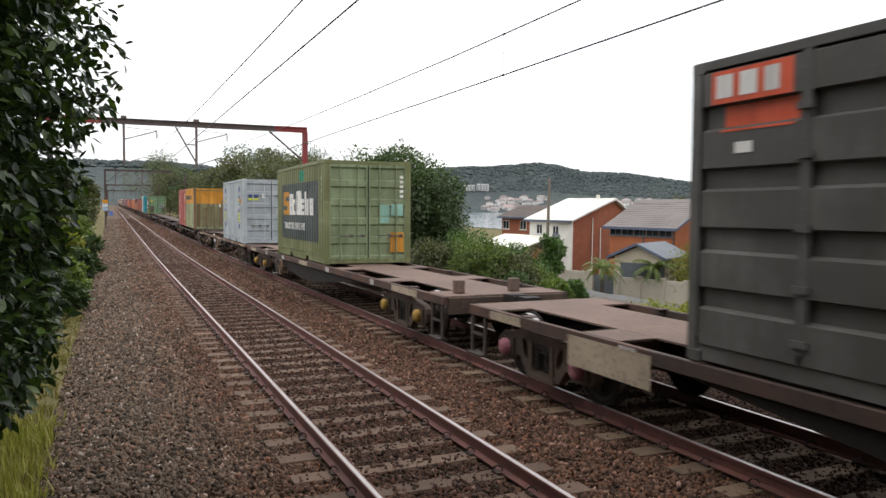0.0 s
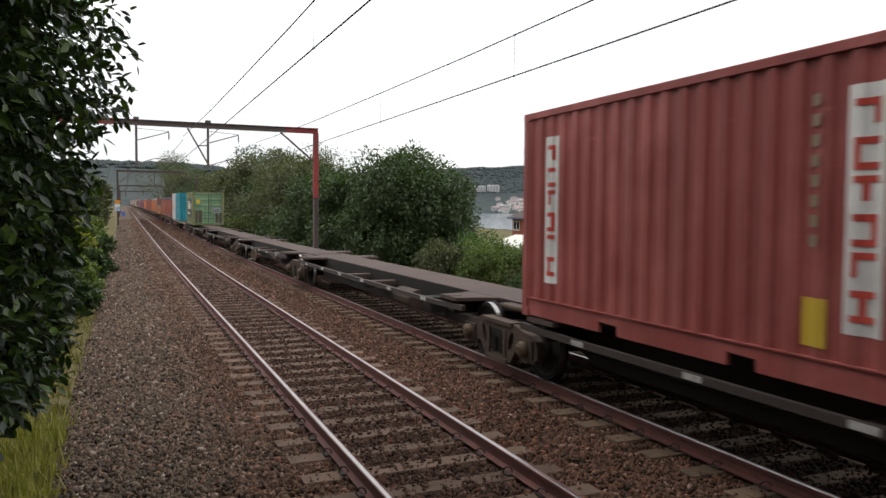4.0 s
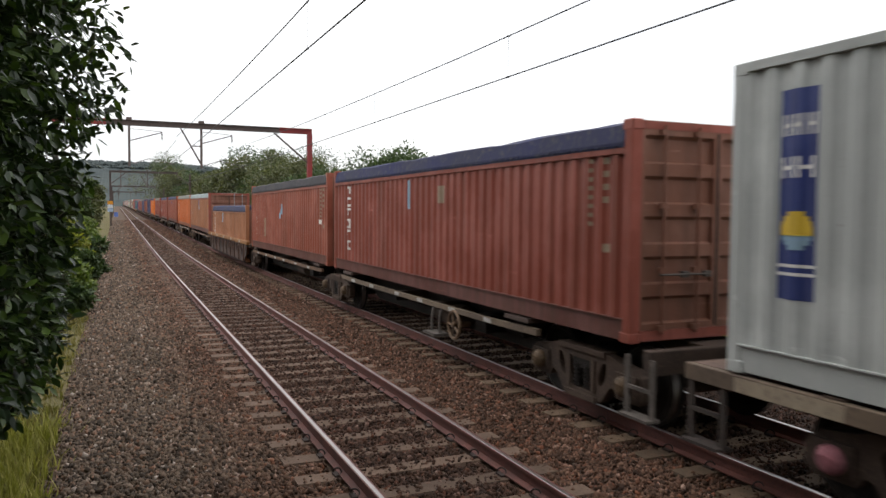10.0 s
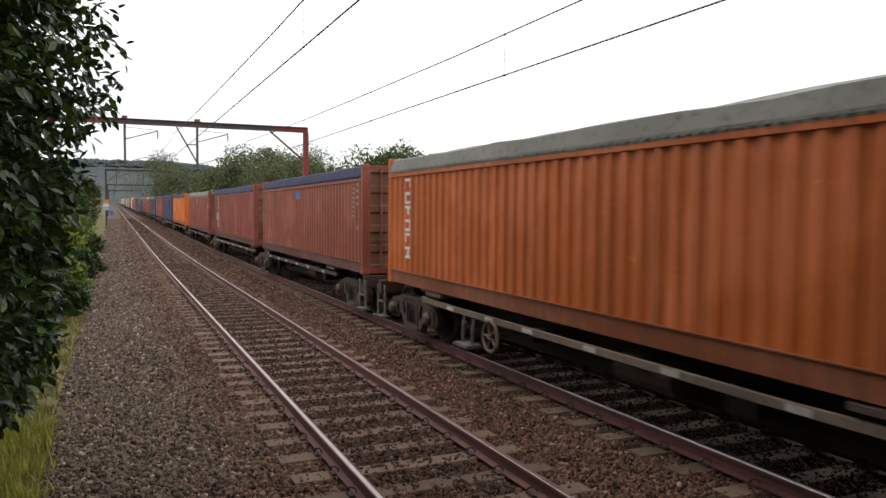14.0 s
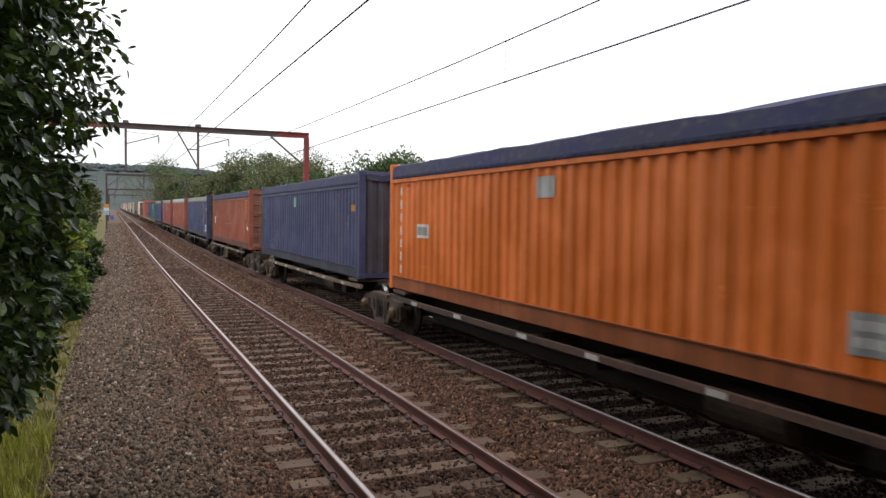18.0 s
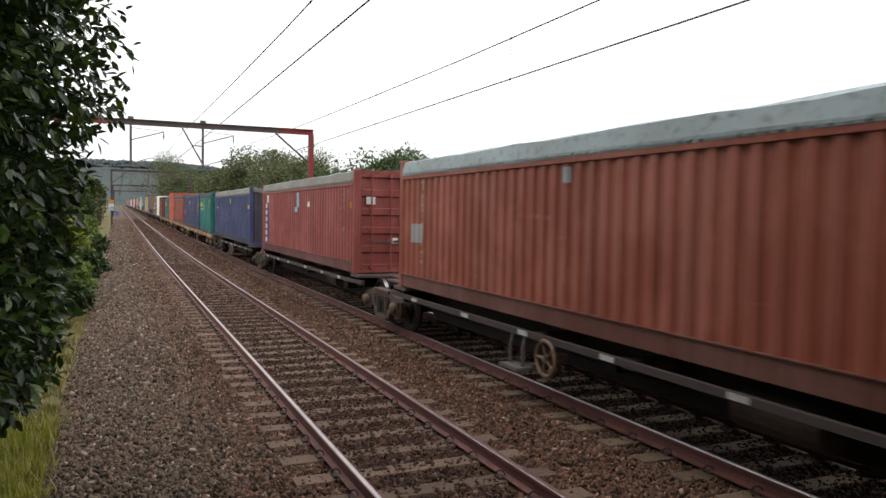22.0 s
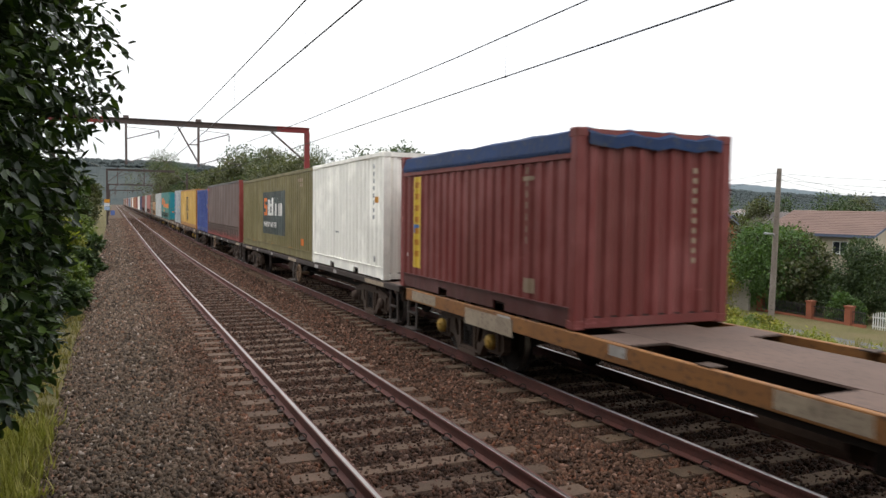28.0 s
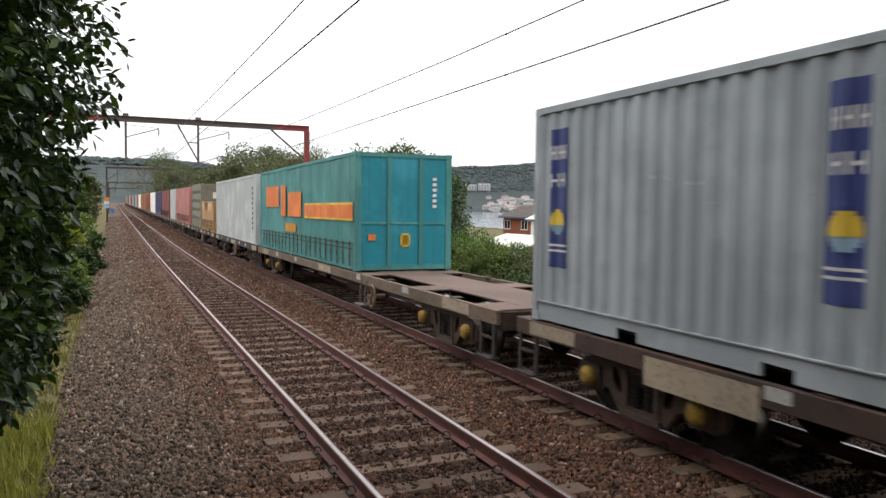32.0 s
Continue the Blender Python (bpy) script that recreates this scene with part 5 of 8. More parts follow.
def hill_z(az, r):
    """Height of the land across the lake, by bearing from the line and distance."""
    shore = 1150 if az > 12 else 520
    u = max(0.0, min(1.0, (r - shore) / 430))
    u = u * u * (3 - 2 * u)
    a = radians(az)
    x, y = r * math.sin(a), r * math.cos(a)
    h = lerp_table(az, HILL) + 9.5
    z = -9.6 + h * u
    z += u * (3.0 * noise.noise(Vector((x * 0.012, y * 0.012, 0))) + 2.4 * noise.noise(Vector((x * 0.05, y * 0.05, 4))) + 2.0 * noise.noise(Vector((x * 0.16, y * 0.16, 9))))
    return z


def build_hills():
    azs = [-70 + 0.33 * i for i in range(455)]
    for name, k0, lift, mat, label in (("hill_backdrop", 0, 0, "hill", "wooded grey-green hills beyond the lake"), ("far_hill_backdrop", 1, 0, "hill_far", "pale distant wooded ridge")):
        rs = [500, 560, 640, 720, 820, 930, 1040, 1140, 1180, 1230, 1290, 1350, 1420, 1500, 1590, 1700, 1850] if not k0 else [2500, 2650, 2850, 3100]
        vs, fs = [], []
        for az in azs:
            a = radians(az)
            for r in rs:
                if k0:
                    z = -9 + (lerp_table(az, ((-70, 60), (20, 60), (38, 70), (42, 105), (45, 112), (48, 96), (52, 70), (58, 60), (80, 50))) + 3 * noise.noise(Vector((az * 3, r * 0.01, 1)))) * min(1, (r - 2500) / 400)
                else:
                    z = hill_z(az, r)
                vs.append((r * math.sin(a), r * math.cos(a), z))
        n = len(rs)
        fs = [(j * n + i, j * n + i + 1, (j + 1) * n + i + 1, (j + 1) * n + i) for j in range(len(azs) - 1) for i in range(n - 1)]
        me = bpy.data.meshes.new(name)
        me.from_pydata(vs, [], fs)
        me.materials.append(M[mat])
        tagged(new(name, me), label, "hills", kind="structure")
    bm = bmesh.new()
    v = [bm.verts.new(p) for p in ((118, -1500, -9.2), (3000, -1500, -9.2), (3000, 2500, -9.2), (240, 2500, -9.2))]
    bm.faces.new(v)
    M["water"] = water_mat()
    tagged(part("lake", bm, M["water"]), "pale grey lake below the houses", "water", kind="structure")


build_hills()


def build_far_shore():
    pale = surface("pale_far_wall", (0.5, 0.5, 0.49), (0.4, 0.39, 0.38), (0.3, 0.29, 0.29), 0.02, 0.3, 0.9, bump=0, islands=0.3)
    roofs = surface("far_roof", (0.28, 0.2, 0.18), (0.22, 0.19, 0.18), (0.3, 0.3, 0.3), 0.02, 0.3, 0.9, bump=0, islands=0.35)
    dark = surface("far_window", (0.16, 0.17, 0.18), (0.12, 0.13, 0.14), None, 0.05, 0.5, 0.5, bump=0)
    rng = random.Random(4)
    # apartment blocks
    for az, r, w, h, fl in ((23.7, 1345, 36, 15, 5), (25.7, 1335, 20, 11, 4), (26.7, 1335, 22, 12, 4), (27.6, 1200, 18, 9, 3), (30.2, 1210, 24, 9, 3), (37.8, 1215, 34, 9, 3)):
        a = radians(az)
        z = hill_z(az, r)
        b = tagged(empty("apartment_building", pose(r * math.sin(a), r * math.cos(a), z - 2, 0, 0, -az)), "pale distant apartment block on the far shore", "building", "far shore buildings")
        bm = bmesh.new()
        box(bm, -w / 2, w / 2, 0, 12, 0, h + 2)
        for k in range(3):
            q = -w / 2 + w * (k + 0.5) / 3
            box(bm, q - 3, q + 3, 2, 8, h + 2.01, h + 4)
        part("wall", bm, pale, b)
        for f in range(fl):
            for k in range(int(w / 5)):
                bm = bmesh.new()
                x, zz = -w / 2 + 1.2 + k * 5, 2.6 + (h / fl) * f
                box(bm, x, x + 2.8, -0.15, -0.02, zz, zz + 1.7)
                part("window", bm, dark, b)
    bw, br = bmesh.new(), bmesh.new()
    for i in range(150):
        az = rng.choice((rng.uniform(26.5, 31.5), rng.uniform(36, 40), rng.uniform(42, 54)))
        r = rng.uniform(1165, 1290) if az > 12 else rng.uniform(560, 800)
        a = radians(az)
        x, y, z = r * math.sin(a), r * math.cos(a), hill_z(az, r)
        w, d, h = rng.uniform(6, 13), rng.uniform(6, 10), rng.uniform(3, 7)
        if az < 12:
            w, d, h = w * 0.7, d * 0.7, h * 0.7
        box(bw, x - w / 2, x + w / 2, y - d / 2, y + d / 2, z - 2, z + h)
        o = [(x - w / 2 - 0.4, y - d / 2 - 0.4), (x + w / 2 + 0.4, y - d / 2 - 0.4), (x + w / 2 + 0.4, y + d / 2 + 0.4), (x - w / 2 - 0.4, y + d / 2 + 0.4)]
        q = [br.verts.new((*p, z + h + 0.02)) for p in o]
        t1, t2 = br.verts.new((x - w / 4, y, z + h + 2.2)), br.verts.new((x + w / 4, y, z + h + 2.2))
        br.faces.new((q[0], q[1], t2, t1))
        br.faces.new((q[2], q[3], t1, t2))
        br.faces.new((q[1], q[2], t2))
        br.faces.new((q[3], q[0], t1))
    hs = tagged(part("far_shore_houses", bw, pale), "scattered pale houses on the far hillside", "houses", kind="stuff")
    tagged(part("far_shore_roofs", br, roofs, hs), kind="stuff")
    # tree clumps on the far hillside
    r2 = np.random.default_rng(9)
    k = 15000
    az = r2.uniform(-12, 58, k)
    rr = np.where(az > 12, r2.uniform(1330, 1600, k), r2.uniform(840, 980, k))
    pts = np.array([(r * math.sin(radians(a)), r * math.cos(radians(a)), hill_z(a, r) + 0.2) for a, r in zip(az, rr)])
    g = np.array([(1, 0.1, 0), (-1, 0, 0.1), (0, 1, 0.1), (0.1, -1, 0), (0.1, 0, 0.9), (0, 0.1, -0.9)])
    gf = np.array([(0, 2, 4), (2, 1, 4), (1, 3, 4), (3, 0, 4), (2, 0, 5), (1, 2, 5), (3, 1, 5), (0, 3, 5)])
    mats = turns(r2, k) * (r2.uniform(2.2, 4.2, k) * np.where(az > 12, 1, 0.6))[:, None, None]
    # these crown colours carry the same painted haze as the hills
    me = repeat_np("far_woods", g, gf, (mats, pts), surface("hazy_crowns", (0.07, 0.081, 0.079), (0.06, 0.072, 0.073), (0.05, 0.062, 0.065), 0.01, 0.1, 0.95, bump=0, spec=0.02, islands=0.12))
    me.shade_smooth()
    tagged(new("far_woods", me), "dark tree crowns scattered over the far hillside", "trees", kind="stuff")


build_far_shore()


def line_sign():
    s = tagged(empty("line_sign", pose(-0.72, 110.4, rise(110))), "orange, white and blue sign boards on a post", "sign")
    bm = bmesh.new()
    tube(bm, [(0, 0.1, -0.7), (0, 0.1, 3.1)], 0.06, 6)
    part("post", bm, M["gantry"], s)
    for x0, x1, z0, z1, c in ((-0.32, 0.35, 2.55, 3.0, (0.6, 0.25, 0.02)), (-0.32, 0.35, 2.05, 2.5, (0.6, 0.62, 0.65)), (-0.32, 0.35, 1.55, 2.0, (0.35, 0.45, 0.6)), (0.45, 0.95, 0.9, 1.5, (0.1, 0.16, 0.42))):
        bm = bmesh.new()
        box(bm, x0, x1, -0.03, 0.02, z0, z1)
        part("board", bm, surface("sign_board", c, tuple(0.85 * v for v in c), None, 2, 10, 0.6, bump=0), s)


line_sign()


# ---------------------------------------------------------------- the train: running gear
TX = 6.358   # centre line of the train's track
FLOOR = 0.99  # underside of the containers above the rail
R_WHEEL = 0.46


def wheelset_shape(bm):
    prof = [(0.56, 0.10), (0.60, 0.20), (0.655, 0.36), (0.66, 0.46), (0.72, 0.462), (0.772, 0.458), (0.775, 0.40), (0.74, 0.36), (0.72, 0.18), (0.78, 0.16), (0.78, 0.075), (0.98, 0.07), (0.98, 0.0)]
    n = 28
    for s in (-1, 1):
        rings = [[bm.verts.new((s * x, r * math.cos(2 * math.pi * i / n), r * math.sin(2 * math.pi * i / n))) for i in range(n)] for x, r in prof[:-1]]
        flange = []
        for a, b in zip(rings, rings[1:]):
            for i in range(n):
                bm.faces.new((a[i], a[(i + 1) % n], b[(i + 1) % n], b[i]))
        bm.faces.new(rings[-1])
        cyl(bm, (s * 0.655, 0, 0), (s * 0.685, 0, 0), 0.488, None, n)
        for k in range(4):
            a = k * math.pi / 2
            cyl(bm, (s * 0.735, 0.27 * math.cos(a), 0.27 * math.sin(a)), (s * 0.756, 0.27 * math.cos(a), 0.27 * math.sin(a)), 0.035, None, 8)
    cyl(bm, (-0.6, 0, 0), (0.6, 0, 0), 0.085, None, 12)


def frame_shape(bm):
    """One cast side frame in the y-z plane: an arched casting with a spring window, two oval lightening holes and axle boxes."""
    half = [(0.0, 0.76), (0.45, 0.76), (0.62, 0.745), (0.78, 0.70), (1.05, 0.67), (1.18, 0.6), (1.22, 0.52), (1.22, 0.36), (1.12, 0.28), (0.74, 0.28), (0.66, 0.38), (0.58, 0.36), (0.42, 0.17), (0.3, 0.14), (0.0, 0.14)]
    outer = half + [(-y, z) for y, z in half[-2:0:-1]]
    loops = [outer]
    loops.append([(-0.19, 0.25), (0.19, 0.25), (0.22, 0.3), (0.22, 0.56), (0.19, 0.62), (-0.19, 0.62), (-0.22, 0.56), (-0.22, 0.3)])
    for s in (-1, 1):
        loops.append([(s * (0.44 + 0.075 * math.cos(k * math.pi / 5) + 0.05 * math.sin(k * math.pi / 5)), 0.5 + 0.15 * math.sin(k * math.pi / 5)) for k in range(10)])
    edges = []
    for lp in loops:
        vs = [bm.verts.new((-0.065, y, z)) for y, z in lp]
        edges += [bm.edges.new((vs[i], vs[(i + 1) % len(vs)])) for i in range(len(vs))]
    bmesh.ops.triangle_fill(bm, use_beauty=True, use_dissolve=False, edges=edges)
    ext = bmesh.ops.extrude_face_region(bm, geom=list(bm.faces))
    bmesh.ops.translate(bm, verts=[v for v in ext["geom"] if isinstance(v, bmesh.types.BMVert)], vec=(0.13, 0, 0))
    # flanges along the chords and the axle boxes
    for s in (-1, 1):
        box(bm, -0.1, 0.1, min(s * 0.74, s * 1.12), max(s * 0.74, s * 1.12), 0.34, 0.6)
        box(bm, -0.09, -0.066, min(s * 0.23, s * 0.3), max(s * 0.23, s * 0.3), 0.24, 0.64)
    box(bm, -0.1, 0.1, -0.5, 0.5, 0.715, 0.775)
    box(bm, -0.1, 0.1, -0.34, 0.34, 0.13, 0.2)


def spring_shape(bm):
    for cy in (-0.11, 0.11):
        for k in range(6):
            cyl(bm, (0, cy, 0.27 + 0.05 * k), (0, cy, 0.30 + 0.05 * k), 0.09, None, 12)
        cyl(bm, (0, cy, 0.27), (0, cy, 0.58), 0.07, None, 8)


def bolster_shape(bm):
    box(bm, -1.05, 1.05, -0.2, 0.2, 0.5, 0.72)
    box(bm, -0.4, 0.4, -0.55, 0.55, 0.55, 0.7)
    cyl(bm, (0, 0, 0.7), (0, 0, 0.86), 0.24, None, 14)
    for y in (-0.42, 0.42):
        box(bm, -0.75, 0.75, y - 0.06, y + 0.06, 0.3, 0.42)
        for s in (-1, 1):
            box(bm, s * 0.75 - 0.06, s * 0.75 + 0.06, y * 1.02 - 0.05, y * 1.02 + 0.05, 0.25, 0.62)


def cap_shape(bm):
    cyl(bm, (-0.09, 0, 0), (0, 0, 0), 0.122, 0.122, 14)
    cyl(bm, (-0.125, 0, 0), (-0.09, 0, 0), 0.1, 0.122, 14)
    cyl(bm, (-0.145, 0, 0), (-0.125, 0, 0), 0.05, 0.1, 14)
    for k in range(3):
        a = 0.5 + 2.094 * k
        cyl(bm, (-0.15, 0.06 * math.cos(a), 0.06 * math.sin(a)), (-0.12, 0.06 * math.cos(a), 0.06 * math.sin(a)), 0.016, None, 6)


WHEELS = []


def bogie(parent, y, cap, s_pos):
    """A two-axle bogie under a wagon, centred y metres from the wagon's near end. s_pos: its place along the train."""
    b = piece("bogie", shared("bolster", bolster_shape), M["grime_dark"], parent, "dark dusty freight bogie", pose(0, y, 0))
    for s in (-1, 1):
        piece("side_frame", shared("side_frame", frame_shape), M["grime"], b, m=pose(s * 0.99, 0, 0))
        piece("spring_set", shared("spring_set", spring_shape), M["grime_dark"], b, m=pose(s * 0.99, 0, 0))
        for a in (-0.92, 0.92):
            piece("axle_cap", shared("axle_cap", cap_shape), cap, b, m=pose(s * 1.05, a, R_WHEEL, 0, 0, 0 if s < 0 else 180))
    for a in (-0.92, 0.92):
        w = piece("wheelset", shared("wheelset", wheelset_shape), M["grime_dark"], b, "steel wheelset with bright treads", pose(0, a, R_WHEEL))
        # the bright tread is a band of its own on the same mesh
        WHEELS.append((w, a, s_pos + a))
    return b


def two_tone_wheelset():
    me = shared("wheelset", wheelset_shape)
    bm = bmesh.new()
    bm.from_mesh(me)
    n = 28
    for s in (-1, 1):
        before = set(bm.faces)
        cyl(bm, (s * 0.69, 0, 0), (s * 0.776, 0, 0), 0.4655, 0.463, n, False)
        for f in set(bm.faces) - before:
            f.material_index = 1
    bm.to_mesh(me)
    bm.free()
    me.materials.append(M["tyre"])


two_tone_wheelset()


def handwheel_shape(bm):
    n, r = 18, 0.23
    pts = [(0, r * math.cos(2 * math.pi * i / n), r * math.sin(2 * math.pi * i / n)) for i in range(n + 1)]
    tube(bm, pts, 0.028, 6)
    for i in range(5):
        a = 2 * math.pi * i / 5
        tube(bm, [(0, 0, 0), (0, r * math.cos(a), r * math.sin(a))], 0.02, 5)
    cyl(bm, (-0.04, 0, 0), (0.3, 0, 0), 0.045, None, 8)


def coupler_shape(bm):
    box(bm, -0.07, 0.07, 0.0, 0.5, 0.8, 0.94)
    box(bm, -0.16, 0.14, -0.18, 0.12, 0.74, 1.0)
    box(bm, -0.16, -0.06, -0.3, -0.15, 0.76, 0.98)


def step_shape(bm):
    for y in (0, 0.42):
        box(bm, -0.02, 0.012, y - 0.035, y + 0.035, -0.58, 0.06)
    box(bm, -0.1, 0.08, -0.03, 0.45, -0.6, -0.57)
    box(bm, -0.03, 0.0, 0.035, 0.385, -0.3, -0.26)


def common_gear(w, length, wheel_y, seed, plates=True, hand=True):
    """Couplers, end steps, brake gear, hand wheel and pipes that every wagon has."""
    rng = random.Random(seed)
    piece("coupler", shared("coupler", coupler_shape), M["grime_dark"], w, m=pose(0, -0.25, 0))
    piece("coupler", shared("coupler", coupler_shape), M["grime_dark"], w, m=pose(0, length + 0.25, 0, 0, 0, 180))
    piece("end_step", shared("end_step", step_shape), M["sill_dark"], w, m=pose(-1.2, 0.12, 0.82))
    piece("end_step", shared("end_step", step_shape), M["sill_dark"], w, m=pose(-1.2, length - 0.5, 0.82))
    if hand:
        piece("handwheel", shared("handwheel", handwheel_shape), M["wheel_tan"], w, "tan spoked handbrake wheel", pose(-1.3, wheel_y, 0.58))
        bm = bmesh.new()
        for y in (wheel_y + 0.55, wheel_y + 0.9):
            tube(bm, [(-1.22, y, 0.86), (-1.27, y, 0.6), (-1.27, y, 0.34)], 0.025, 6)
        box(bm, -1.4, -1.12, wheel_y + 0.48, wheel_y + 0.97, 0.29, 0.335)
        part("brake_step", bm, M["steel_old"], w)
    bm = bmesh.new()
    ry = wheel_y + rng.uniform(1.6, 2.6)
    cyl(bm, (-0.75, ry, 0.58), (-0.75, ry + 0.95, 0.58), 0.19, None, 14)
    part("air_reservoir", bm, M["grime"], w, smooth=False)
    bm = bmesh.new()
    cyl(bm, (-0.7, ry - 1.3, 0.56), (-0.7, ry - 0.75, 0.56), 0.15, None, 12)
    box(bm, -0.95, -0.55, ry - 0.6, ry - 0.25, 0.42, 0.7)
    tube(bm, [(-0.72, ry - 1.3, 0.56), (-0.72, ry - 3.2, 0.5)], 0.02, 5)
    tube(bm, [(-0.55, 1.0, 0.62), (-0.55, length - 1.0, 0.62)], 0.02, 5)
    part("brake_gear", bm, M["grime_dark"], w)


def flat_wagon(s0, s1, bogies, sill, cap, label, seed, deck=None, belly=0.0, wheel_y=None, stops=False, belly_paint=None, thin=0.22):
    """A container flat wagon: side sills, spine and cross bearers with openings between, two bogies."""
    n = s1 - s0
    w = tagged(empty("container_wagon"), label, "freight wagon", "wagons of the freight train")
    deck = deck or M["deck"]
    rng = random.Random(seed)
    top, dz = 0.97, 0.15 if belly > 0.15 else thin
    for s in (-1, 1):
        bm = bmesh.new()
        a, b = min(s * 1.15, s * 1.23), max(s * 1.15, s * 1.23)
        if belly:
            box(bm, a, b, 0, n, top - dz, top)
            bb = bmesh.new()
            prism(bb, [(n * 0.23, top - dz - 0.003), (n * 0.46, top - dz - belly), (n * 0.54, top - dz - belly), (n * 0.77, top - dz - 0.003)], a - s * 0.06, b - s * 0.06)
            part("belly_plate", bb, belly_paint or M["grime_dark"], w)
        else:
            box(bm, a, b, 0, n, top - dz, top)
        sl = part("side_sill", bm, sill, w, bevel=0.008)
        if s < 0:
            for k in range(7):
                y = n * (k + 0.5 + rng.uniform(-0.18, 0.18)) / 7
                bm = bmesh.new()
                wide, m = (rng.uniform(0.22, 0.4), M["white_mark"]) if k % 3 else (rng.uniform(0.9, 1.4), M["beige_mark"])
                z1 = top - 0.02
                box(bm, -1.236, -1.229, y - wide / 2, y + wide / 2, max(z1 - (0.12 if k % 3 else 0.17), top - dz + 0.01), z1)
                part("marking_plate", bm, m, sl)
            if belly and not stops:
                bm = bmesh.new()
                box(bm, -1.242, -1.2365, n * 0.86 - 1.55, n * 0.86, top - dz - min(belly, 0.27), top - 0.05)
                part("panel", bm, M["beige_mark"], sl, "faded cream panel")
    bm = bmesh.new()
    bare = dz < 0.11     # an open frame: a narrow spine with flared arms over the bogies
    hw = 0.38 if bare else 0.62
    box(bm, -hw, hw, 0.05, n - 0.05, top - 0.02, top + 0.004)
    part("spine_plate", bm, deck, w)
    bm = bmesh.new()
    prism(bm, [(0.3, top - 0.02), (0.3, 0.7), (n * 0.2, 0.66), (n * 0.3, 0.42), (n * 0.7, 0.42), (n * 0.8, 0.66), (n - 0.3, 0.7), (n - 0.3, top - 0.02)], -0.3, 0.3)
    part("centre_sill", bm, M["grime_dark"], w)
    at = [0.45, n - 0.45] + [n * k / 6 for k in range(1, 6)]
    if bare:
        at = [0.4, n - 0.4, 2.5, n - 2.5, n * 0.36, n * 0.64]
    for y in at:
        h = 0.42 if y in at[:2] else (0.26 if bare else 0.36)
        for s in (-1, 1):
            bm = bmesh.new()
            if bare and 1 < y < n - 1:
                edge = [(hw, h * 2.2), (hw + 0.1, h * 1.5), (hw + 0.28, h * 1.12), (1.15, h)] if min(y, n - y) < 3 else [(hw, 0.12), (1.15, 0.07)]
                o = [(s * x, y + q) for x, q in edge] + [(s * x, y - q) for x, q in edge[::-1]]
                lo, hi = [bm.verts.new((x, q, top - 0.022)) for x, q in o], [bm.verts.new((x, q, top + 0.002)) for x, q in o]
                for a, b, c, d in zip(lo, lo[1:] + lo[:1], hi[1:] + hi[:1], hi):
                    bm.faces.new((a, b, c, d))
                bm.faces.new(lo[::-1])
                bm.faces.new(hi)
                bmesh.ops.recalc_face_normals(bm, faces=list(bm.faces))
            else:
                box(bm, min(s * hw, s * 1.15), max(s * hw, s * 1.15), y - h, y + h, top - 0.022, top + 0.002)
            box(bm, min(s * 0.3, s * 1.15), max(s * 0.3, s * 1.15), y - 0.05, y + 0.05, top - 0.2, top - 0.022)
            part("cross_bearer", bm, deck, w)
    for y in (0.0, n):
        bm = bmesh.new()
        box(bm, -1.15, 1.15, y - 0.06 if y else -0.02, y + 0.06 if not y else n + 0.02, 0.66, top - 0.024)
        part("headstock", bm, M["grime"], w, bevel=0.01)
    for k in range(6):
        y = n * (k + 0.5) / 6
        for s in (-1, 1):
            bm = bmesh.new()
            box(bm, s * 1.12 - 0.09, s * 1.12 + 0.09, y - 0.1, y + 0.1, top + 0.004, top + 0.018)
            part("twistlock", bm, M["grime"], w)
    for x in (-0.75, 0.35) if stops else ():
        bm = bmesh.new()
        box(bm, x - 0.09, x + 0.09, 0.35, 0.5, top + 0.004, top + 0.24)
        part("load_stop", bm, M["deck"], w, bevel=0.015)
    for y in bogies:
        bogie(w, y - s0, cap, y)
    common_gear(w, n, wheel_y if wheel_y is not None else n * 0.4, seed)
    return w


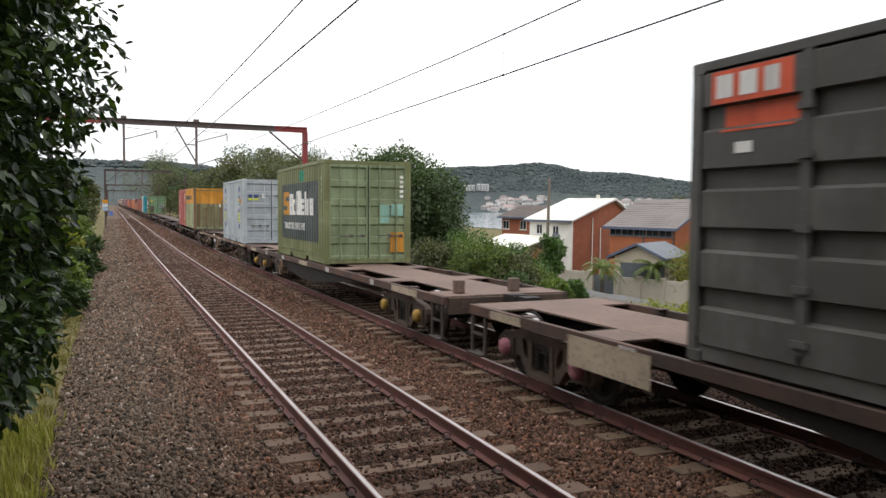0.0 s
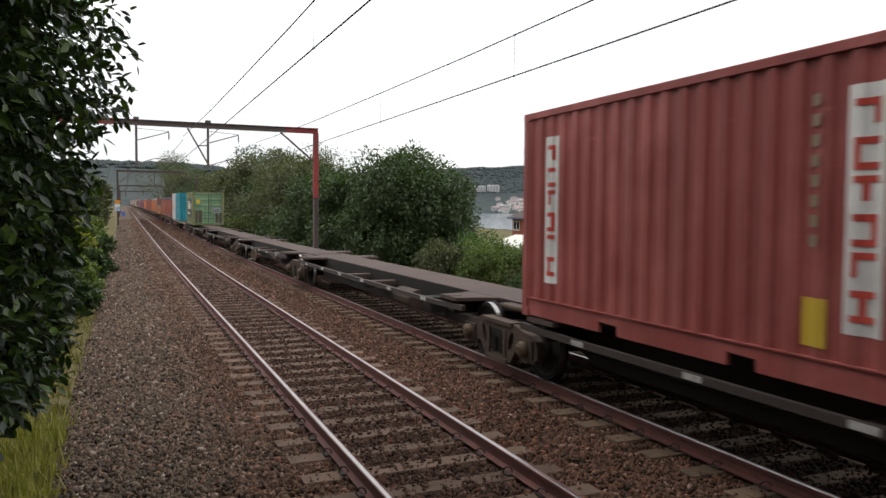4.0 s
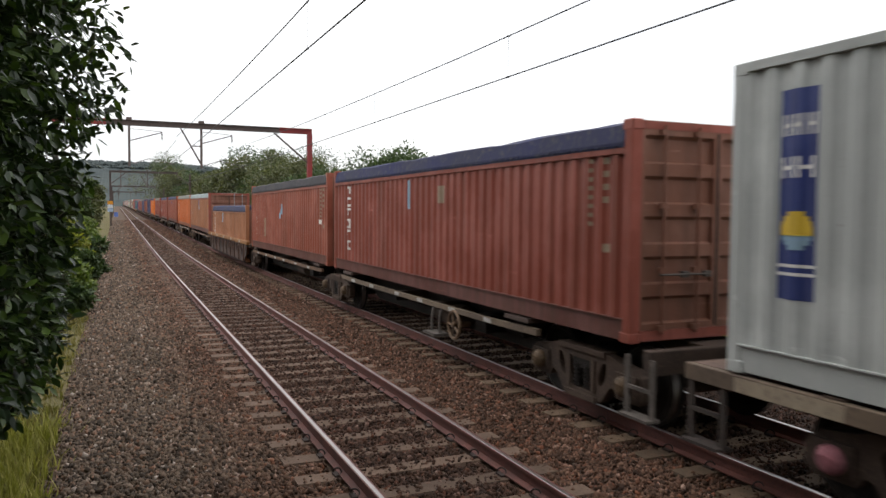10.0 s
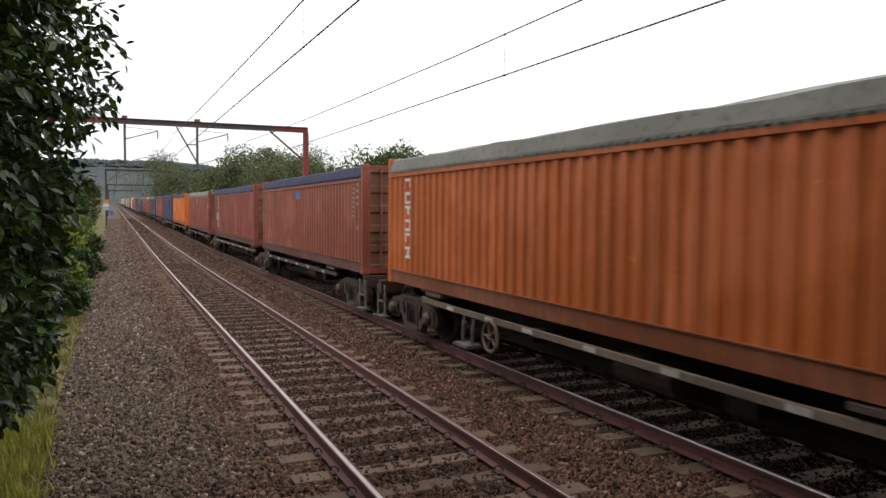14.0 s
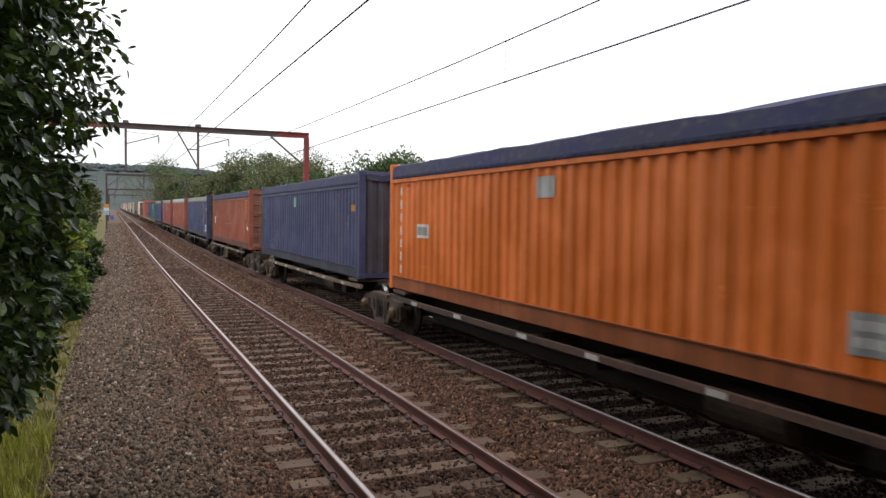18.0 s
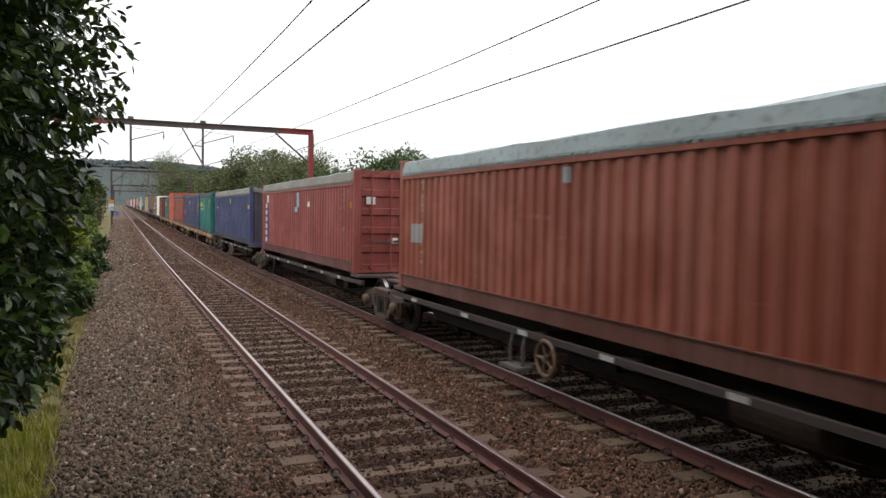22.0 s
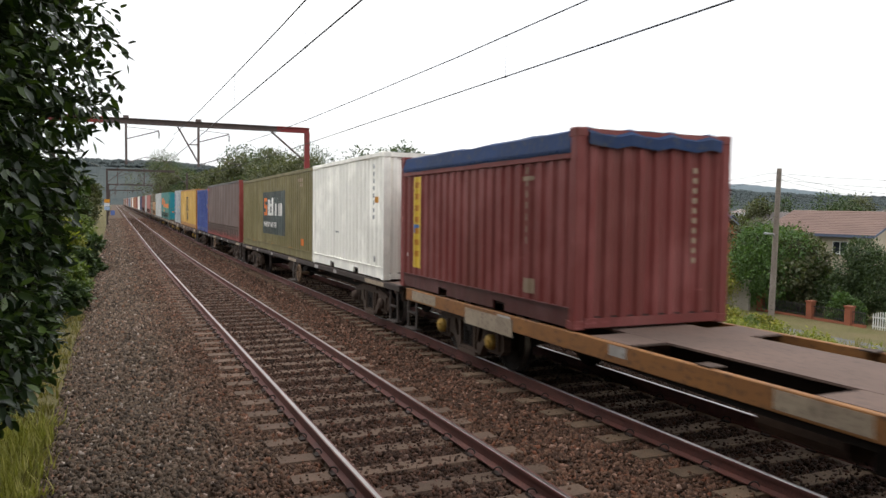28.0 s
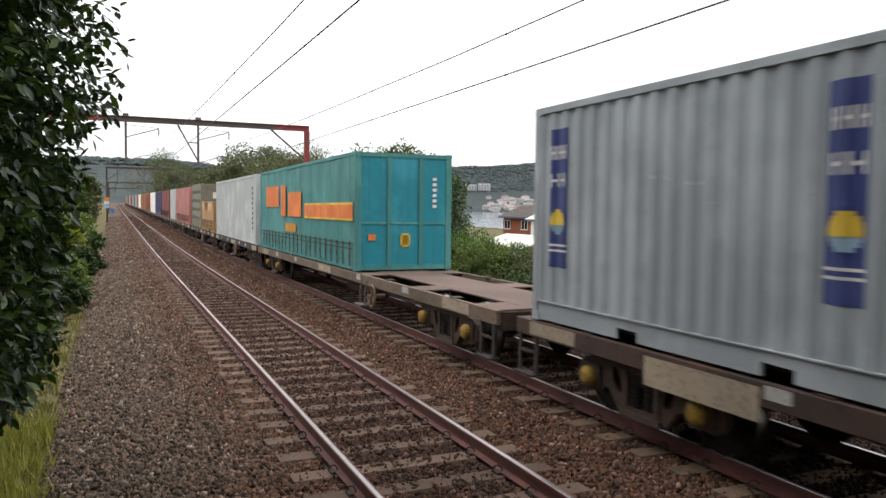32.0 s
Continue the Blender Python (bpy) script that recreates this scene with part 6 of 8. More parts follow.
def skeletal_unit(s0, s1, near_bogie, far_bogie, cap, label, seed, edge=None):
    """One unit of an articulated skeletal wagon: a spine with arms, thin outer rails, bogies at the joints."""
    n = s1 - s0
    w = tagged(empty("skeletal_wagon"), label, "freight wagon", "wagons of the freight train")
    top = 0.97
    bm = bmesh.new()
    prism(bm, [(-0.35, top), (-0.35, top - 0.14), (0.7, top - 0.16), (1.9, top - 0.63), (n - 1.9, top - 0.63), (n - 0.7, top - 0.16), (n + 0.35, top - 0.14), (n + 0.35, top)], -0.52, 0.52)
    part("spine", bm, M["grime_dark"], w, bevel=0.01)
    for y in (n * 0.5 - 1.1, n * 0.5 + 0.9):
        for s in (-1, 1):
            bm = bmesh.new()
            box(bm, min(s * 0.42, s * 1.13), max(s * 0.42, s * 1.13), y - 0.13, y + 0.13, top - 0.26, top - 0.14)
            part("bracket", bm, M["grime"], w, bevel=0.01)
    bm = bmesh.new()
    box(bm, -0.52, 0.52, 0.2, n - 0.2, top, top + 0.012)
    part("spine_plate", bm, M["deck_dark"], w)
    for y in (1.55, n - 1.55):
        for s in (-1, 1):
            bm = bmesh.new()
            hw = 0.42
            o = [(s * 0.42, y - hw * 1.5), (s * 0.8, y - hw), (s * 1.22, y - hw * 0.8), (s * 1.22, y + hw * 0.8), (s * 0.8, y + hw), (s * 0.42, y + hw * 1.5)]
            lo, hi = [bm.verts.new((x, q, top - 0.05)) for x, q in o], [bm.verts.new((x, q, top + 0.008)) for x, q in o]
            for i in range(6):
                bm.faces.new((lo[i], lo[(i + 1) % 6], hi[(i + 1) % 6], hi[i]))
            bm.faces.new(lo[::-1])
            bm.faces.new(hi)
            arm = part("arm", bm, M["deck_dark"], w)
            bm = bmesh.new()
            prism(bm, [(y - 0.03, top - 0.05), (y - 0.03, top - 0.3), (y + 0.03, top - 0.3), (y + 0.03, top - 0.05)], min(s * 0.42, s * 1.12), max(s * 0.42, s * 1.12))
            part("gusset", bm, M["grime_dark"], arm)
            bm = bmesh.new()
            box(bm, s * 1.1 - 0.1, s * 1.1 + 0.1, y - 0.11, y + 0.11, top + 0.008, top + 0.018)
            part("twistlock", bm, M["grime"], arm)
    for s in (-1, 1):
        bm = bmesh.new()
        prism(bm, [(1.0, top - 0.1), (1.0, top - 0.19), (2.4, top - 0.21), (n - 2.4, top - 0.21), (n - 1.0, top - 0.19), (n - 1.0, top - 0.1), (n - 2.4, top - 0.13), (2.4, top - 0.13)], min(s * 1.14, s * 1.21), max(s * 1.14, s * 1.21))
        rail = part("outer_rail", bm, edge or M["sill_dark"], w)
        if s < 0:
            rng = random.Random(seed)
            for k in range(6):
                y = 1.6 + (n - 3.2) * (k + 0.5) / 6 + rng.uniform(-0.2, 0.2)
                bm = bmesh.new()
                box(bm, -1.216, -1.2105, y, y + 0.26, top - 0.2, top - 0.135)
                part("marking_plate", bm, M["white_mark"], rail)
    for y, own in ((0, near_bogie), (n, far_bogie)):
        if own == "joint":
            bogie(w, y, cap, s0 + y)
            bm = bmesh.new()
            box(bm, -0.75, 0.75, y - 0.55, y + 0.55, 0.88, 0.955)
            part("articulation_casting", bm, M["grime"], w, bevel=0.02)
        elif own == "end":
            e = 1 if y == 0 else -1
            bogie(w, y + e * 0.15, cap, s0 + y + e * 0.15)
            bm = bmesh.new()
            box(bm, -1.22, 1.22, y - e * 1.3 - 0.06, y - e * 1.3 + 0.06, 0.7, 0.97)
            box(bm, -0.35, 0.35, min(y, y - e * 1.3), max(y, y - e * 1.3), 0.72, 0.96)
            part("headstock", bm, M["grime"], w, bevel=0.01)
            piece("coupler", shared("coupler", coupler_shape), M["grime_dark"], w, m=pose(0, y - e * 1.55, 0, 0, 0, 0 if e > 0 else 180))
            piece("end_step", shared("end_step", step_shape), M["steel_old"], w, m=pose(-1.2, y - e * 1.2 - 0.19, 0.82))
    if seed in (6, 8, 10, 13, 19, 21, 23):
        y = {6: 7.46, 8: 8.26, 10: 3.66, 13: 7.84, 19: 6.04, 21: 8.15, 23: 6.76}.get(seed, n * 0.5 + 0.4)
        piece("handwheel", shared("handwheel", handwheel_shape), M["wheel_tan"], w, "tan spoked handbrake wheel", pose(-1.22, y, 0.56))
        bm = bmesh.new()
        for q in (y + 0.6, y + 0.95):
            tube(bm, [(-1.17, q, 0.84), (-1.22, q, 0.6), (-1.22, q, 0.34)], 0.025, 6)
        box(bm, -1.36, -1.08, y + 0.52, y + 1.03, 0.29, 0.335)
        part("brake_step", bm, M["steel_old"], w, "pale worn step below the brake wheel")
    bm = bmesh.new()
    cyl(bm, (-0.75, 4.2, 0.6), (-0.75, 5.2, 0.6), 0.2, None, 14)
    part("air_reservoir", bm, M["grime"], w)
    bm = bmesh.new()
    box(bm, -0.95, -0.5, 3.0, 3.4, 0.5, 0.78)
    tube(bm, [(-0.6, 1.2, 0.55), (-0.6, n - 1.2, 0.55)], 0.025, 5)
    box(bm, -1.1, -0.45, 6.8, 7.1, 0.62, 0.76)
    part("brake_gear", bm, M["grime_dark"], w)
    return w


def well_wagon(s0, s1, cap, label):
    """A well wagon: deep side sills with round holes and ribs, the load sitting low between the bogies."""
    n = s1 - s0
    w = tagged(empty("well_wagon"), label, "freight wagon", "wagons of the freight train")
    for s in (-1, 1):
        bm = bmesh.new()
        x0, x1 = min(s * 1.27, s * 1.3), max(s * 1.27, s * 1.3)
        cells = 9
        step = (n - 1.2) / cells
        for c in range(cells):
            ya, yb = 0.6 + c * step, 0.6 + (c + 1) * step
            ym, r, zc, k = (ya + yb) / 2, 0.2, 0.78, 16
            outer = [(ya, 0.26), (ym, 0.26), (yb, 0.26), (yb, 0.6), (yb, 1.02), (ym, 1.02), (ya, 1.02), (ya, 0.6)]
            for xx in (x0, x1):
                ring = [bm.verts.new((xx, ym + r * math.cos(2 * math.pi * i / k + math.pi * 1.25), zc + r * 0.9 * math.sin(2 * math.pi * i / k + math.pi * 1.25))) for i in range(k)]
                o = [bm.verts.new((xx, *q)) for q in outer]
                for i in range(8):
                    bm.faces.new((o[i], o[(i + 1) % 8], ring[(2 * i + 2) % k], ring[(2 * i + 1) % k]))
                    bm.faces.new((o[i], ring[(2 * i + 1) % k], ring[2 * i % k]))
        for ya, yb in ((0, 0.6), (n - 0.6, n)):
            prism(bm, [(ya, 0.58 if ya == 0 else 0.26), (yb, 0.26 if ya == 0 else 0.58), (yb, 1.02), (ya, 1.02)], x0, x1)
        bmesh.ops.remove_doubles(bm, verts=list(bm.verts), dist=0.001)
        part("side_sill", bm, M["sill_brown"], w, "dark brown deep sill with round holes")
        for c in range(cells + 1):
            bm = bmesh.new()
            y = 0.6 + c * step
            box(bm, min(s * 1.301, s * 1.345), max(s * 1.301, s * 1.345), y - 0.035, y + 0.035, 0.28, 1.02)
            part("rib", bm, M["sill_brown"], w)
        bm = bmesh.new()
        box(bm, min(s * 1.22, s * 1.36), max(s * 1.22, s * 1.36), -0.5, n + 0.5, 1.022, 1.17)
        rail = part("top_rail", bm, M["sill_tan"] if s > 0 else M["sill_orange"], w, "ochre top rail with white plates", bevel=0.01)
        if s < 0:
            for k in range(5):
                y = n * (k + 0.5) / 5
                bm = bmesh.new()
                box(bm, -1.366, -1.361, y, y + 0.3, 1.05, 1.15)
                part("marking_plate", bm, M["white_mark"], rail)
    bm = bmesh.new()
    box(bm, -1.2, 1.2, 0.6, n - 0.6, 0.17, 0.23)
    part("well_floor", bm, M["grime_dark"], w)
    for y, e in ((0.0, 1), (n, -1)):
        bm = bmesh.new()
        box(bm, -1.22, 1.22, min(y - e * 0.5, y + e * 0.55), max(y - e * 0.5, y + e * 0.55), 0.9, 1.02)
        part("end_platform", bm, M["grime"], w)
        bogie(w, y - e * 0.3, cap, s0 + y - e * 0.3)
    return w


# ---------------------------------------------------------------- the train: containers
def wave(y0, y1, pitch=0.28, deep=0.048):
    """Points of a corrugated sheet between y0 and y1: (y, depth)."""
    pts = []
    k = math.floor(y0 / pitch)
    raw = []
    while k * pitch < y1 + pitch:
        b = k * pitch
        raw += [(b, 0.0), (b + pitch * 0.3, 0.0), (b + pitch * 0.5, deep), (b + pitch * 0.8, deep)]
        k += 1
    def val(y):
        for (a, da), (b, db) in zip(raw, raw[1:]):
            if a <= y <= b:
                return da + (db - da) * (y - a) / (b - a)
        return 0.0
    pts = [(y0, val(y0))] + [q for q in raw if y0 < q[0] < y1] + [(y1, val(y1))]
    return pts


def sheet(bm, x, y0, y1, z0, z1, proud=0.0, pitch=0.28, deep=0.048):
    """Corrugated sheet facing -x; proud lifts paint above the steel."""
    pts = wave(y0, y1, pitch, deep)
    lo = [bm.verts.new((x + d - proud, y, z0)) for y, d in pts]
    hi = [bm.verts.new((x + d - proud, y, z1)) for y, d in pts]
    for i in range(len(pts) - 1):
        bm.faces.new((lo[i], hi[i], hi[i + 1], lo[i + 1]))


def end_sheet(bm, y, x0, x1, z0, z1, deep=0.04):
    pts = wave(x0, x1, 0.25, deep)
    lo = [bm.verts.new((a, y + d, z0)) for a, d in pts]
    hi = [bm.verts.new((a, y + d, z1)) for a, d in pts]
    for i in range(len(pts) - 1):
        bm.faces.new((lo[i], lo[i + 1], hi[i + 1], hi[i]))


def door_shape(bm, h):
    """One door leaf 1.1 m wide facing -y, with horizontal ribs pressed into it."""
    z, rows = 0.0, 5
    step = h / rows
    ys = [(0.0, 0.0)]
    for k in range(rows):
        b = k * step
        ys += [(b + step * 0.14, 0.0), (b + step * 0.2, 0.042), (b + step * 0.76, 0.042), (b + step * 0.84, 0.0)]
    ys.append((h, 0.0))
    lo = [bm.verts.new((0.05, d, zz)) for zz, d in ys]
    hi = [bm.verts.new((1.04, d, zz)) for zz, d in ys]
    for i in range(len(ys) - 1):
        bm.faces.new((lo[i], hi[i], hi[i + 1], lo[i + 1]))
    box(bm, 0.0, 0.06, -0.012, 0.05, 0, h)
    box(bm, 1.03, 1.09, -0.012, 0.05, 0, h)
    box(bm, 0.06, 1.03, -0.012, 0.05, 0, 0.07)
    box(bm, 0.06, 1.03, -0.012, 0.05, h - 0.07, h)


def bar_shape(bm, h):
    tube(bm, [(0, -0.05, -0.04), (0, -0.05, h + 0.04)], 0.019, 6)
    for z in (0.02, h * 0.3, h * 0.62, h - 0.04):
        box(bm, -0.05, 0.05, -0.06, -0.01, z - 0.03, z + 0.03)


def handle_shape(bm):
    tube(bm, [(0, -0.07, 0), (0.36, -0.075, 0.0)], 0.014, 5)
    box(bm, 0.3, 0.4, -0.08, -0.03, -0.035, 0.035)


MARKS = {"white": (0.62, 0.6, 0.57), "navy": (0.03, 0.045, 0.16), "blue": (0.05, 0.12, 0.32), "yellow": (0.6, 0.4, 0.04), "orange": (0.62, 0.16, 0.03), "red": (0.45, 0.05, 0.035), "vermilion": (0.6, 0.085, 0.03), "black": (0.022, 0.022, 0.025), "slate": (0.045, 0.058, 0.055), "pale_blue": (0.22, 0.33, 0.42), "mint": (0.2, 0.36, 0.3), "lime": (0.42, 0.46, 0.05), "grey": (0.3, 0.3, 0.29), "tan": (0.26, 0.19, 0.13), "soot": (0.08, 0.06, 0.042), "door_green": (0.1, 0.22, 0.13), "dull_green": (0.02, 0.2, 0.12), "pale_green": (0.2, 0.25, 0.155), "ochre": (0.48, 0.21, 0.018), "faint_grey": (0.25, 0.26, 0.26), "stain": (0.13, 0.095, 0.045), "deep_teal": (0.008, 0.15, 0.19)}
MARK_M = {k: paint("sign_paint_" + k, v, 1.1 if k == "ochre" else 0.4, dirt=0.55 if k == "ochre" else 0.3) for k, v in MARKS.items()}


def words(text, size, material, parent, m, squeeze=1.0):
    """Painted lettering as thin geometry."""
    cu = bpy.data.curves.new("lettering", "FONT")
    cu.body, cu.size, cu.extrude, cu.resolution_u = text, size, 0.002, 2
    tmp = new("lettering_source", cu)
    me = bpy.data.meshes.new_from_object(tmp.evaluated_get(bpy.context.evaluated_depsgraph_get()))
    bpy.data.objects.remove(tmp)
    bpy.data.curves.remove(cu)
    for v in me.vertices:
        v.co.x *= squeeze
    me.materials.clear()
    me.materials.append(None)
    return piece("lettering", me, material, parent, m=m)


SIDE = pose(0, 0, 0, 90, 0, -90)  # writing that reads along -y on the side facing -x


SOOTY = {}   # the sooty ends that some open-top containers show


def container(length, height, colour, label, side="wave", top="steel", near="plain", marks=(), end_marks=(), letters=(), end_colour=None, tarp=None, rail=None, head=None, low=None, pockets=True, category="container"):
    """A freight container with its near lower edge at the origin, running along +y, facing the camera with -x.
    marks: (y0, y1, z0, z1, paint) on the side; end_marks: (x0, x1, z0, z1, paint) on the near end."""
    c = tagged(empty("shipping_container"), label, category, "containers on the freight train")
    w, n, h = 1.219, length, height
    key = "%.2f_%.2f_%s_%s" % (n, h, side, top)
    frame_m = rail or colour
    side_top = h if top == "steel" else h * 0.885
    # frame
    for s in (-1, 1):
        for y in (0.0, n - 0.13):
            piece("corner_post", shared("post%.2f" % h, lambda bm: box(bm, -0.075, 0.075, 0, 0.13, 0.1, h - 0.1), 0.008), frame_m, c, m=pose(s * (w - 0.075), y, 0))
        def rail_low(bm):
            cuts = [n / 2 - 1.03 - 0.18, n / 2 - 1.03 + 0.18, n / 2 + 1.03 - 0.18, n / 2 + 1.03 + 0.18] if pockets and n < 7 else []
            low = [(0.132, 0.02)]
            for a, b in zip(cuts[::2], cuts[1::2]):
                low += [(a, 0.02), (a, 0.135), (b, 0.145), (b, 0.02)]
            prism(bm, low + [(n - 0.132, 0.02), (n - 0.132, 0.25), (0.132, 0.25)], -0.012, 0.03)
            box(bm, -0.034, 0.03, 0.132, n - 0.132, 0.2505, 0.266)
        piece("bottom_rail", shared("low" + key, rail_low), low or (frame_m if top == "steel" else rail_paint(frame_m)), c, m=pose(-w + 0.034, 0, 0) if s < 0 else pose(w - 0.034, n, 0, 0, 0, 180))
        piece("top_rail", shared("high" + key, lambda bm: box(bm, -0.03, 0.03, 0.132, n - 0.132, side_top - 0.09, side_top - (0.0 if top == "steel" else 0.01)), 0.006), head or frame_m, c, m=pose(s * (w - 0.03), 0, 0))
    cast = shared("corner_casting", lambda bm: box(bm, -0.082, 0.082, -0.006, 0.172, -0.002, 0.118), 0.012)
    for s in (-1, 1):
        for y in (0.0, n - 0.166):
            for z in (0.0, h - 0.116):
                if s < 0 or (y == 0.0):
                    piece("corner_casting", cast, frame_m, c, m=pose(s * (w - 0.08), y, z))
    piece("floor", shared("floor%.2f" % n, lambda bm: box(bm, -1.15, 1.15, 0.05, n - 0.05, 0.1, 0.155)), M["grime_dark"], c)
    # sides; bands: the raised strips of a pressed steel door, by height
    z0, z1 = 0.264 if side != "curtain" else 0.16, side_top - 0.09
    ply = 0.028 if top == "steel" else 0.032   # depth of the corrugation
    bands = [(h - b * h / 2.84, h - a * h / 2.84) for a, b in ((2.33, 2.66), (1.79, 2.11), (1.22, 1.545), (0.66, 1.0), (0.12, 0.42))]
    if side == "wave":
        me = shared("side" + key, lambda bm: sheet(bm, 0, 0.13, n - 0.13, z0, z1, deep=ply))
        piece("side_panel", me, colour, c, m=pose(-w + 0.012, 0, 0))
        piece("side_panel", me, colour, c, m=pose(w - 0.052, 0, 0))
    elif side in ("ribs", "grooves"):
        cols = max(2, round(n / 1.22))
        step = (n - 0.26) / cols
        for k in range(cols):
            def leaf(bm):
                if side == "grooves":
                    prof = [(0.012, z0)]
                    for i in range(8):
                        z = z0 + 0.18 + 0.27 * i
                        prof += [(0.012, z), (0.04, z + 0.006), (0.012, z + 0.035)]
                    prof.append((0.012, z1))
                else:
                    prof = [(0.06, z0)]
                for za, zb in bands if side == "ribs" else ():
                    prof += [(0.06, za - 0.02), (0.0, za), (0.0, zb), (0.06, zb + 0.03)]
                prof += [(0.06, z1)] if side == "ribs" else []
                a = [bm.verts.new((x, 0.03, z)) for x, z in prof]
                b = [bm.verts.new((x, step - 0.03, z)) for x, z in prof]
                for i in range(len(prof) - 1):
                    bm.faces.new((a[i], a[i + 1], b[i + 1], b[i]))
            piece("side_door", shared("leaf" + key, leaf), colour, c, m=pose(-w - 0.002, 0.13 + k * step, 0))
            bm = bmesh.new()
            box(bm, -w - 0.006, -w + 0.03, 0.13 + k * step - 0.05, 0.13 + k * step + 0.05, z0, z1)
            for z in (0.35, 0.8, 1.3, 1.9, 2.3):
                box(bm, -w - 0.03, -w - 0.004, 0.13 + k * step - 0.08, 0.13 + k * step + 0.08, z - 0.03, z + 0.03)
            part("hinge_post", bm, frame_m, c)
        bm = bmesh.new()
        box(bm, w - 0.05, w - 0.02, 0.13, n - 0.13, z0, z1)
        part("side_panel", bm, colour, c)
    elif side == "curtain":
        def cloth(bm):
            k = int(n / 0.15)
            rows = [z0 + 0.02, z0 + 0.35, z0 + 0.9, z0 + 1.5, z1]
            grid = [[bm.verts.new((0.012 * math.sin(i * 0.9 + j * 0.6) + 0.01 * math.sin(i * 0.23 + j) + (0.014 * math.sin(i * 2.1) if j == 0 else 0), 0.1 + (n - 0.2) * i / k, z)) for i in range(k + 1)] for j, z in enumerate(rows)]
            for a, b in zip(grid, grid[1:]):
                for i in range(k):
                    bm.faces.new((a[i], b[i], b[i + 1], a[i + 1]))
        piece("curtain", shared("cloth" + key, cloth, 0, True), colour, c, m=pose(-w + 0.02, 0, 0))
        bm = bmesh.new()
        box(bm, w - 0.05, w - 0.02, 0.13, n - 0.13, z0, z1)
        part("side_panel", bm, colour, c)
        for k in range(int(n / 0.55)):
            bm = bmesh.new()
            y = 0.4 + k * 0.55
            if y > n - 0.3:
                break
            box(bm, -w - 0.022, -w - 0.008, y - 0.022, y + 0.022, 0.1, 0.68)
            box(bm, -w - 0.03, -w - 0.008, y - 0.03, y + 0.03, 0.3, 0.4)
            part("curtain_strap", bm, M["grime"], c)
        bm = bmesh.new()
        for z in (0.5, 0.62):
            box(bm, -w - 0.012, -w - 0.003, 0.2, n - 0.2, z, z + 0.02)
        part("strap_band", bm, M["grime"], c)
    # roof or cover
    if top == "steel":
        piece("roof", shared("roof%.2f_%.2f" % (n, h), lambda bm: box(bm, -1.18, 1.18, 0.05, n - 0.05, h - 0.05, h - 0.015)), colour, c)
    else:
        def cover(bm):
            k = int(n / 0.4)
            prof = [(-1.222, side_top - 0.02), (-1.226, side_top + 0.04), (-1.19, h - 0.05), (-1.08, h - 0.012), (0, h + 0.012), (1.08, h - 0.012), (1.19, h - 0.05), (1.226, side_top + 0.04), (1.222, side_top - 0.02)]
            rings = []
            for i in range(k + 1):
                y = 0.14 + (n - 0.28) * i / k
                ring = []
                for j, (x, z) in enumerate(prof):
                    wob = 0.02 * noise.noise(Vector((y * 1.1, j * 0.7, n))) + 0.012 * noise.noise(Vector((y * 3.5, j * 1.3, 2)))
                    ring.append(bm.verts.new((x * (1 + (0.006 * noise.noise(Vector((y * 2, j, 5))))), y, z + (wob if 1 < j < 7 else wob * 0.4))))
                rings.append(ring)
            for a, b in zip(rings, rings[1:]):
                for j in range(len(prof) - 1):
                    bm.faces.new((a[j], b[j], b[j + 1], a[j + 1]))
            bm.faces.new(rings[0])
            bm.faces.new(rings[-1][::-1])
        piece("tarpaulin", shared("cover" + key, cover), tarp, c, "dusty tarpaulin cover laced over the open top")

        def lace(bm):
            for k in range(int(n / 0.16)):
                y = 0.25 + k * 0.16
                if y < n - 0.3:
                    box(bm, -1.24, -1.227, y, y + 0.085, side_top + 0.002, side_top + 0.022)
        tagged(piece("lacing", shared("lace" + key, lace), tarp, c), "rope lacing along the tarpaulin edge", kind="stuff")
    # near end
    ec = end_colour or (SOOTY.get(colour.name, colour) if top != "steel" else colour)
    ez = h - 0.11 if top == "steel" else h - 0.1
    if near == "plain":
        piece("end_wall", shared("end%.2f" % h, lambda bm: end_sheet(bm, 0.02, -w + 0.15, w - 0.15, 0.13, ez)), ec, c)
        if top != "steel":
            bm = bmesh.new()
            k = 10
            rows = [[bm.verts.new((-1.06 + 2.12 * i / k, y + 0.012 * ((i * 5) % 3), z - 0.022 * ((i * 7) % 3))) for i in range(k + 1)] for y, z in ((-0.03, h - 0.2), (-0.035, h - 0.06), (0.03, h + 0.012), (0.2, h + 0.012))]
            for lo, hi in zip(rows, rows[1:]):
                for i in range(k):
                    bm.faces.new((lo[i], lo[i + 1], hi[i + 1], hi[i]))
            part("tarpaulin_flap", bm, tarp, c)
    elif near == "door":
        hh = ez - 0.14
        for x in (-1.09, 0.003):
            d = piece("door", shared("door%.2f" % h, lambda bm: door_shape(bm, hh)), ec, c, m=pose(x, 0.02, 0.14))
            for bx in (0.3, 0.78):
                b = piece("locking_bar", shared("bar%.2f" % h, lambda bm: bar_shape(bm, hh)), ec if top == "steel" or x < 0 else M["steel_grey"], d, m=pose(bx, 0, 0))
            if x > 0:
                piece("gasket", shared("gasket%.2f" % h, lambda bm: box(bm, -0.022, 0.012, -0.016, 0.03, 0.02, hh - 0.02)), M["grime_dark"], d)
            for bx in (0.3, 0.62):
                piece("door_handle", shared("door_handle", handle_shape), M["steel_old"], d, m=pose(bx - 0.05, 0, 0.62))
    elif near == "panels":
        bm = bmesh.new()
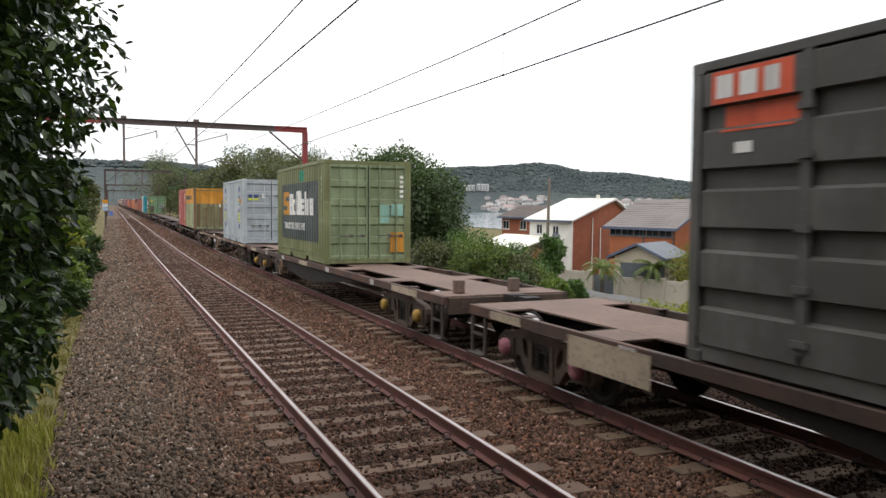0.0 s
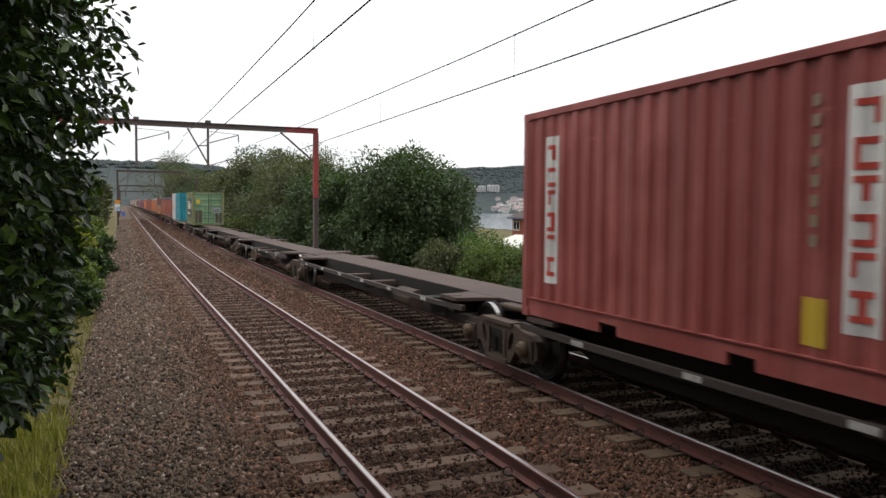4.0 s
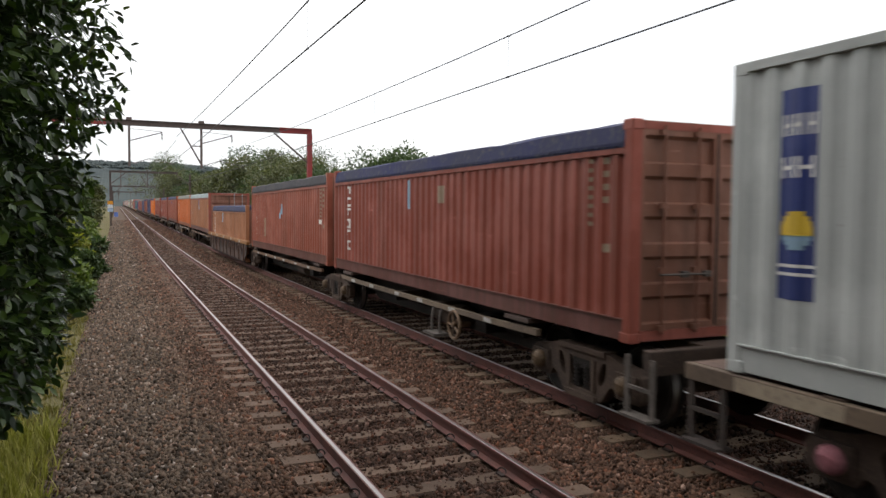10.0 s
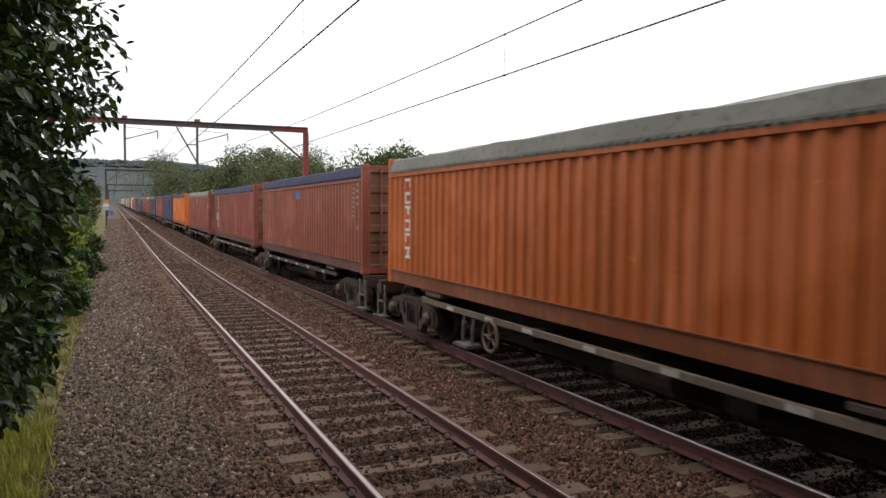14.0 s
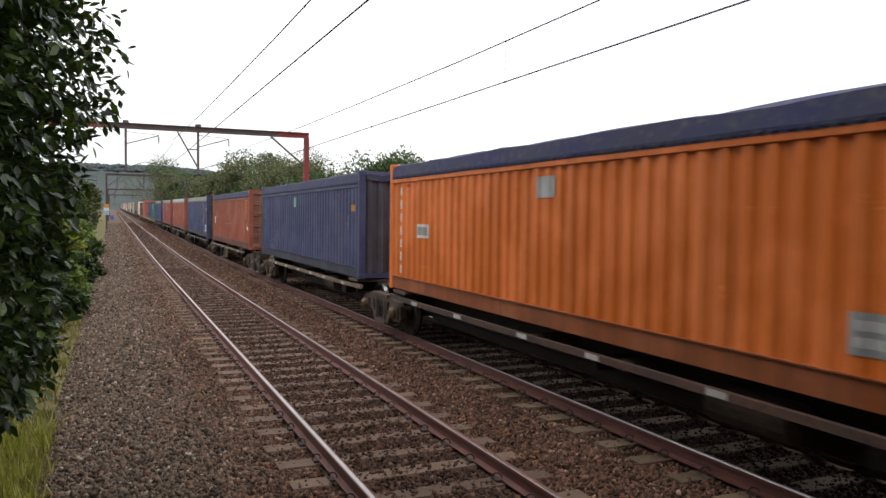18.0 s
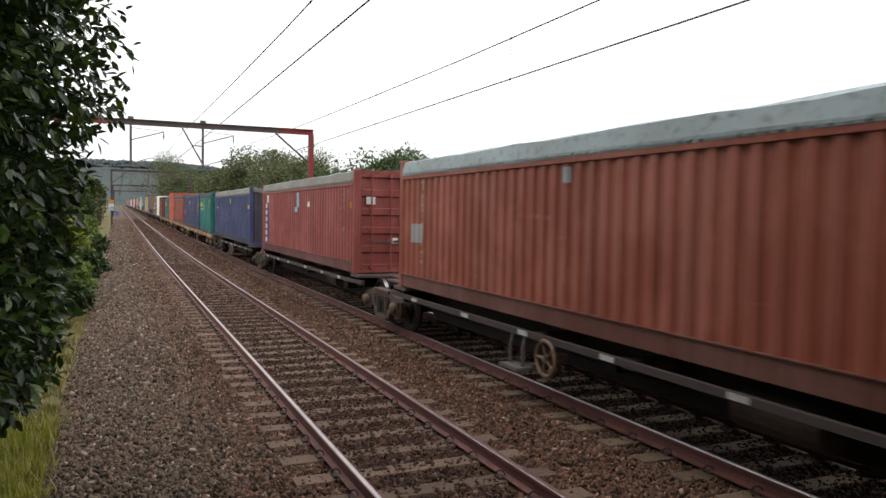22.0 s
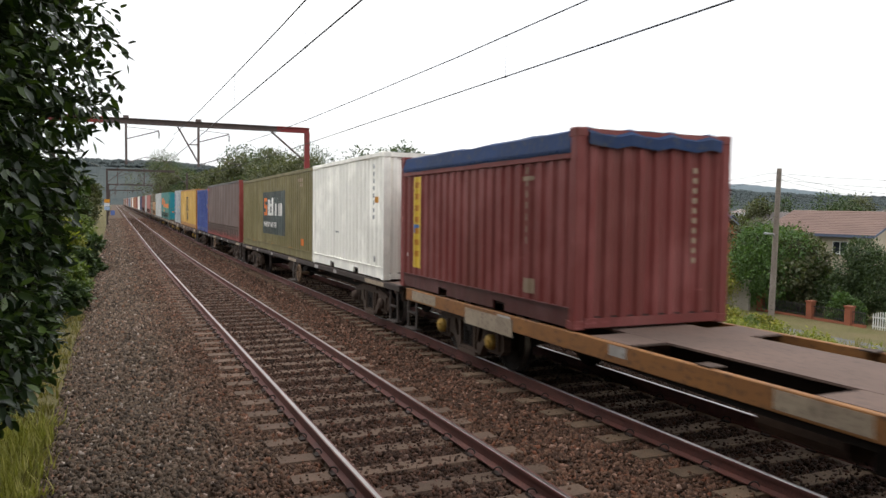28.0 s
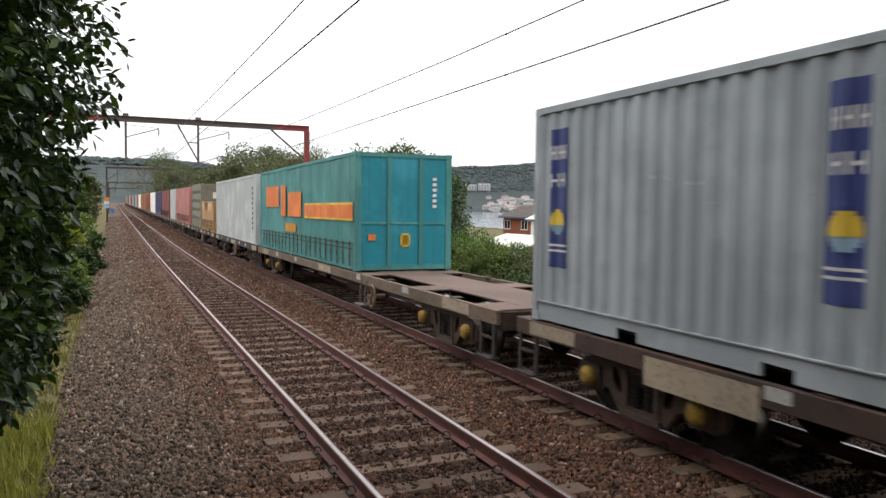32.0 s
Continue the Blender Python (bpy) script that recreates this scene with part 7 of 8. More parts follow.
        box(bm, -w + 0.14, w - 0.14, 0.03, 0.07, 0.12, h - 0.1)
        part("end_wall", bm, ec, c)
        for x in (-0.38, 0.42):
            bm = bmesh.new()
            box(bm, x - 0.05, x + 0.05, -0.012, 0.03, 0.12, h - 0.1)
            part("end_post", bm, frame_m, c)
        bm = bmesh.new()
        box(bm, -w + 0.14, w - 0.14, 0.004, 0.032, 1.1, 1.15)
        part("end_rib", bm, frame_m, c)
    for nm, za, zb in (("end_sill", 0.02, 0.135), ("end_header", h - 0.105, h - 0.012)):
        bm = bmesh.new()
        box(bm, -w + 0.165, w - 0.165, 0.003, 0.1, za, zb)
        part(nm, bm, (low if nm == "end_sill" else head) or frame_m, c)
    piece("far_end", shared("far%.2f" % h, lambda bm: box(bm, -w + 0.14, w - 0.14, -0.06, -0.02, 0.1, h - 0.1)), ec, c, m=pose(0, n, 0))
    # painted marks
    groups = {}
    for q in marks:
        groups.setdefault(q[4], []).append(q)
    order = {k: i for i, k in enumerate(dict.fromkeys(q[4] for q in marks))}
    for k, qs in groups.items():
        bm = bmesh.new()
        for y0, y1, za, zb, _ in qs:
            lift = 0.004 + 0.003 * order[k]
            if side == "wave":
                sheet(bm, -w + 0.012, y0, y1, max(za, z0 + 0.01), min(zb, z1 - 0.01), lift, deep=ply)
            else:
                fields = [(za, zb, -w - 0.012 - lift if side == "curtain" else -w - lift - 0.002)]
                if side == "ribs":
                    cuts = [z0] + [v for b in bands for v in b] + [z1]
                    fields = [(max(za, a), min(zb, b), -w - lift - 0.002 + (0.06 if i % 2 == 0 else 0)) for i, (a, b) in enumerate(zip(cuts, cuts[1:])) if min(zb, b) - max(za, a) > 0.01]
                for fa, fb, xx in fields:
                    bm.faces.new([bm.verts.new(p) for p in ((xx, y0, fa), (xx, y0, fb), (xx, y1, fb), (xx, y1, fa))])
        tagged(part("painted_mark", bm, MARK_M[k], c), kind="stuff" if len(qs) > 1 else "")
    groups = {}
    # upright columns of codes become rows of small bars
    split = []
    for x0, x1, za, zb, k in end_marks:
        if x1 - x0 < 0.2 and zb - za > 0.5:
            n_bars = int((zb - za) / 0.13)
            split += [(x0, x1, za + 0.13 * i, za + 0.13 * i + 0.07, k) for i in range(n_bars)]
        else:
            split.append((x0, x1, za, zb, k))
    for q in split:
        groups.setdefault(q[4], []).append(q)
    for i, (k, qs) in enumerate(groups.items()):
        bm = bmesh.new()
        for x0, x1, za, zb, _ in qs:
            yy = -0.002 - 0.003 * i if near != "door" else 0.004 - 0.003 * i
            if near == "plain" and (x1 - x0 > 1.5 or k == "stain") and zb - za > 0.3:
                end_sheet(bm, 0.016 - (0.003 if k == "stain" else 0), x0, x1, za, zb)
                continue
            v = [bm.verts.new(p) for p in ((x0, yy, za), (x1, yy, za), (x1, yy, zb), (x0, yy, zb))]
            bm.faces.new(v)
        tagged(part("end_mark", bm, MARK_M[k], c), kind="stuff" if len(qs) > 1 else "")
    for text, size, y, z, k, sq in letters:
        words(text, size, MARK_M[k], c, pose(-w - 0.012, y, z) @ SIDE, sq)
    return c


# ---------------------------------------------------------------- the train: its make-up
C = {
    "olive_brown": paint("olive_brown_paint", (0.15, 0.125, 0.05), 0.5, dirt=0.5),
    "olive": paint("olive_green_paint", (0.132, 0.142, 0.058), 0.4, dirt=0.4), "pale_green": paint("pale_green_paint", (0.165, 0.205, 0.11), 0.6, dirt=0.4),
    "charcoal": paint("charcoal_paint", (0.07, 0.066, 0.061), 0.2), "grey": paint("light_grey_paint", (0.29, 0.315, 0.33), 0.1, dirt=0.07),
    "ochre": paint("ochre_yellow_paint", (0.46, 0.21, 0.02), 0.6, dirt=0.4), "faded_green": paint("faded_green_paint", (0.25, 0.275, 0.15), 1.5, dirt=0.6),
    "brick_red": paint("brick_red_paint", (0.27, 0.058, 0.05), 0.2), "door_green": paint("faded_door_green_paint", (0.14, 0.235, 0.13), 0.6, dirt=0.5), "teal": paint("teal_paint", (0.01, 0.195, 0.245), 0.35, dirt=0.35),
    "white": paint("off_white_paint", (0.39, 0.4, 0.385), 0.15, dirt=0.1), "rust": paint("rust_brown_paint", (0.22, 0.051, 0.032), 0.6, dirt=0.4),
    "rust_pale": paint("faded_rust_paint", (0.235, 0.06, 0.033), 0.6, dirt=0.4), "tan": paint("tan_brown_paint", (0.285, 0.114, 0.052), 0.6, dirt=0.4), "orange_old": paint("worn_orange_paint", (0.42, 0.095, 0.014), 0.7, dirt=0.45),
    "orange": paint("orange_paint", (0.54, 0.125, 0.012), 0.25, dirt=0.25), "navy": paint("navy_paint", (0.034, 0.043, 0.11), 0.35, dirt=0.4), "navy_dull": paint("dull_navy_paint", (0.036, 0.042, 0.1), 0.35, dirt=0.4),
    "red": paint("faded_red_paint", (0.225, 0.05, 0.042), 0.4, dirt=0.4), "green": paint("bottle_green_paint", (0.008, 0.125, 0.11), 0.25, dirt=0.3),
    "maroon": paint("maroon_paint", (0.16, 0.032, 0.028), 0.4, dirt=0.35), "cream": paint("rust_stained_white_paint", (0.8, 0.78, 0.71), 0.45, dirt=0.2),
    "umber": paint("dark_brown_curtain", (0.105, 0.068, 0.058), 0.0, dirt=0.3, rough=0.6), "blue": paint("royal_blue_paint", (0.022, 0.045, 0.19), 0.15, dirt=0.25),
    "butter": paint("butter_yellow_paint", (0.5, 0.31, 0.075), 0.45, dirt=0.25), "sea": paint("sea_green_curtain", (0.045, 0.185, 0.175), 0.0, dirt=0.35, rough=0.6),
    "red_frame": paint("red_frame_paint", (0.2, 0.032, 0.026), 0.3), "vermilion": paint("vermilion_paint", (0.45, 0.085, 0.05), 0.3), "olive_grey": paint("olive_grey_paint", (0.16, 0.15, 0.11), 0.3),
    "wood": paint("wrapped_timber", (0.36, 0.2, 0.08), 0.4, dirt=0.5), "dusty_pink": paint("dusty_pink_paint", (0.36, 0.13, 0.11), 0.3),
}
SOOT = paint("sooty_rust_paint", (0.175, 0.072, 0.045), 0.8, dirt=0.5)
SOOTY.update({C[k].name: SOOT for k in ("rust", "rust_pale", "tan")})
SOOTY.update({C[k].name: paint("sooty_navy_paint", (0.045, 0.042, 0.055), 0.6, dirt=0.5) for k in ("navy", "navy_dull")})
T = {k: surface("tarpaulin_" + k, a, b, c, 0.8, 9, 0.85, bump=0.35, depth=0.02, spec=0.2) for k, (a, b, c) in {
    "navy": ((0.034, 0.037, 0.09), (0.045, 0.046, 0.075), (0.085, 0.08, 0.085)), "grey": ((0.22, 0.215, 0.19), (0.17, 0.165, 0.145), (0.11, 0.105, 0.095)),
    "pale": ((0.3, 0.35, 0.36), (0.24, 0.27, 0.27), (0.15, 0.15, 0.14)), "dark": ((0.06, 0.056, 0.06), (0.045, 0.043, 0.05), (0.09, 0.08, 0.075)), "blue": ((0.025, 0.05, 0.13), (0.03, 0.045, 0.09), (0.07, 0.07, 0.08))}.items()}


def bars_down(y, z_top, z_low, n, wide, paint_key, gap=0.4):
    """A column of n small bars, for lettering too small to read."""
    step = (z_top - z_low) / n
    return [(y - wide / 2, y + wide / 2, z_top - (k + 1) * step + step * gap, z_top - k * step, paint_key) for k in range(n)]


def code_panel(y, h, key="tan"):
    """Columns of small codes near an end of a container's side."""
    return bars_down(y, h * 0.84, h * 0.5, 8, 0.06, key, 0.5) + bars_down(y - 0.3, h * 0.84, h * 0.6, 4, 0.09, key, 0.5) + [(y - 0.38, y - 0.26, h * 0.4, h * 0.44, key)]


def stencil(y, h, key="white"):
    """Large letters set one below another, as plain blocks."""
    out, n, w, st = [], 6, 0.2, 0.055
    step = h * 0.63 / n
    for k in range(n):
        zb = h * 0.83 - k * step
        za, a, b = zb - step * 0.66, y - w / 2, y + w / 2
        out += [(a, b, zb - st, zb, key), ((a, a + st, za, zb - st, key), (b - st, b, za, zb - st, key), (y - st / 2, y + st / 2, za, zb - st, key))[k % 3]]
        if k % 2:
            out.append((a, b, za - st, za, key))
    return out


def haulier_marks(y0, y1, z0, z1, gold):
    """The haulier's panel: a dark field, a golden emblem and white letter blocks."""
    n, hgt = y1 - y0, z1 - z0
    out = [(y0, y1, z0, z1, "slate")]
    ex0, ex1 = y1 - 0.07 * n - 0.15 * n, y1 - 0.07 * n
    za, zb = z0 + 0.44 * hgt, z0 + 0.86 * hgt
    e = (zb - za) / 5
    out += [(ex0, ex1, zb - e, zb, gold), (ex0, ex1, za + 2 * e, za + 3 * e, gold), (ex0, ex1, za, za + e, gold), (ex1 - 0.05 * n, ex1, za + 3 * e, zb - e, gold), (ex0, ex0 + 0.05 * n, za + e, za + 2 * e, gold)]
    y = ex0 - 0.04 * n
    for k, (wd, tall) in enumerate(((0.085, 0.9), (0.07, 0.66), (0.075, 1.0), (0.035, 1.0), (0.07, 0.66), (0.035, 0.95), (0.05, 0.66), (0.075, 0.66))):
        a, b, t = y - wd * n, y, za + (zb - za) * tall
        st = 0.024 * n
        if wd < 0.04:
            out.append((a, b, za, t, "white"))
        else:
            out += [(a, b, t - st, t, "white"), (a, b, za, za + st, "white"), (b - st, b, za + st, t - st, "white"), (a, a + st, za + st, t - st, "white")]
            if k in (0, 7, 4):
                out.append((a + st, b - st, (za + t) / 2 - st / 2, (za + t) / 2 + st / 2, "white"))
        y = a - 0.018 * n
    return out


def strips(ys, h, wide=0.38, low=0.26, high=0.89, boxed=False):
    """Upright navy company strips: letter blocks, a yellow disc, two thin lines; boxed: with a wider yellow field below."""
    out = []
    for y in ys:
        a, b, n = y - wide / 2, y + wide / 2, (high - low) * h
        z = lambda u: low * h + u * n
        out += [(a, b, z(0), z(1), "navy"), (a, b, z(0.155), z(0.17), "white"), (a, b, z(0.115), z(0.13), "white")]
        if boxed:
            out += [(a - 0.03, b + 0.03, z(0.16), z(0.4), "lime"), (a, b, z(0.3), z(0.315), "slate"), (a, b, z(0.22), z(0.235), "slate")]
        for u, blocks in ((0.78, ((0.06, 0.3), (0.38, 0.62), (0.7, 0.94))), (0.46 if boxed else 0.58, ((0.06, 0.42), (0.52, 0.9)))):
            for p, q in blocks:
                p, q = b - q * wide, b - p * wide
                out += [(p, p + 0.028, z(u), z(u + 0.1), "white"), (q - 0.028, q, z(u), z(u + 0.1), "white"), (p, q, z(u + 0.04), z(u + 0.058), "white")]
        r, zc = wide * 0.42, z(0.65 if boxed else 0.33)
        for k in range(8):
            za, zb = -r + 2 * r * k / 8, -r + 2 * r * (k + 1) / 8
            d = math.sqrt(max(0.0, r * r - ((za + zb) / 2) ** 2))
            out.append((y - d, y + d, zc + za, zc + zb, "yellow" if k > 2 else "pale_blue"))
    return out


H20, H_OPEN, H_HIGH = 2.78, 2.47, 2.84
TRAIN = []   # (thing, place of its near end along the train, height above the rail)


def add(thing, s, z=0.0):
    TRAIN.append((thing, s, z))


def load(s, *args, **kw):
    z = kw.pop("z", FLOOR)
    add(container(*args, **kw), s, z)


def flat(s0, s1, bogies, sill, cap, label, seed, **kw):
    add(flat_wagon(s0, s1, bogies, sill, cap, label, seed, **kw), s0)


def skel(s0, s1, near, far, cap, label, seed, edge=None):
    add(skeletal_unit(s0, s1, near, far, cap, label, seed, edge), s0)


TAG = [("TRANSPORT SINCE 1895", 0.30, 4.9, 0.86, "white", 0.86)]
flat(-9.5, 10.6, (-7, 8.7), M["sill_brown"], M["pink"], "brown flat wagon with cream panels and a dark box", 1, wheel_y=9.0, belly=0.45)
load(-6.46, 12.19, H_HIGH, C["charcoal"], "dark grey ribbed steel side-door container with red badge", side="ribs", marks=[(11.0, 11.92, 2.42, 2.73, "vermilion"), (10.98, 11.8, 2.16, 2.42, "vermilion"), (11.66, 11.86, 2.47, 2.68, "white"), (11.38, 11.58, 2.47, 2.68, "white"), (11.14, 11.3, 2.47, 2.68, "white"), (11.42, 11.62, 1.96, 2.06, "white"), (11.3, 11.9, 2.75, 2.78, "yellow"), (9.2, 9.9, 0.3, 0.36, "yellow")])
flat(11.6, 31.7, (14.0, 29.3), M["sill_brown"], M["yellow"], "brown flat wagon carrying one green container", 2, wheel_y=13.05, belly=0.42, stops=True)
load(19.45, 6.06, H20, C["olive"], "faded olive green container with dark haulier panel", near="door", end_colour=C["pale_green"], marks=haulier_marks(0.75, 5.45, 0.55, 2.25, "ochre") + [(2.3, 3.0, 2.3, 2.6, "dull_green")] + code_panel(0.6, H20, "pale_green"), end_marks=[(0.9, 1.0, 1.8, 2.5, "white"), (0.3, 0.6, 1.3, 1.6, "mint"), (0.65, 1.0, 1.3, 1.62, "mint"), (0.62, 1.02, 0.3, 0.85, "ochre"), (0.3, 0.6, 1.1, 1.28, "mint")], letters=TAG)
flat(32.2, 50.2, (34.5, 47.9), M["sill_rust"], M["tan_cap"], "dark brown flat wagon with a grey container at its end", 3, deck=M["deck_dark"], wheel_y=8.6, thin=0.1)
load(32.92, 6.06, 2.76, C["grey"], "light grey container with closed doors and blue strips", near="door", marks=strips((1.05, 5.35), H20, 0.36, 0.22, 0.88, True) + [(0.45, 0.65, 1.72, 1.9, "ochre")], end_marks=[(-0.98, -0.55, 1.95, 2.1, "navy"), (-0.98, -0.55, 1.86, 1.95, "lime"), (-0.4, -0.26, 1.95, 2.15, "white"), (0.25, 0.95, 2.0, 2.08, "black"), (0.5, 0.8, 1.88, 1.96, "black"), (0.6, 0.95, 0.68, 1.0, "ochre"), (-0.88, -0.68, 0.72, 1.02, "grey"), (0.25, 0.95, 1.45, 1.52, "white"), (0.25, 0.95, 1.3, 1.36, "white")])
PACK = "dark brown articulated skeletal wagon"
skel(52.3, 67.0, "end", "joint", M["tan_cap"], PACK + " with two containers", 4)
skel(67.0, 81.8, "", "joint", M["tan_cap"], PACK + " running empty", 5)
skel(81.8, 96.5, "", "joint", M["tan_cap"], PACK + " running empty", 6)
skel(96.5, 111.3, "", "joint", M["tan_cap"], PACK + " running empty", 7)
skel(111.3, 126.0, "", "end", M["tan_cap"], PACK + " with one green container", 8)
STREAKS = [(y, y + 0.03, 1.66 - d, 1.66 - 0.1 * (k % 3), "soot") for k, (y, d) in enumerate(((5.65, 1.2), (5.35, 0.7), (5.0, 1.1), (4.6, 1.3), (4.1, 0.8), (3.6, 1.2), (2.95, 1.3), (2.65, 1.0), (1.85, 1.3), (1.3, 0.9), (0.95, 1.35)))]
load(53.79, 6.06, H20, C["faded_green"], "weathered rust-streaked container, ochre band above pale green", near="plain", rail=paint("rusted_green_frame", (0.16, 0.1, 0.055), 2.2, dirt=0.9), head=C["ochre"], low=C["faded_green"], end_colour=paint("rust_stained_green_paint", (0.185, 0.175, 0.09), 2.0, dirt=1.0), marks=[(0.14, 5.92, 1.72, 2.68, "ochre")] + [(3.55 + k * 0.27, 3.72 + k * 0.27, 2.0, 2.28, "slate") for k in range(8)] + STREAKS + [(0.62, 0.86, 0.6, 0.95, "tan"), (0.98, 1.06, 1.74, 2.0, "soot"), (5.02, 5.2, 0.8, 0.92, "white"), (5.08, 5.16, 0.92, 1.0, "white")], end_marks=[(-1.06, 1.06, 1.72, 2.6, "ochre"), (-0.12, -0.02, 1.6, 1.7, "faint_grey"), (0.2, 0.28, 1.5, 1.68, "faint_grey"), (0.45, 0.56, 1.5, 1.72, "white"), (0.6, 0.75, 1.8, 1.95, "tan"), (-1.0, -0.78, 0.16, 1.7, "stain"), (-0.52, -0.3, 0.16, 1.45, "stain"), (0.5, 0.72, 0.3, 1.4, "stain"), (0.84, 1.05, 0.16, 1.1, "stain"), (-0.5, -0.3, 0.04, 0.1, "soot"), (0.0, 0.5, 0.06, 0.1, "soot")], letters=[("TRANSPORT", 0.42, 3.3, 2.0, "slate", 0.9)])
load(59.87, 6.06, H20, C["brick_red"], "brick red container with white upright strips", marks=[(0.62, 0.96, 0.5, 2.42, "white"), (5.2, 5.52, 0.5, 2.42, "white"), (1.1, 1.35, 0.35, 0.75, "yellow")] + stencil(0.79, H20, "red") + stencil(5.36, H20, "red") + bars_down(1.25, 2.4, 1.1, 8, 0.1, "tan"))
load(120.58, 6.06, 2.7, C["olive"], "streaked olive green container with green doors", near="door", end_colour=C["door_green"], marks=haulier_marks(1.1, 5.3, 0.6, 2.2, "yellow") + [(5.0, 5.2, 2.25, 2.6, "lime")] + code_panel(0.6, H20, "pale_green"), end_marks=[(-1.04, -0.5, 0.18, 1.2, "soot"), (0.55, 1.04, 0.18, 1.1, "soot"), (-0.92, -0.64, 1.75, 2.08, "yellow"), (0.25, 0.95, 0.98, 1.45, "faint_grey"), (0.3, 0.9, 1.1, 1.16, "slate"), (0.3, 0.9, 1.25, 1.3, "slate")], letters=[("TRANSPORT SINCE 1895", 0.27, 4.8, 0.84, "white", 0.85)])
flat(128.3, 148.3, (130.9, 145.8), M["sill_tan"], M["pink"], "tan flat wagon with teal and white containers", 9, wheel_y=11.2, thin=0.16)
load(135.59, 6.06, H20, C["teal"], "bright teal steel container with ribbed side doors", side="grooves", near="plain", marks=[(2.7, 3.3, 2.34, 2.42, "mint"), (2.8, 3.0, 2.14, 2.22, "white"), (2.5, 2.9, 1.6, 1.68, "white"), (2.5, 2.9, 1.05, 1.12, "white"), (3.7, 3.85, 0.9, 1.05, "white"), (2.65, 2.8, 0.72, 0.95, "yellow"), (0.55, 0.85, 0.32, 0.42, "mint")], end_marks=[(0.3, 0.38, 1.6, 2.4, "mint"), (0.62, 0.7, 1.7, 2.3, "mint"), (-0.2, 0.0, 1.2, 1.32, "white"), (0.3, 0.5, 1.35, 1.45, "white"), (0.3, 0.45, 0.75, 0.88, "lime"), (-1.05, 1.05, 1.33, 1.38, "deep_teal")])
load(141.70, 6.06, H20, C["white"], "white container with blue strips and a red diamond", marks=strips((1.1, 5.35), H20) + [(3.0, 3.28, 1.15, 1.45, "red"), (3.08, 3.2, 1.06, 1.54, "red")])
BULK = "rust-brown open-top container under a %s tarpaulin"
skel(150.2, 161.75, "end", "joint", M["tan_cap"], PACK + " with a rust-brown container", 10, M["sill_tan"])
load(149.21, 12.19, H_OPEN, C["rust"], BULK % "navy", top="open", near="door", tarp=T["navy"], marks=stencil(10.95, H_OPEN) + code_panel(0.8, H_OPEN) + [(6.75, 6.95, 1.5, 2.05, "pale_blue"), (5.15, 5.45, 1.6, 1.9, "tan")])
skel(161.75, 175.0, "", "", M["tan_cap"], PACK + " with a rust-brown container", 11, M["sill_rust"])
load(162.09, 12.19, H_OPEN, C["rust_pale"], BULK % "dark blue", top="open", near="door", tarp=T["dark"], marks=stencil(11.05, H_OPEN) + code_panel(0.8, H_OPEN) + [(6.05, 6.35, 1.35, 1.5, "pale_blue"), (6.25, 6.45, 1.2, 1.4, "pale_blue"), (6.00, 6.15, 1.5, 1.7, "pale_blue"), (9.10, 9.30, 0.5, 1.2, "tan"), (0.75, 0.95, 1.1, 1.22, "white")])
add(well_wagon(175.3, 188.6, M["grime"], "brown well wagon with round holes in deep sills"), 175.3)
load(175.85, 12.19, H_OPEN, C["tan"], "tan open-top container sunk in a well wagon", top="open", near="plain", tarp=T["navy"], z=0.22, marks=stencil(11.15, H_OPEN, "white") + [(7.55, 7.85, 1.75, 2.1, "pale_blue"), (7.70, 8.00, 1.6, 1.75, "pale_blue")])
skel(188.9, 202.6, "", "joint", M["tan_cap"], PACK + " with a tan container", 12, M["sill_rust"])
load(190.18, 12.19, H_OPEN, C["tan"], "tan-brown open-top container under a pale tarpaulin", top="open", near="door", tarp=T["pale"], marks=stencil(11.05, H_OPEN) + code_panel(0.8, H_OPEN) + [(5.75, 6.05, 1.7, 2.05, "blue"), (5.80, 6.00, 1.4, 1.7, "pale_blue"), (0.35, 0.55, 1.6, 1.75, "ochre"), (0.75, 0.95, 1.0, 1.12, "tan")], rail=C["rust"])
skel(202.6, 214.2, "", "end", M["tan_cap"], PACK + " with an orange container", 13, M["sill_tan"])
load(202.80, 12.19, H_OPEN, C["orange_old"], "scraped orange open-top container under a grey tarpaulin", top="open", near="plain", tarp=T["grey"], marks=stencil(11.15, H_OPEN) + [(11.30, 11.47, 1.85, 1.98, "red")] + bars_down(0.45, 1.55, 1.0, 8, 0.1, "tan"))
skel(217.9, 229.8, "end", "joint", M["tan_cap"], PACK + " with a rust-brown container", 14)
load(216.71, 12.19, H_OPEN, C["rust_pale"], BULK % "navy", top="open", near="door", tarp=T["navy"], marks=stencil(11.05, H_OPEN, "tan") + code_panel(0.8, H_OPEN) + [(6.35, 6.75, 1.78, 2.02, "blue")])
skel(229.8, 244.7, "", "joint", M["tan_cap"], PACK + " with a rust-brown container", 15, M["sill_rust"])
load(230.9, 12.19, H_OPEN, C["rust"], BULK % "navy", top="open", near="door", tarp=T["navy"], marks=stencil(10.95, H_OPEN) + [(10.85, 11.55, 0.85, 1.25, "grey")] + code_panel(0.8, H_OPEN))
skel(244.7, 260.1, "", "joint", M["tan_cap"], PACK + " with a red-brown container", 16, M["sill_brown"])
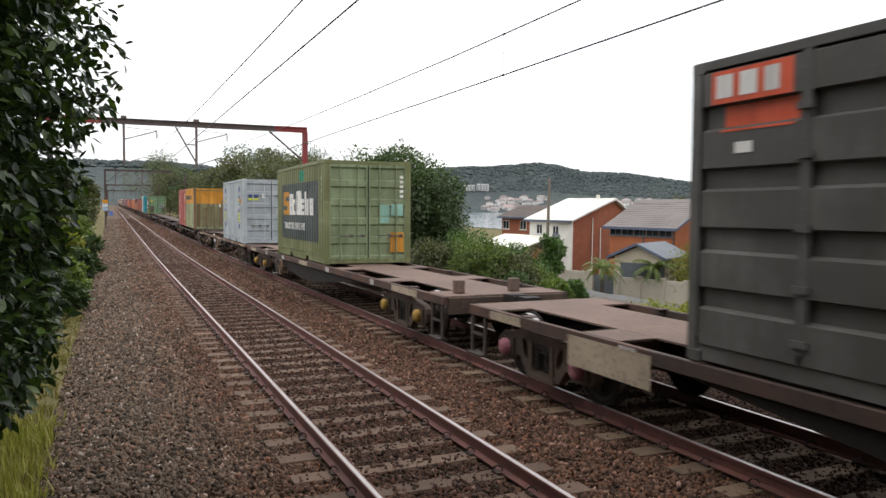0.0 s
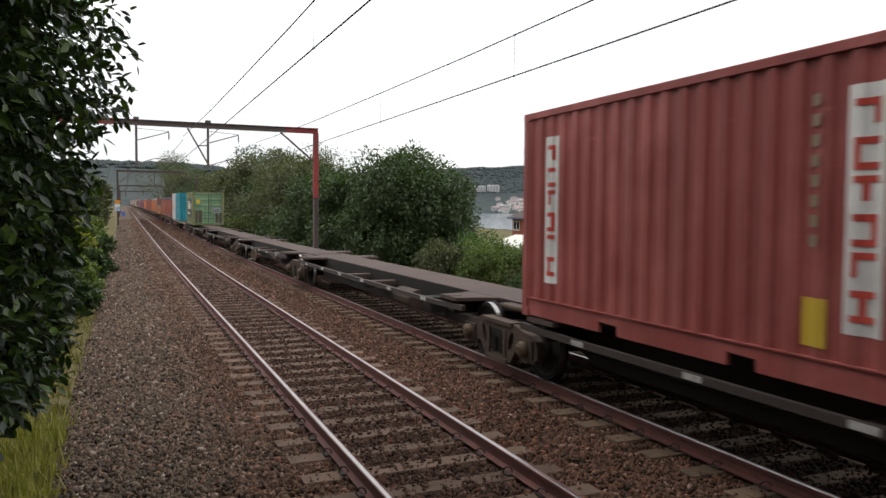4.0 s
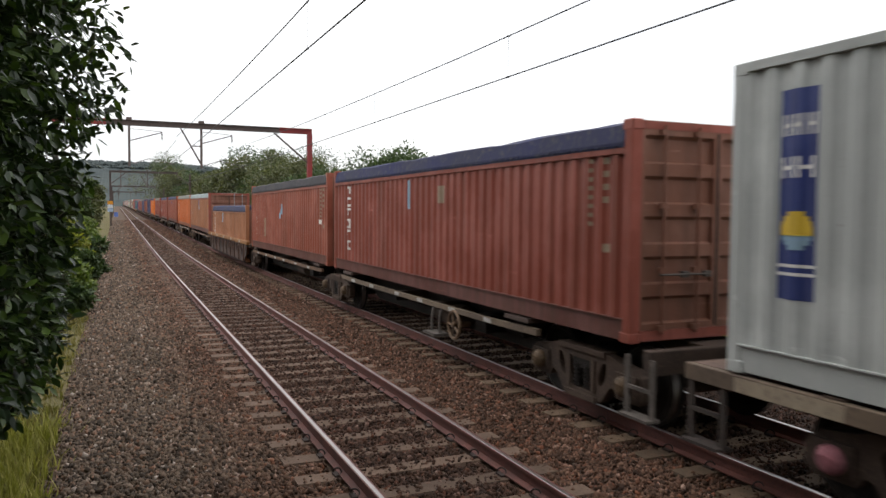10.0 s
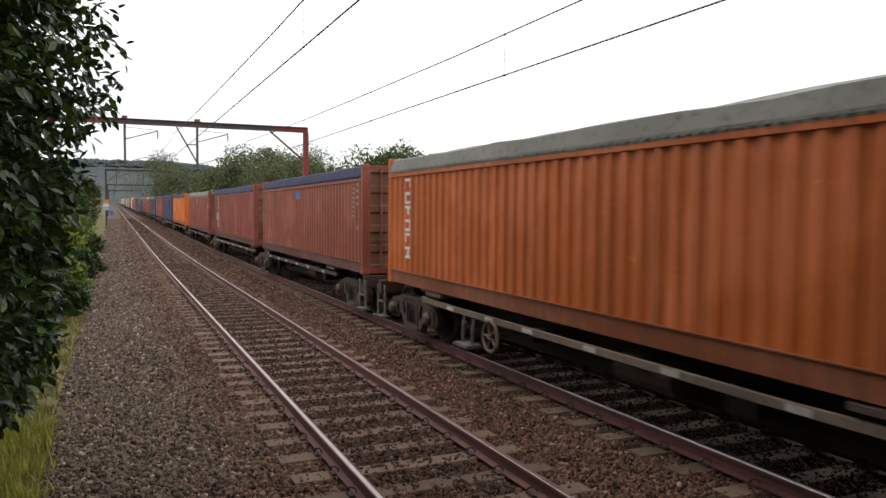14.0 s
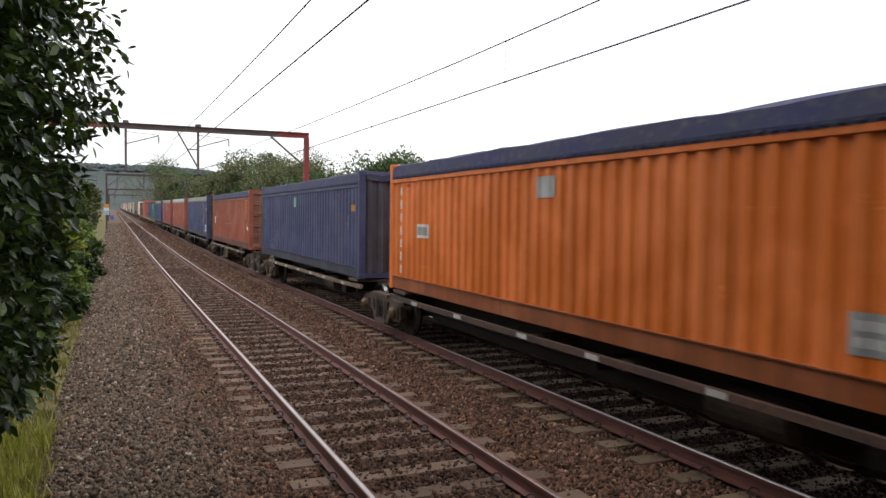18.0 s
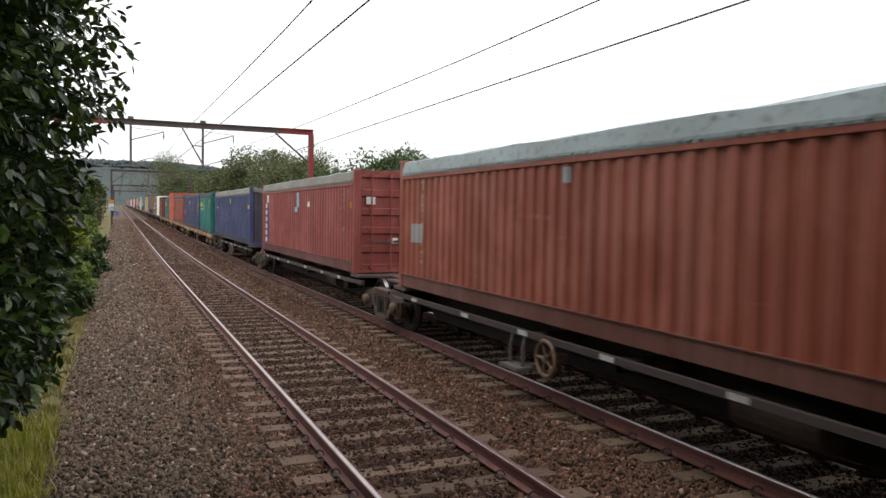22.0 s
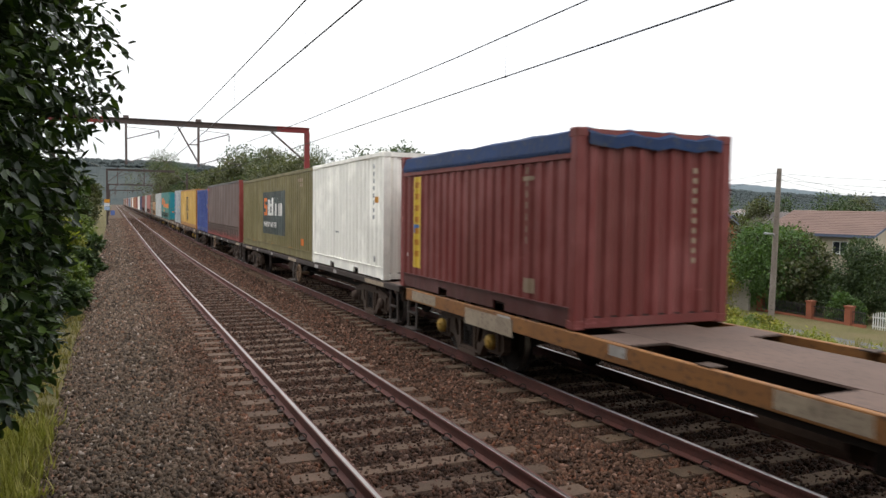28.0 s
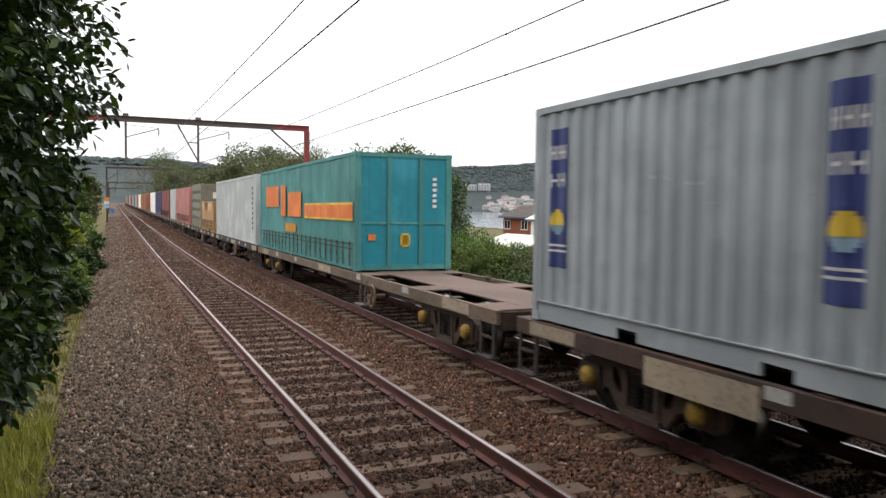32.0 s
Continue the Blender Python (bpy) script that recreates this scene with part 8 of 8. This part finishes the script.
load(246.30, 12.19, H_OPEN, C["rust"], "red-brown open-top container under a grey tarpaulin", top="open", near="plain", tarp=T["grey"], marks=stencil(11.15, H_OPEN, "tan") + code_panel(0.8, H_OPEN) + [(6.35, 6.65, 1.8, 2.05, "pale_blue"), (0.20, 0.45, 1.5, 1.68, "yellow"), (0.65, 0.90, 0.9, 1.05, "tan")])
skel(260.1, 274.9, "", "joint", M["tan_cap"], PACK + " with a bright orange container", 17, M["sill_brown"])
load(261.72, 12.19, H_OPEN, C["orange"], "bright orange open-top container under a navy tarpaulin", top="open", near="door", tarp=T["navy"], marks=bars_down(11.6, 2.0, 0.25, 7, 0.16, "white", 0.35) + [(1.2, 1.8, 0.42, 0.75, "faint_grey"), (1.27, 1.73, 0.48, 0.56, "grey"), (1.27, 1.73, 0.61, 0.69, "grey"), (10.25, 10.75, 1.05, 1.3, "white"), (10.30, 10.70, 1.1, 1.25, "grey"), (6.05, 6.45, 1.7, 1.98, "grey"), (11.15, 11.37, 2.0, 2.05, "red")] + bars_down(0.25, 1.45, 0.9, 8, 0.1, "ochre"), end_marks=[(0.3, 0.5, 1.7, 1.82, "white"), (0.65, 0.85, 1.7, 1.82, "white"), (-0.9, -0.4, 0.3, 1.0, "slate"), (-0.4, -0.2, 1.15, 1.3, "blue")])
skel(274.9, 287.8, "", "end", M["tan_cap"], PACK + " with a navy container", 18, M["sill_tan"])
load(275.97, 12.19, H_OPEN, C["navy_dull"], "dull navy open-top container under a dark tarpaulin", top="open", near="plain", tarp=T["navy"], marks=[(6.55, 6.80, 1.7, 2.0, "mint"), (0.45, 0.70, 1.55, 1.7, "ochre")] + bars_down(1.90, 2.00, 0.6, 9, 0.07, "slate") + bars_down(0.95, 1.45, 1.1, 5, 0.12, "grey"))
skel(291.6, 304.8, "end", "joint", M["tan_cap"], PACK + " with a red-brown container", 19, M["sill_tan"])
load(291.04, 12.19, H_OPEN, C["rust_pale"], "red-brown open-top container with a red badge", top="open", near="door", tarp=T["navy"], marks=[(10.95, 11.30, 0.95, 1.3, "white")] + code_panel(1.1, H_OPEN, "ochre") + [(5.00, 7.40, 0.99, 1.015, "tan"), (0.45, 0.70, 0.8, 0.95, "white")], end_marks=[(-0.62, -0.08, 1.72, 2.06, "red"), (-0.58, -0.12, 1.86, 1.96, "white"), (-0.62, -0.08, 1.68, 1.71, "white"), (-0.35, -0.1, 1.1, 1.2, "ochre"), (0.35, 0.6, 1.75, 1.87, "white")])
skel(304.8, 320.0, "", "joint", M["grime"], PACK + " with a blue container", 20)
load(306.30, 12.19, H_OPEN, C["navy"], "blue open-top container under a grey tarpaulin", top="open", near="door", tarp=T["grey"], marks=bars_down(1.70, 2.00, 0.8, 9, 0.1, "ochre") + bars_down(0.75, 1.45, 1.2, 5, 0.12, "ochre") + [(0.20, 0.45, 1.6, 1.75, "yellow"), (0.20, 1.05, 0.35, 0.75, "white"), (0.20, 0.85, 0.42, 0.68, "grey"), (6.15, 6.25, 1.7, 2.05, "red")], end_marks=[(0.3, 0.6, 1.7, 1.82, "yellow"), (0.65, 1.0, 1.75, 1.85, "yellow"), (0.65, 1.0, 1.58, 1.68, "yellow"), (0.3, 0.95, 1.38, 1.44, "ochre"), (-0.95, -0.4, 0.4, 1.0, "slate")])
skel(320.0, 335.3, "", "joint", M["tan_cap"], PACK + " with an orange-brown container", 21)
load(321.59, 12.19, H_OPEN, C["rust_pale"], "orange-brown open-top container under a pale tarpaulin", top="open", near="door", tarp=T["pale"], marks=stencil(11.05, H_OPEN, "tan") + [(11.05, 11.55, 0.9, 1.25, "grey"), (6.1, 6.3, 1.85, 2.05, "faint_grey"), (0.75, 0.95, 0.95, 1.1, "tan")] + code_panel(0.8, H_OPEN), end_marks=[(-0.6, -0.45, 1.68, 1.85, "mint"), (-0.95, -0.75, 1.72, 1.82, "tan"), (0.3, 0.55, 1.7, 1.8, "white"), (0.65, 1.0, 1.68, 1.85, "tan"), (0.25, 0.55, 1.25, 1.5, "white")])
skel(335.3, 350.7, "", "joint", M["grime"], PACK + " with a red container", 22)
load(336.91, 12.19, H_OPEN, C["red"], "faded red open-top container with a white and blue strip", top="open", near="door", tarp=T["grey"], marks=[(11.00, 11.40, 0.2, 2.05, "navy"), (11.00, 11.40, 1.78, 2.05, "white")] + bars_down(11.55, 1.75, 0.25, 6, 0.26, "white", 0.35) + [(6.05, 6.35, 1.6, 2.05, "pale_blue"), (6.15, 6.55, 1.45, 1.6, "pale_blue"), (4.60, 4.80, 1.6, 1.75, "white"), (0.25, 0.45, 1.55, 1.7, "ochre")] + code_panel(1.2, H_OPEN), end_marks=[(-0.92, -0.7, 1.65, 1.83, "white"), (0.3, 0.6, 1.72, 1.82, "white"), (0.65, 1.0, 1.72, 1.82, "white"), (0.65, 1.0, 1.55, 1.63, "white"), (0.3, 0.95, 1.3, 1.38, "tan"), (0.3, 0.95, 1.1, 1.17, "tan"), (-0.3, -0.12, 0.7, 0.85, "white")])
skel(350.7, 363.6, "", "end", M["tan_cap"], PACK + " with a dark blue container", 23)
load(352.23, 12.19, H_OPEN, C["navy"], "dark blue open-top container under a grey tarpaulin", top="open", near="plain", tarp=T["grey"], marks=[(6.08, 6.3, 1.93, 2.03, "lime"), (6.1, 6.18, 1.78, 1.93, "lime"), (0.25, 0.55, 1.55, 1.7, "yellow"), (10.95, 11.25, 1.55, 1.62, "white")] + bars_down(1.90, 2.00, 0.6, 9, 0.07, "slate") + bars_down(0.95, 1.45, 1.1, 5, 0.08, "slate"))
flat(366.0, 386.2, (368.5, 383.8), M["sill_orange"], M["yellow"], "ochre flat wagon with green and navy containers", 24, belly=0.1, wheel_y=8.0)


def lease_marks(h):
    """A lessor's emblem: a stepped yellow stack with a row of letter blocks."""
    out = [(4.05, 4.25, h * 0.86, h * 0.93, "lime"), (4.05, 4.4, h * 0.78, h * 0.84, "lime"), (4.05, 4.4, h * 0.70, h * 0.76, "lime"), (3.75, 4.05, h * 0.62, h * 0.68, "lime"), (3.75, 4.4, h * 0.55, h * 0.60, "lime")]
    out += [(4.5 + 0.26 * k, 4.68 + 0.26 * k, h * 0.63, h * 0.73, "lime") for k in range(5)]
    out += [(4.5, 5.8, h * 0.55, h * 0.585, "lime"), (3.8, 5.8, 0.22, 0.28, "lime")]
    return [(y0 - 0.02, y1 - 0.02, a, b, k) for y0, y1, a, b, k in out]


load(366.96, 6.06, H_OPEN, C["green"], "bottle green open-top container with yellow emblem", top="open", near="plain", tarp=T["dark"], marks=lease_marks(2.55) + bars_down(1.25, 2.0, 0.9, 8, 0.1, "lime") + bars_down(0.9, 2.0, 1.4, 3, 0.1, "lime") + [(0.4, 0.65, 1.85, 2.0, "orange")], end_marks=[(0.65, 0.78, 0.9, 2.1, "lime")])
load(373.64, 12.19, H_OPEN, C["navy_dull"], "navy open-top container sealed with a dark tarpaulin", top="open", near="door", tarp=T["navy"], marks=[(11.6, 12.0, 0.9, 1.3, "white"), (11.65, 11.95, 1.0, 1.2, "grey"), (7.5, 7.75, 1.75, 2.0, "white"), (0.8, 1.1, 1.6, 1.75, "ochre")] + bars_down(1.2, 2.0, 0.5, 9, 0.07, "grey") + bars_down(0.9, 2.0, 1.1, 5, 0.09, "grey"))
flat(386.8, 406.4, (389.2, 404.1), M["sill_orange"], M["yellow"], "ochre flat wagon with rust-brown and red containers", 25, belly=0.1, wheel_y=9.4)
load(387.34, 12.19, H_OPEN, C["rust"], "rust-brown open-top container, tarpaulin ruffled at the end", top="open", near="door", tarp=T["dark"], marks=stencil(11.6, 2.62, "tan") + code_panel(1.0, 2.62, "tan"))
load(400.04, 6.06, H20, C["vermilion"], "vermilion container with white lettering strip", marks=bars_down(5.2, 2.3, 0.5, 7, 0.14, "white") + bars_down(1.0, 2.3, 1.0, 6, 0.12, "tan"))
flat(407.0, 426.0, (409.4, 423.6), M["sill_orange"], M["yellow"], "ochre flat wagon, green and maroon containers at its ends", 26, belly=0.08, wheel_y=7.4)
load(407.18, 6.06, H_OPEN, C["green"], "bottle green open-top container under a dark cover", top="open", near="plain", tarp=T["dark"], marks=lease_marks(2.55) + bars_down(1.25, 2.0, 0.9, 8, 0.1, "lime"))
load(420.29, 6.06, 2.48, C["maroon"], "maroon open-top container with a yellow strip", top="open", near="plain", tarp=T["blue"], marks=[(5.05, 5.45, 0.4, 2.08, "yellow"), (5.12, 5.38, 1.05, 1.2, "blue")] + bars_down(5.25, 1.98, 0.5, 7, 0.14, "ochre", 0.5) + bars_down(1.2, 2.05, 0.95, 7, 0.06, "tan") + [(1.05, 1.35, 1.87, 1.93, "tan"), (1.0, 1.3, 0.35, 0.55, "tan"), (5.65, 5.75, 0.6, 0.66, "white")], end_marks=[(0.58, 0.65, 0.8, 2.1, "tan")])
flat(426.4, 446.0, (428.7, 443.6), M["sill_dark"], M["grime"], "dark flat wagon with white and olive containers", 27, wheel_y=8.36, thin=0.12)
load(427.38, 6.06, 2.68, C["cream"], "off-white container with rust-stained corners", near="plain", marks=bars_down(0.75, 2.45, 1.2, 8, 0.09, "faint_grey") + [(0.42, 0.6, 1.62, 1.75, "ochre"), (0.55, 0.7, 0.35, 0.48, "grey"), (3.4, 3.7, 0.9, 0.94, "grey"), (5.4, 5.5, 1.1, 1.2, "grey")])
load(433.5, 12.19, 2.66, C["olive_brown"], "long olive brown container with dark haulier panel", near="plain", marks=haulier_marks(3.7, 7.75, 0.6, 2.1, "orange") + [(1.2, 1.9, 2.3, 2.4, "tan"), (1.3, 1.6, 2.15, 2.25, "tan"), (1.1, 1.4, 0.4, 0.6, "orange"), (2.6, 3.3, 0.18, 0.26, "ochre"), (9.0, 9.8, 0.18, 0.26, "ochre"), (5.6, 6.0, 0.18, 0.26, "ochre")], letters=[("TRANSPORT SINCE 1895", 0.26, 7.35, 0.85, "white", 0.82)])
flat(446.4, 465.2, (448.8, 462.8), M["sill_dark"], M["grime"], "dark flat wagon with a curtain-sided box and a blue container", 28, wheel_y=8.6, thin=0.13)
load(446.86, 12.19, 2.76, C["umber"], "dark brown curtain-sided box on a red frame", side="curtain", near="panels", rail=C["red_frame"], head=C["charcoal"], end_colour=C["red_frame"], marks=[(11.3, 11.95, 2.5, 2.6, "red")], category="freight box")
load(459.0, 6.06, 2.59, C["blue"], "royal blue container with white codes", near="plain", marks=bars_down(0.6, 2.3, 1.2, 8, 0.05, "pale_blue", 0.5) + [(0.35, 0.41, 1.9, 2.3, "pale_blue"), (0.4, 0.6, 1.5, 1.65, "yellow"), (3.2, 3.35, 0.9, 0.97, "pale_blue"), (0.15, 0.5, 2.52, 2.6, "yellow")])
flat(465.6, 485.3, (468.1, 482.8), M["sill_brown"], M["yellow"], "brown flat wagon with yellow and grey containers", 29, wheel_y=8.13, belly=0.14, belly_paint=M["sill_tan"])
load(466.1, 12.19, 2.72, C["butter"], "butter yellow container with a large black emblem", near="plain", rail=paint("rusting_yellow_frame", (0.34, 0.15, 0.035), 0.9, dirt=0.5), marks=[(6.88, 7.18, 1.3, 2.2, "black"), (6.28, 6.58, 1.3, 2.2, "black"), (5.68, 5.98, 1.3, 2.2, "black"), (5.5, 7.35, 1.16, 1.28, "black"), (5.68, 7.18, 2.08, 2.2, "black"), (6.5, 7.05, 0.42, 1.06, "black"), (5.8, 6.35, 0.42, 1.06, "black")] + bars_down(11.0, 2.3, 0.5, 9, 0.1, "ochre") + [(0.98, 1.37, 0.67, 0.8, "yellow"), (0.85, 1.05, 1.85, 1.98, "ochre"), (1.12, 1.32, 1.88, 2.0, "ochre")])
load(478.85, 6.06, H20, C["grey"], "pale grey container with two blue strips", near="plain", marks=strips((1.4, 5.48), H20))
flat(485.9, 505.7, (488.1, 503.3), M["sill_tan"], M["yellow"], "tan flat wagon with a teal curtain-sided box", 30, wheel_y=5.6)
load(492.99, 12.19, H20, C["sea"], "teal curtain-sided box with an orange stripe", side="curtain", near="panels", end_colour=C["teal"], rail=C["sea"], marks=[(0.15, 5.0, 1.17, 1.6, "yellow"), (0.15, 5.0, 1.22, 1.55, "orange"), (5.4, 7.2, 1.2, 1.95, "orange"), (7.6, 8.3, 1.2, 2.2, "orange"), (8.7, 10.9, 1.5, 2.2, "orange"), (8.8, 10.9, 1.88, 1.94, "yellow"), (6.1, 7.6, 0.72, 0.98, "ochre")], end_marks=[(0.72, 0.82, 1.5, 2.4, "white"), (-0.1, 0.14, 0.6, 0.84, "yellow"), (-0.06, 0.1, 0.56, 0.88, "yellow"), (-0.9, -0.72, 0.72, 0.86, "orange")], category="freight box")
flat(506.0, 518.8, (508.2, 516.6), M["sill_dark"], M["grime"], "dark flat wagon with a long white container", 31, wheel_y=5.0)
load(506.3, 12.19, H20, C["white"], "long white container with dark codes", near="door", marks=bars_down(0.8, 2.3, 0.5, 9, 0.14, "slate") + bars_down(11.5, 2.3, 0.6, 9, 0.1, "grey"))
flat(519.4, 533.0, (521.7, 530.7), M["sill_dark"], M["grime"], "dark flat wagon with a wrapped load and an olive box", 32, wheel_y=5.0)
load(519.8, 6.06, 1.75, C["wood"], "tan wrapped load strapped on a flat wagon", side="curtain", near="panels", category="load")
load(526.2, 6.06, H20 + 0.1, C["olive_grey"], "olive grey box with white marks", side="ribs", near="plain", end_marks=[(-0.5, -0.1, 1.95, 2.35, "white")])
# the tail of the train, far down the line
rng_tail = random.Random(8)
tail = [("dusty_pink", 12.19, "curtain"), ("white", 6.06, "wave"), ("maroon", 12.19, "curtain"), ("navy_dull", 12.19, "wave"), ("cream", 12.19, "wave"), ("rust", 12.19, "wave"), ("tan", 12.19, "wave"), ("tan", 12.19, "wave"), ("cream", 12.19, "wave"), ("tan", 12.19, "wave"), ("grey", 12.19, "wave"), ("navy", 12.19, "wave"), ("grey", 12.19, "wave"), ("maroon", 12.19, "wave"), ("rust", 12.19, "wave"), ("white", 12.19, "wave"), ("maroon", 12.19, "wave"), ("rust_pale", 12.19, "wave"), ("olive", 12.19, "wave"), ("grey", 12.19, "wave"), ("rust", 12.19, "wave"), ("tan", 12.19, "wave")]
s_at = 533.7
for i, (key, n, kind) in enumerate(tail):
    flat(s_at, s_at + n + 0.9, (s_at + 2.0, s_at + n - 1.1), M["sill_dark"], M["grime"], "dark flat wagon in the tail of the train", 40 + i, wheel_y=5.0)
    load(s_at + 0.45, n, H20, C[key], "weathered %s container in the tail of the train" % key.replace("_", " "), side=kind, near="plain" if kind == "wave" else "panels", marks=code_panel(1.0, H20, "grey"))
    s_at += n + 1.7


# ---------------------------------------------------------------- movement
SPEED = ((0, 14.12), (5, 14.24), (10, 14.40), (14, 14.61), (18, 14.89), (22, 15.21), (26, 15.56), (29, 15.84), (32, 16.05))


def run(t):
    """Metres that the train has gone after t seconds: it gathers speed slowly."""
    s = 0.0
    for (a, va), (b, vb) in zip(SPEED, SPEED[1:]):
        e = min(t, b)
        if e <= a:
            break
        ve = va + (vb - va) * (e - a) / (b - a)
        s += (e - a) * (va + ve) / 2
    return s


def motions():
    times = [0.0, 0.5] + [1.0 * k for k in range(1, 32)] + [31.5, 32.0]
    far = [run(t) for t in times]
    for thing, s, z in TRAIN:
        rows = []
        for t, d in zip(times, far):
            y = s - d
            rows.append((t, pose(TX, y, rise(y + 5) - 5 * math.tan(radians(slope(y + 5))), slope(y + 5)) @ pose(0, 0, z)))
        walk(thing, rows)
    # wheels roll while they are near enough to be seen turning
    steps = [k / FPS for k in range(0, 961)]
    gone = [run(t) for t in steps]
    for w, a, s in WHEELS:
        turning = [k for k in range(961) if -3 < s - gone[k] < 30]
        if len(turning) < 2:
            continue
        base = gone[turning[0]]
        rows = [] if turning[0] == 0 else [(0.0, pose(0, a, R_WHEEL))]
        for k in turning:
            rows.append((steps[k], pose(0, a, R_WHEEL, math.degrees((gone[k] - base) / R_WHEEL))))
        if turning[-1] < 960:
            rows.append((32.0, rows[-1][1]))
        walk(w, rows)


motions()
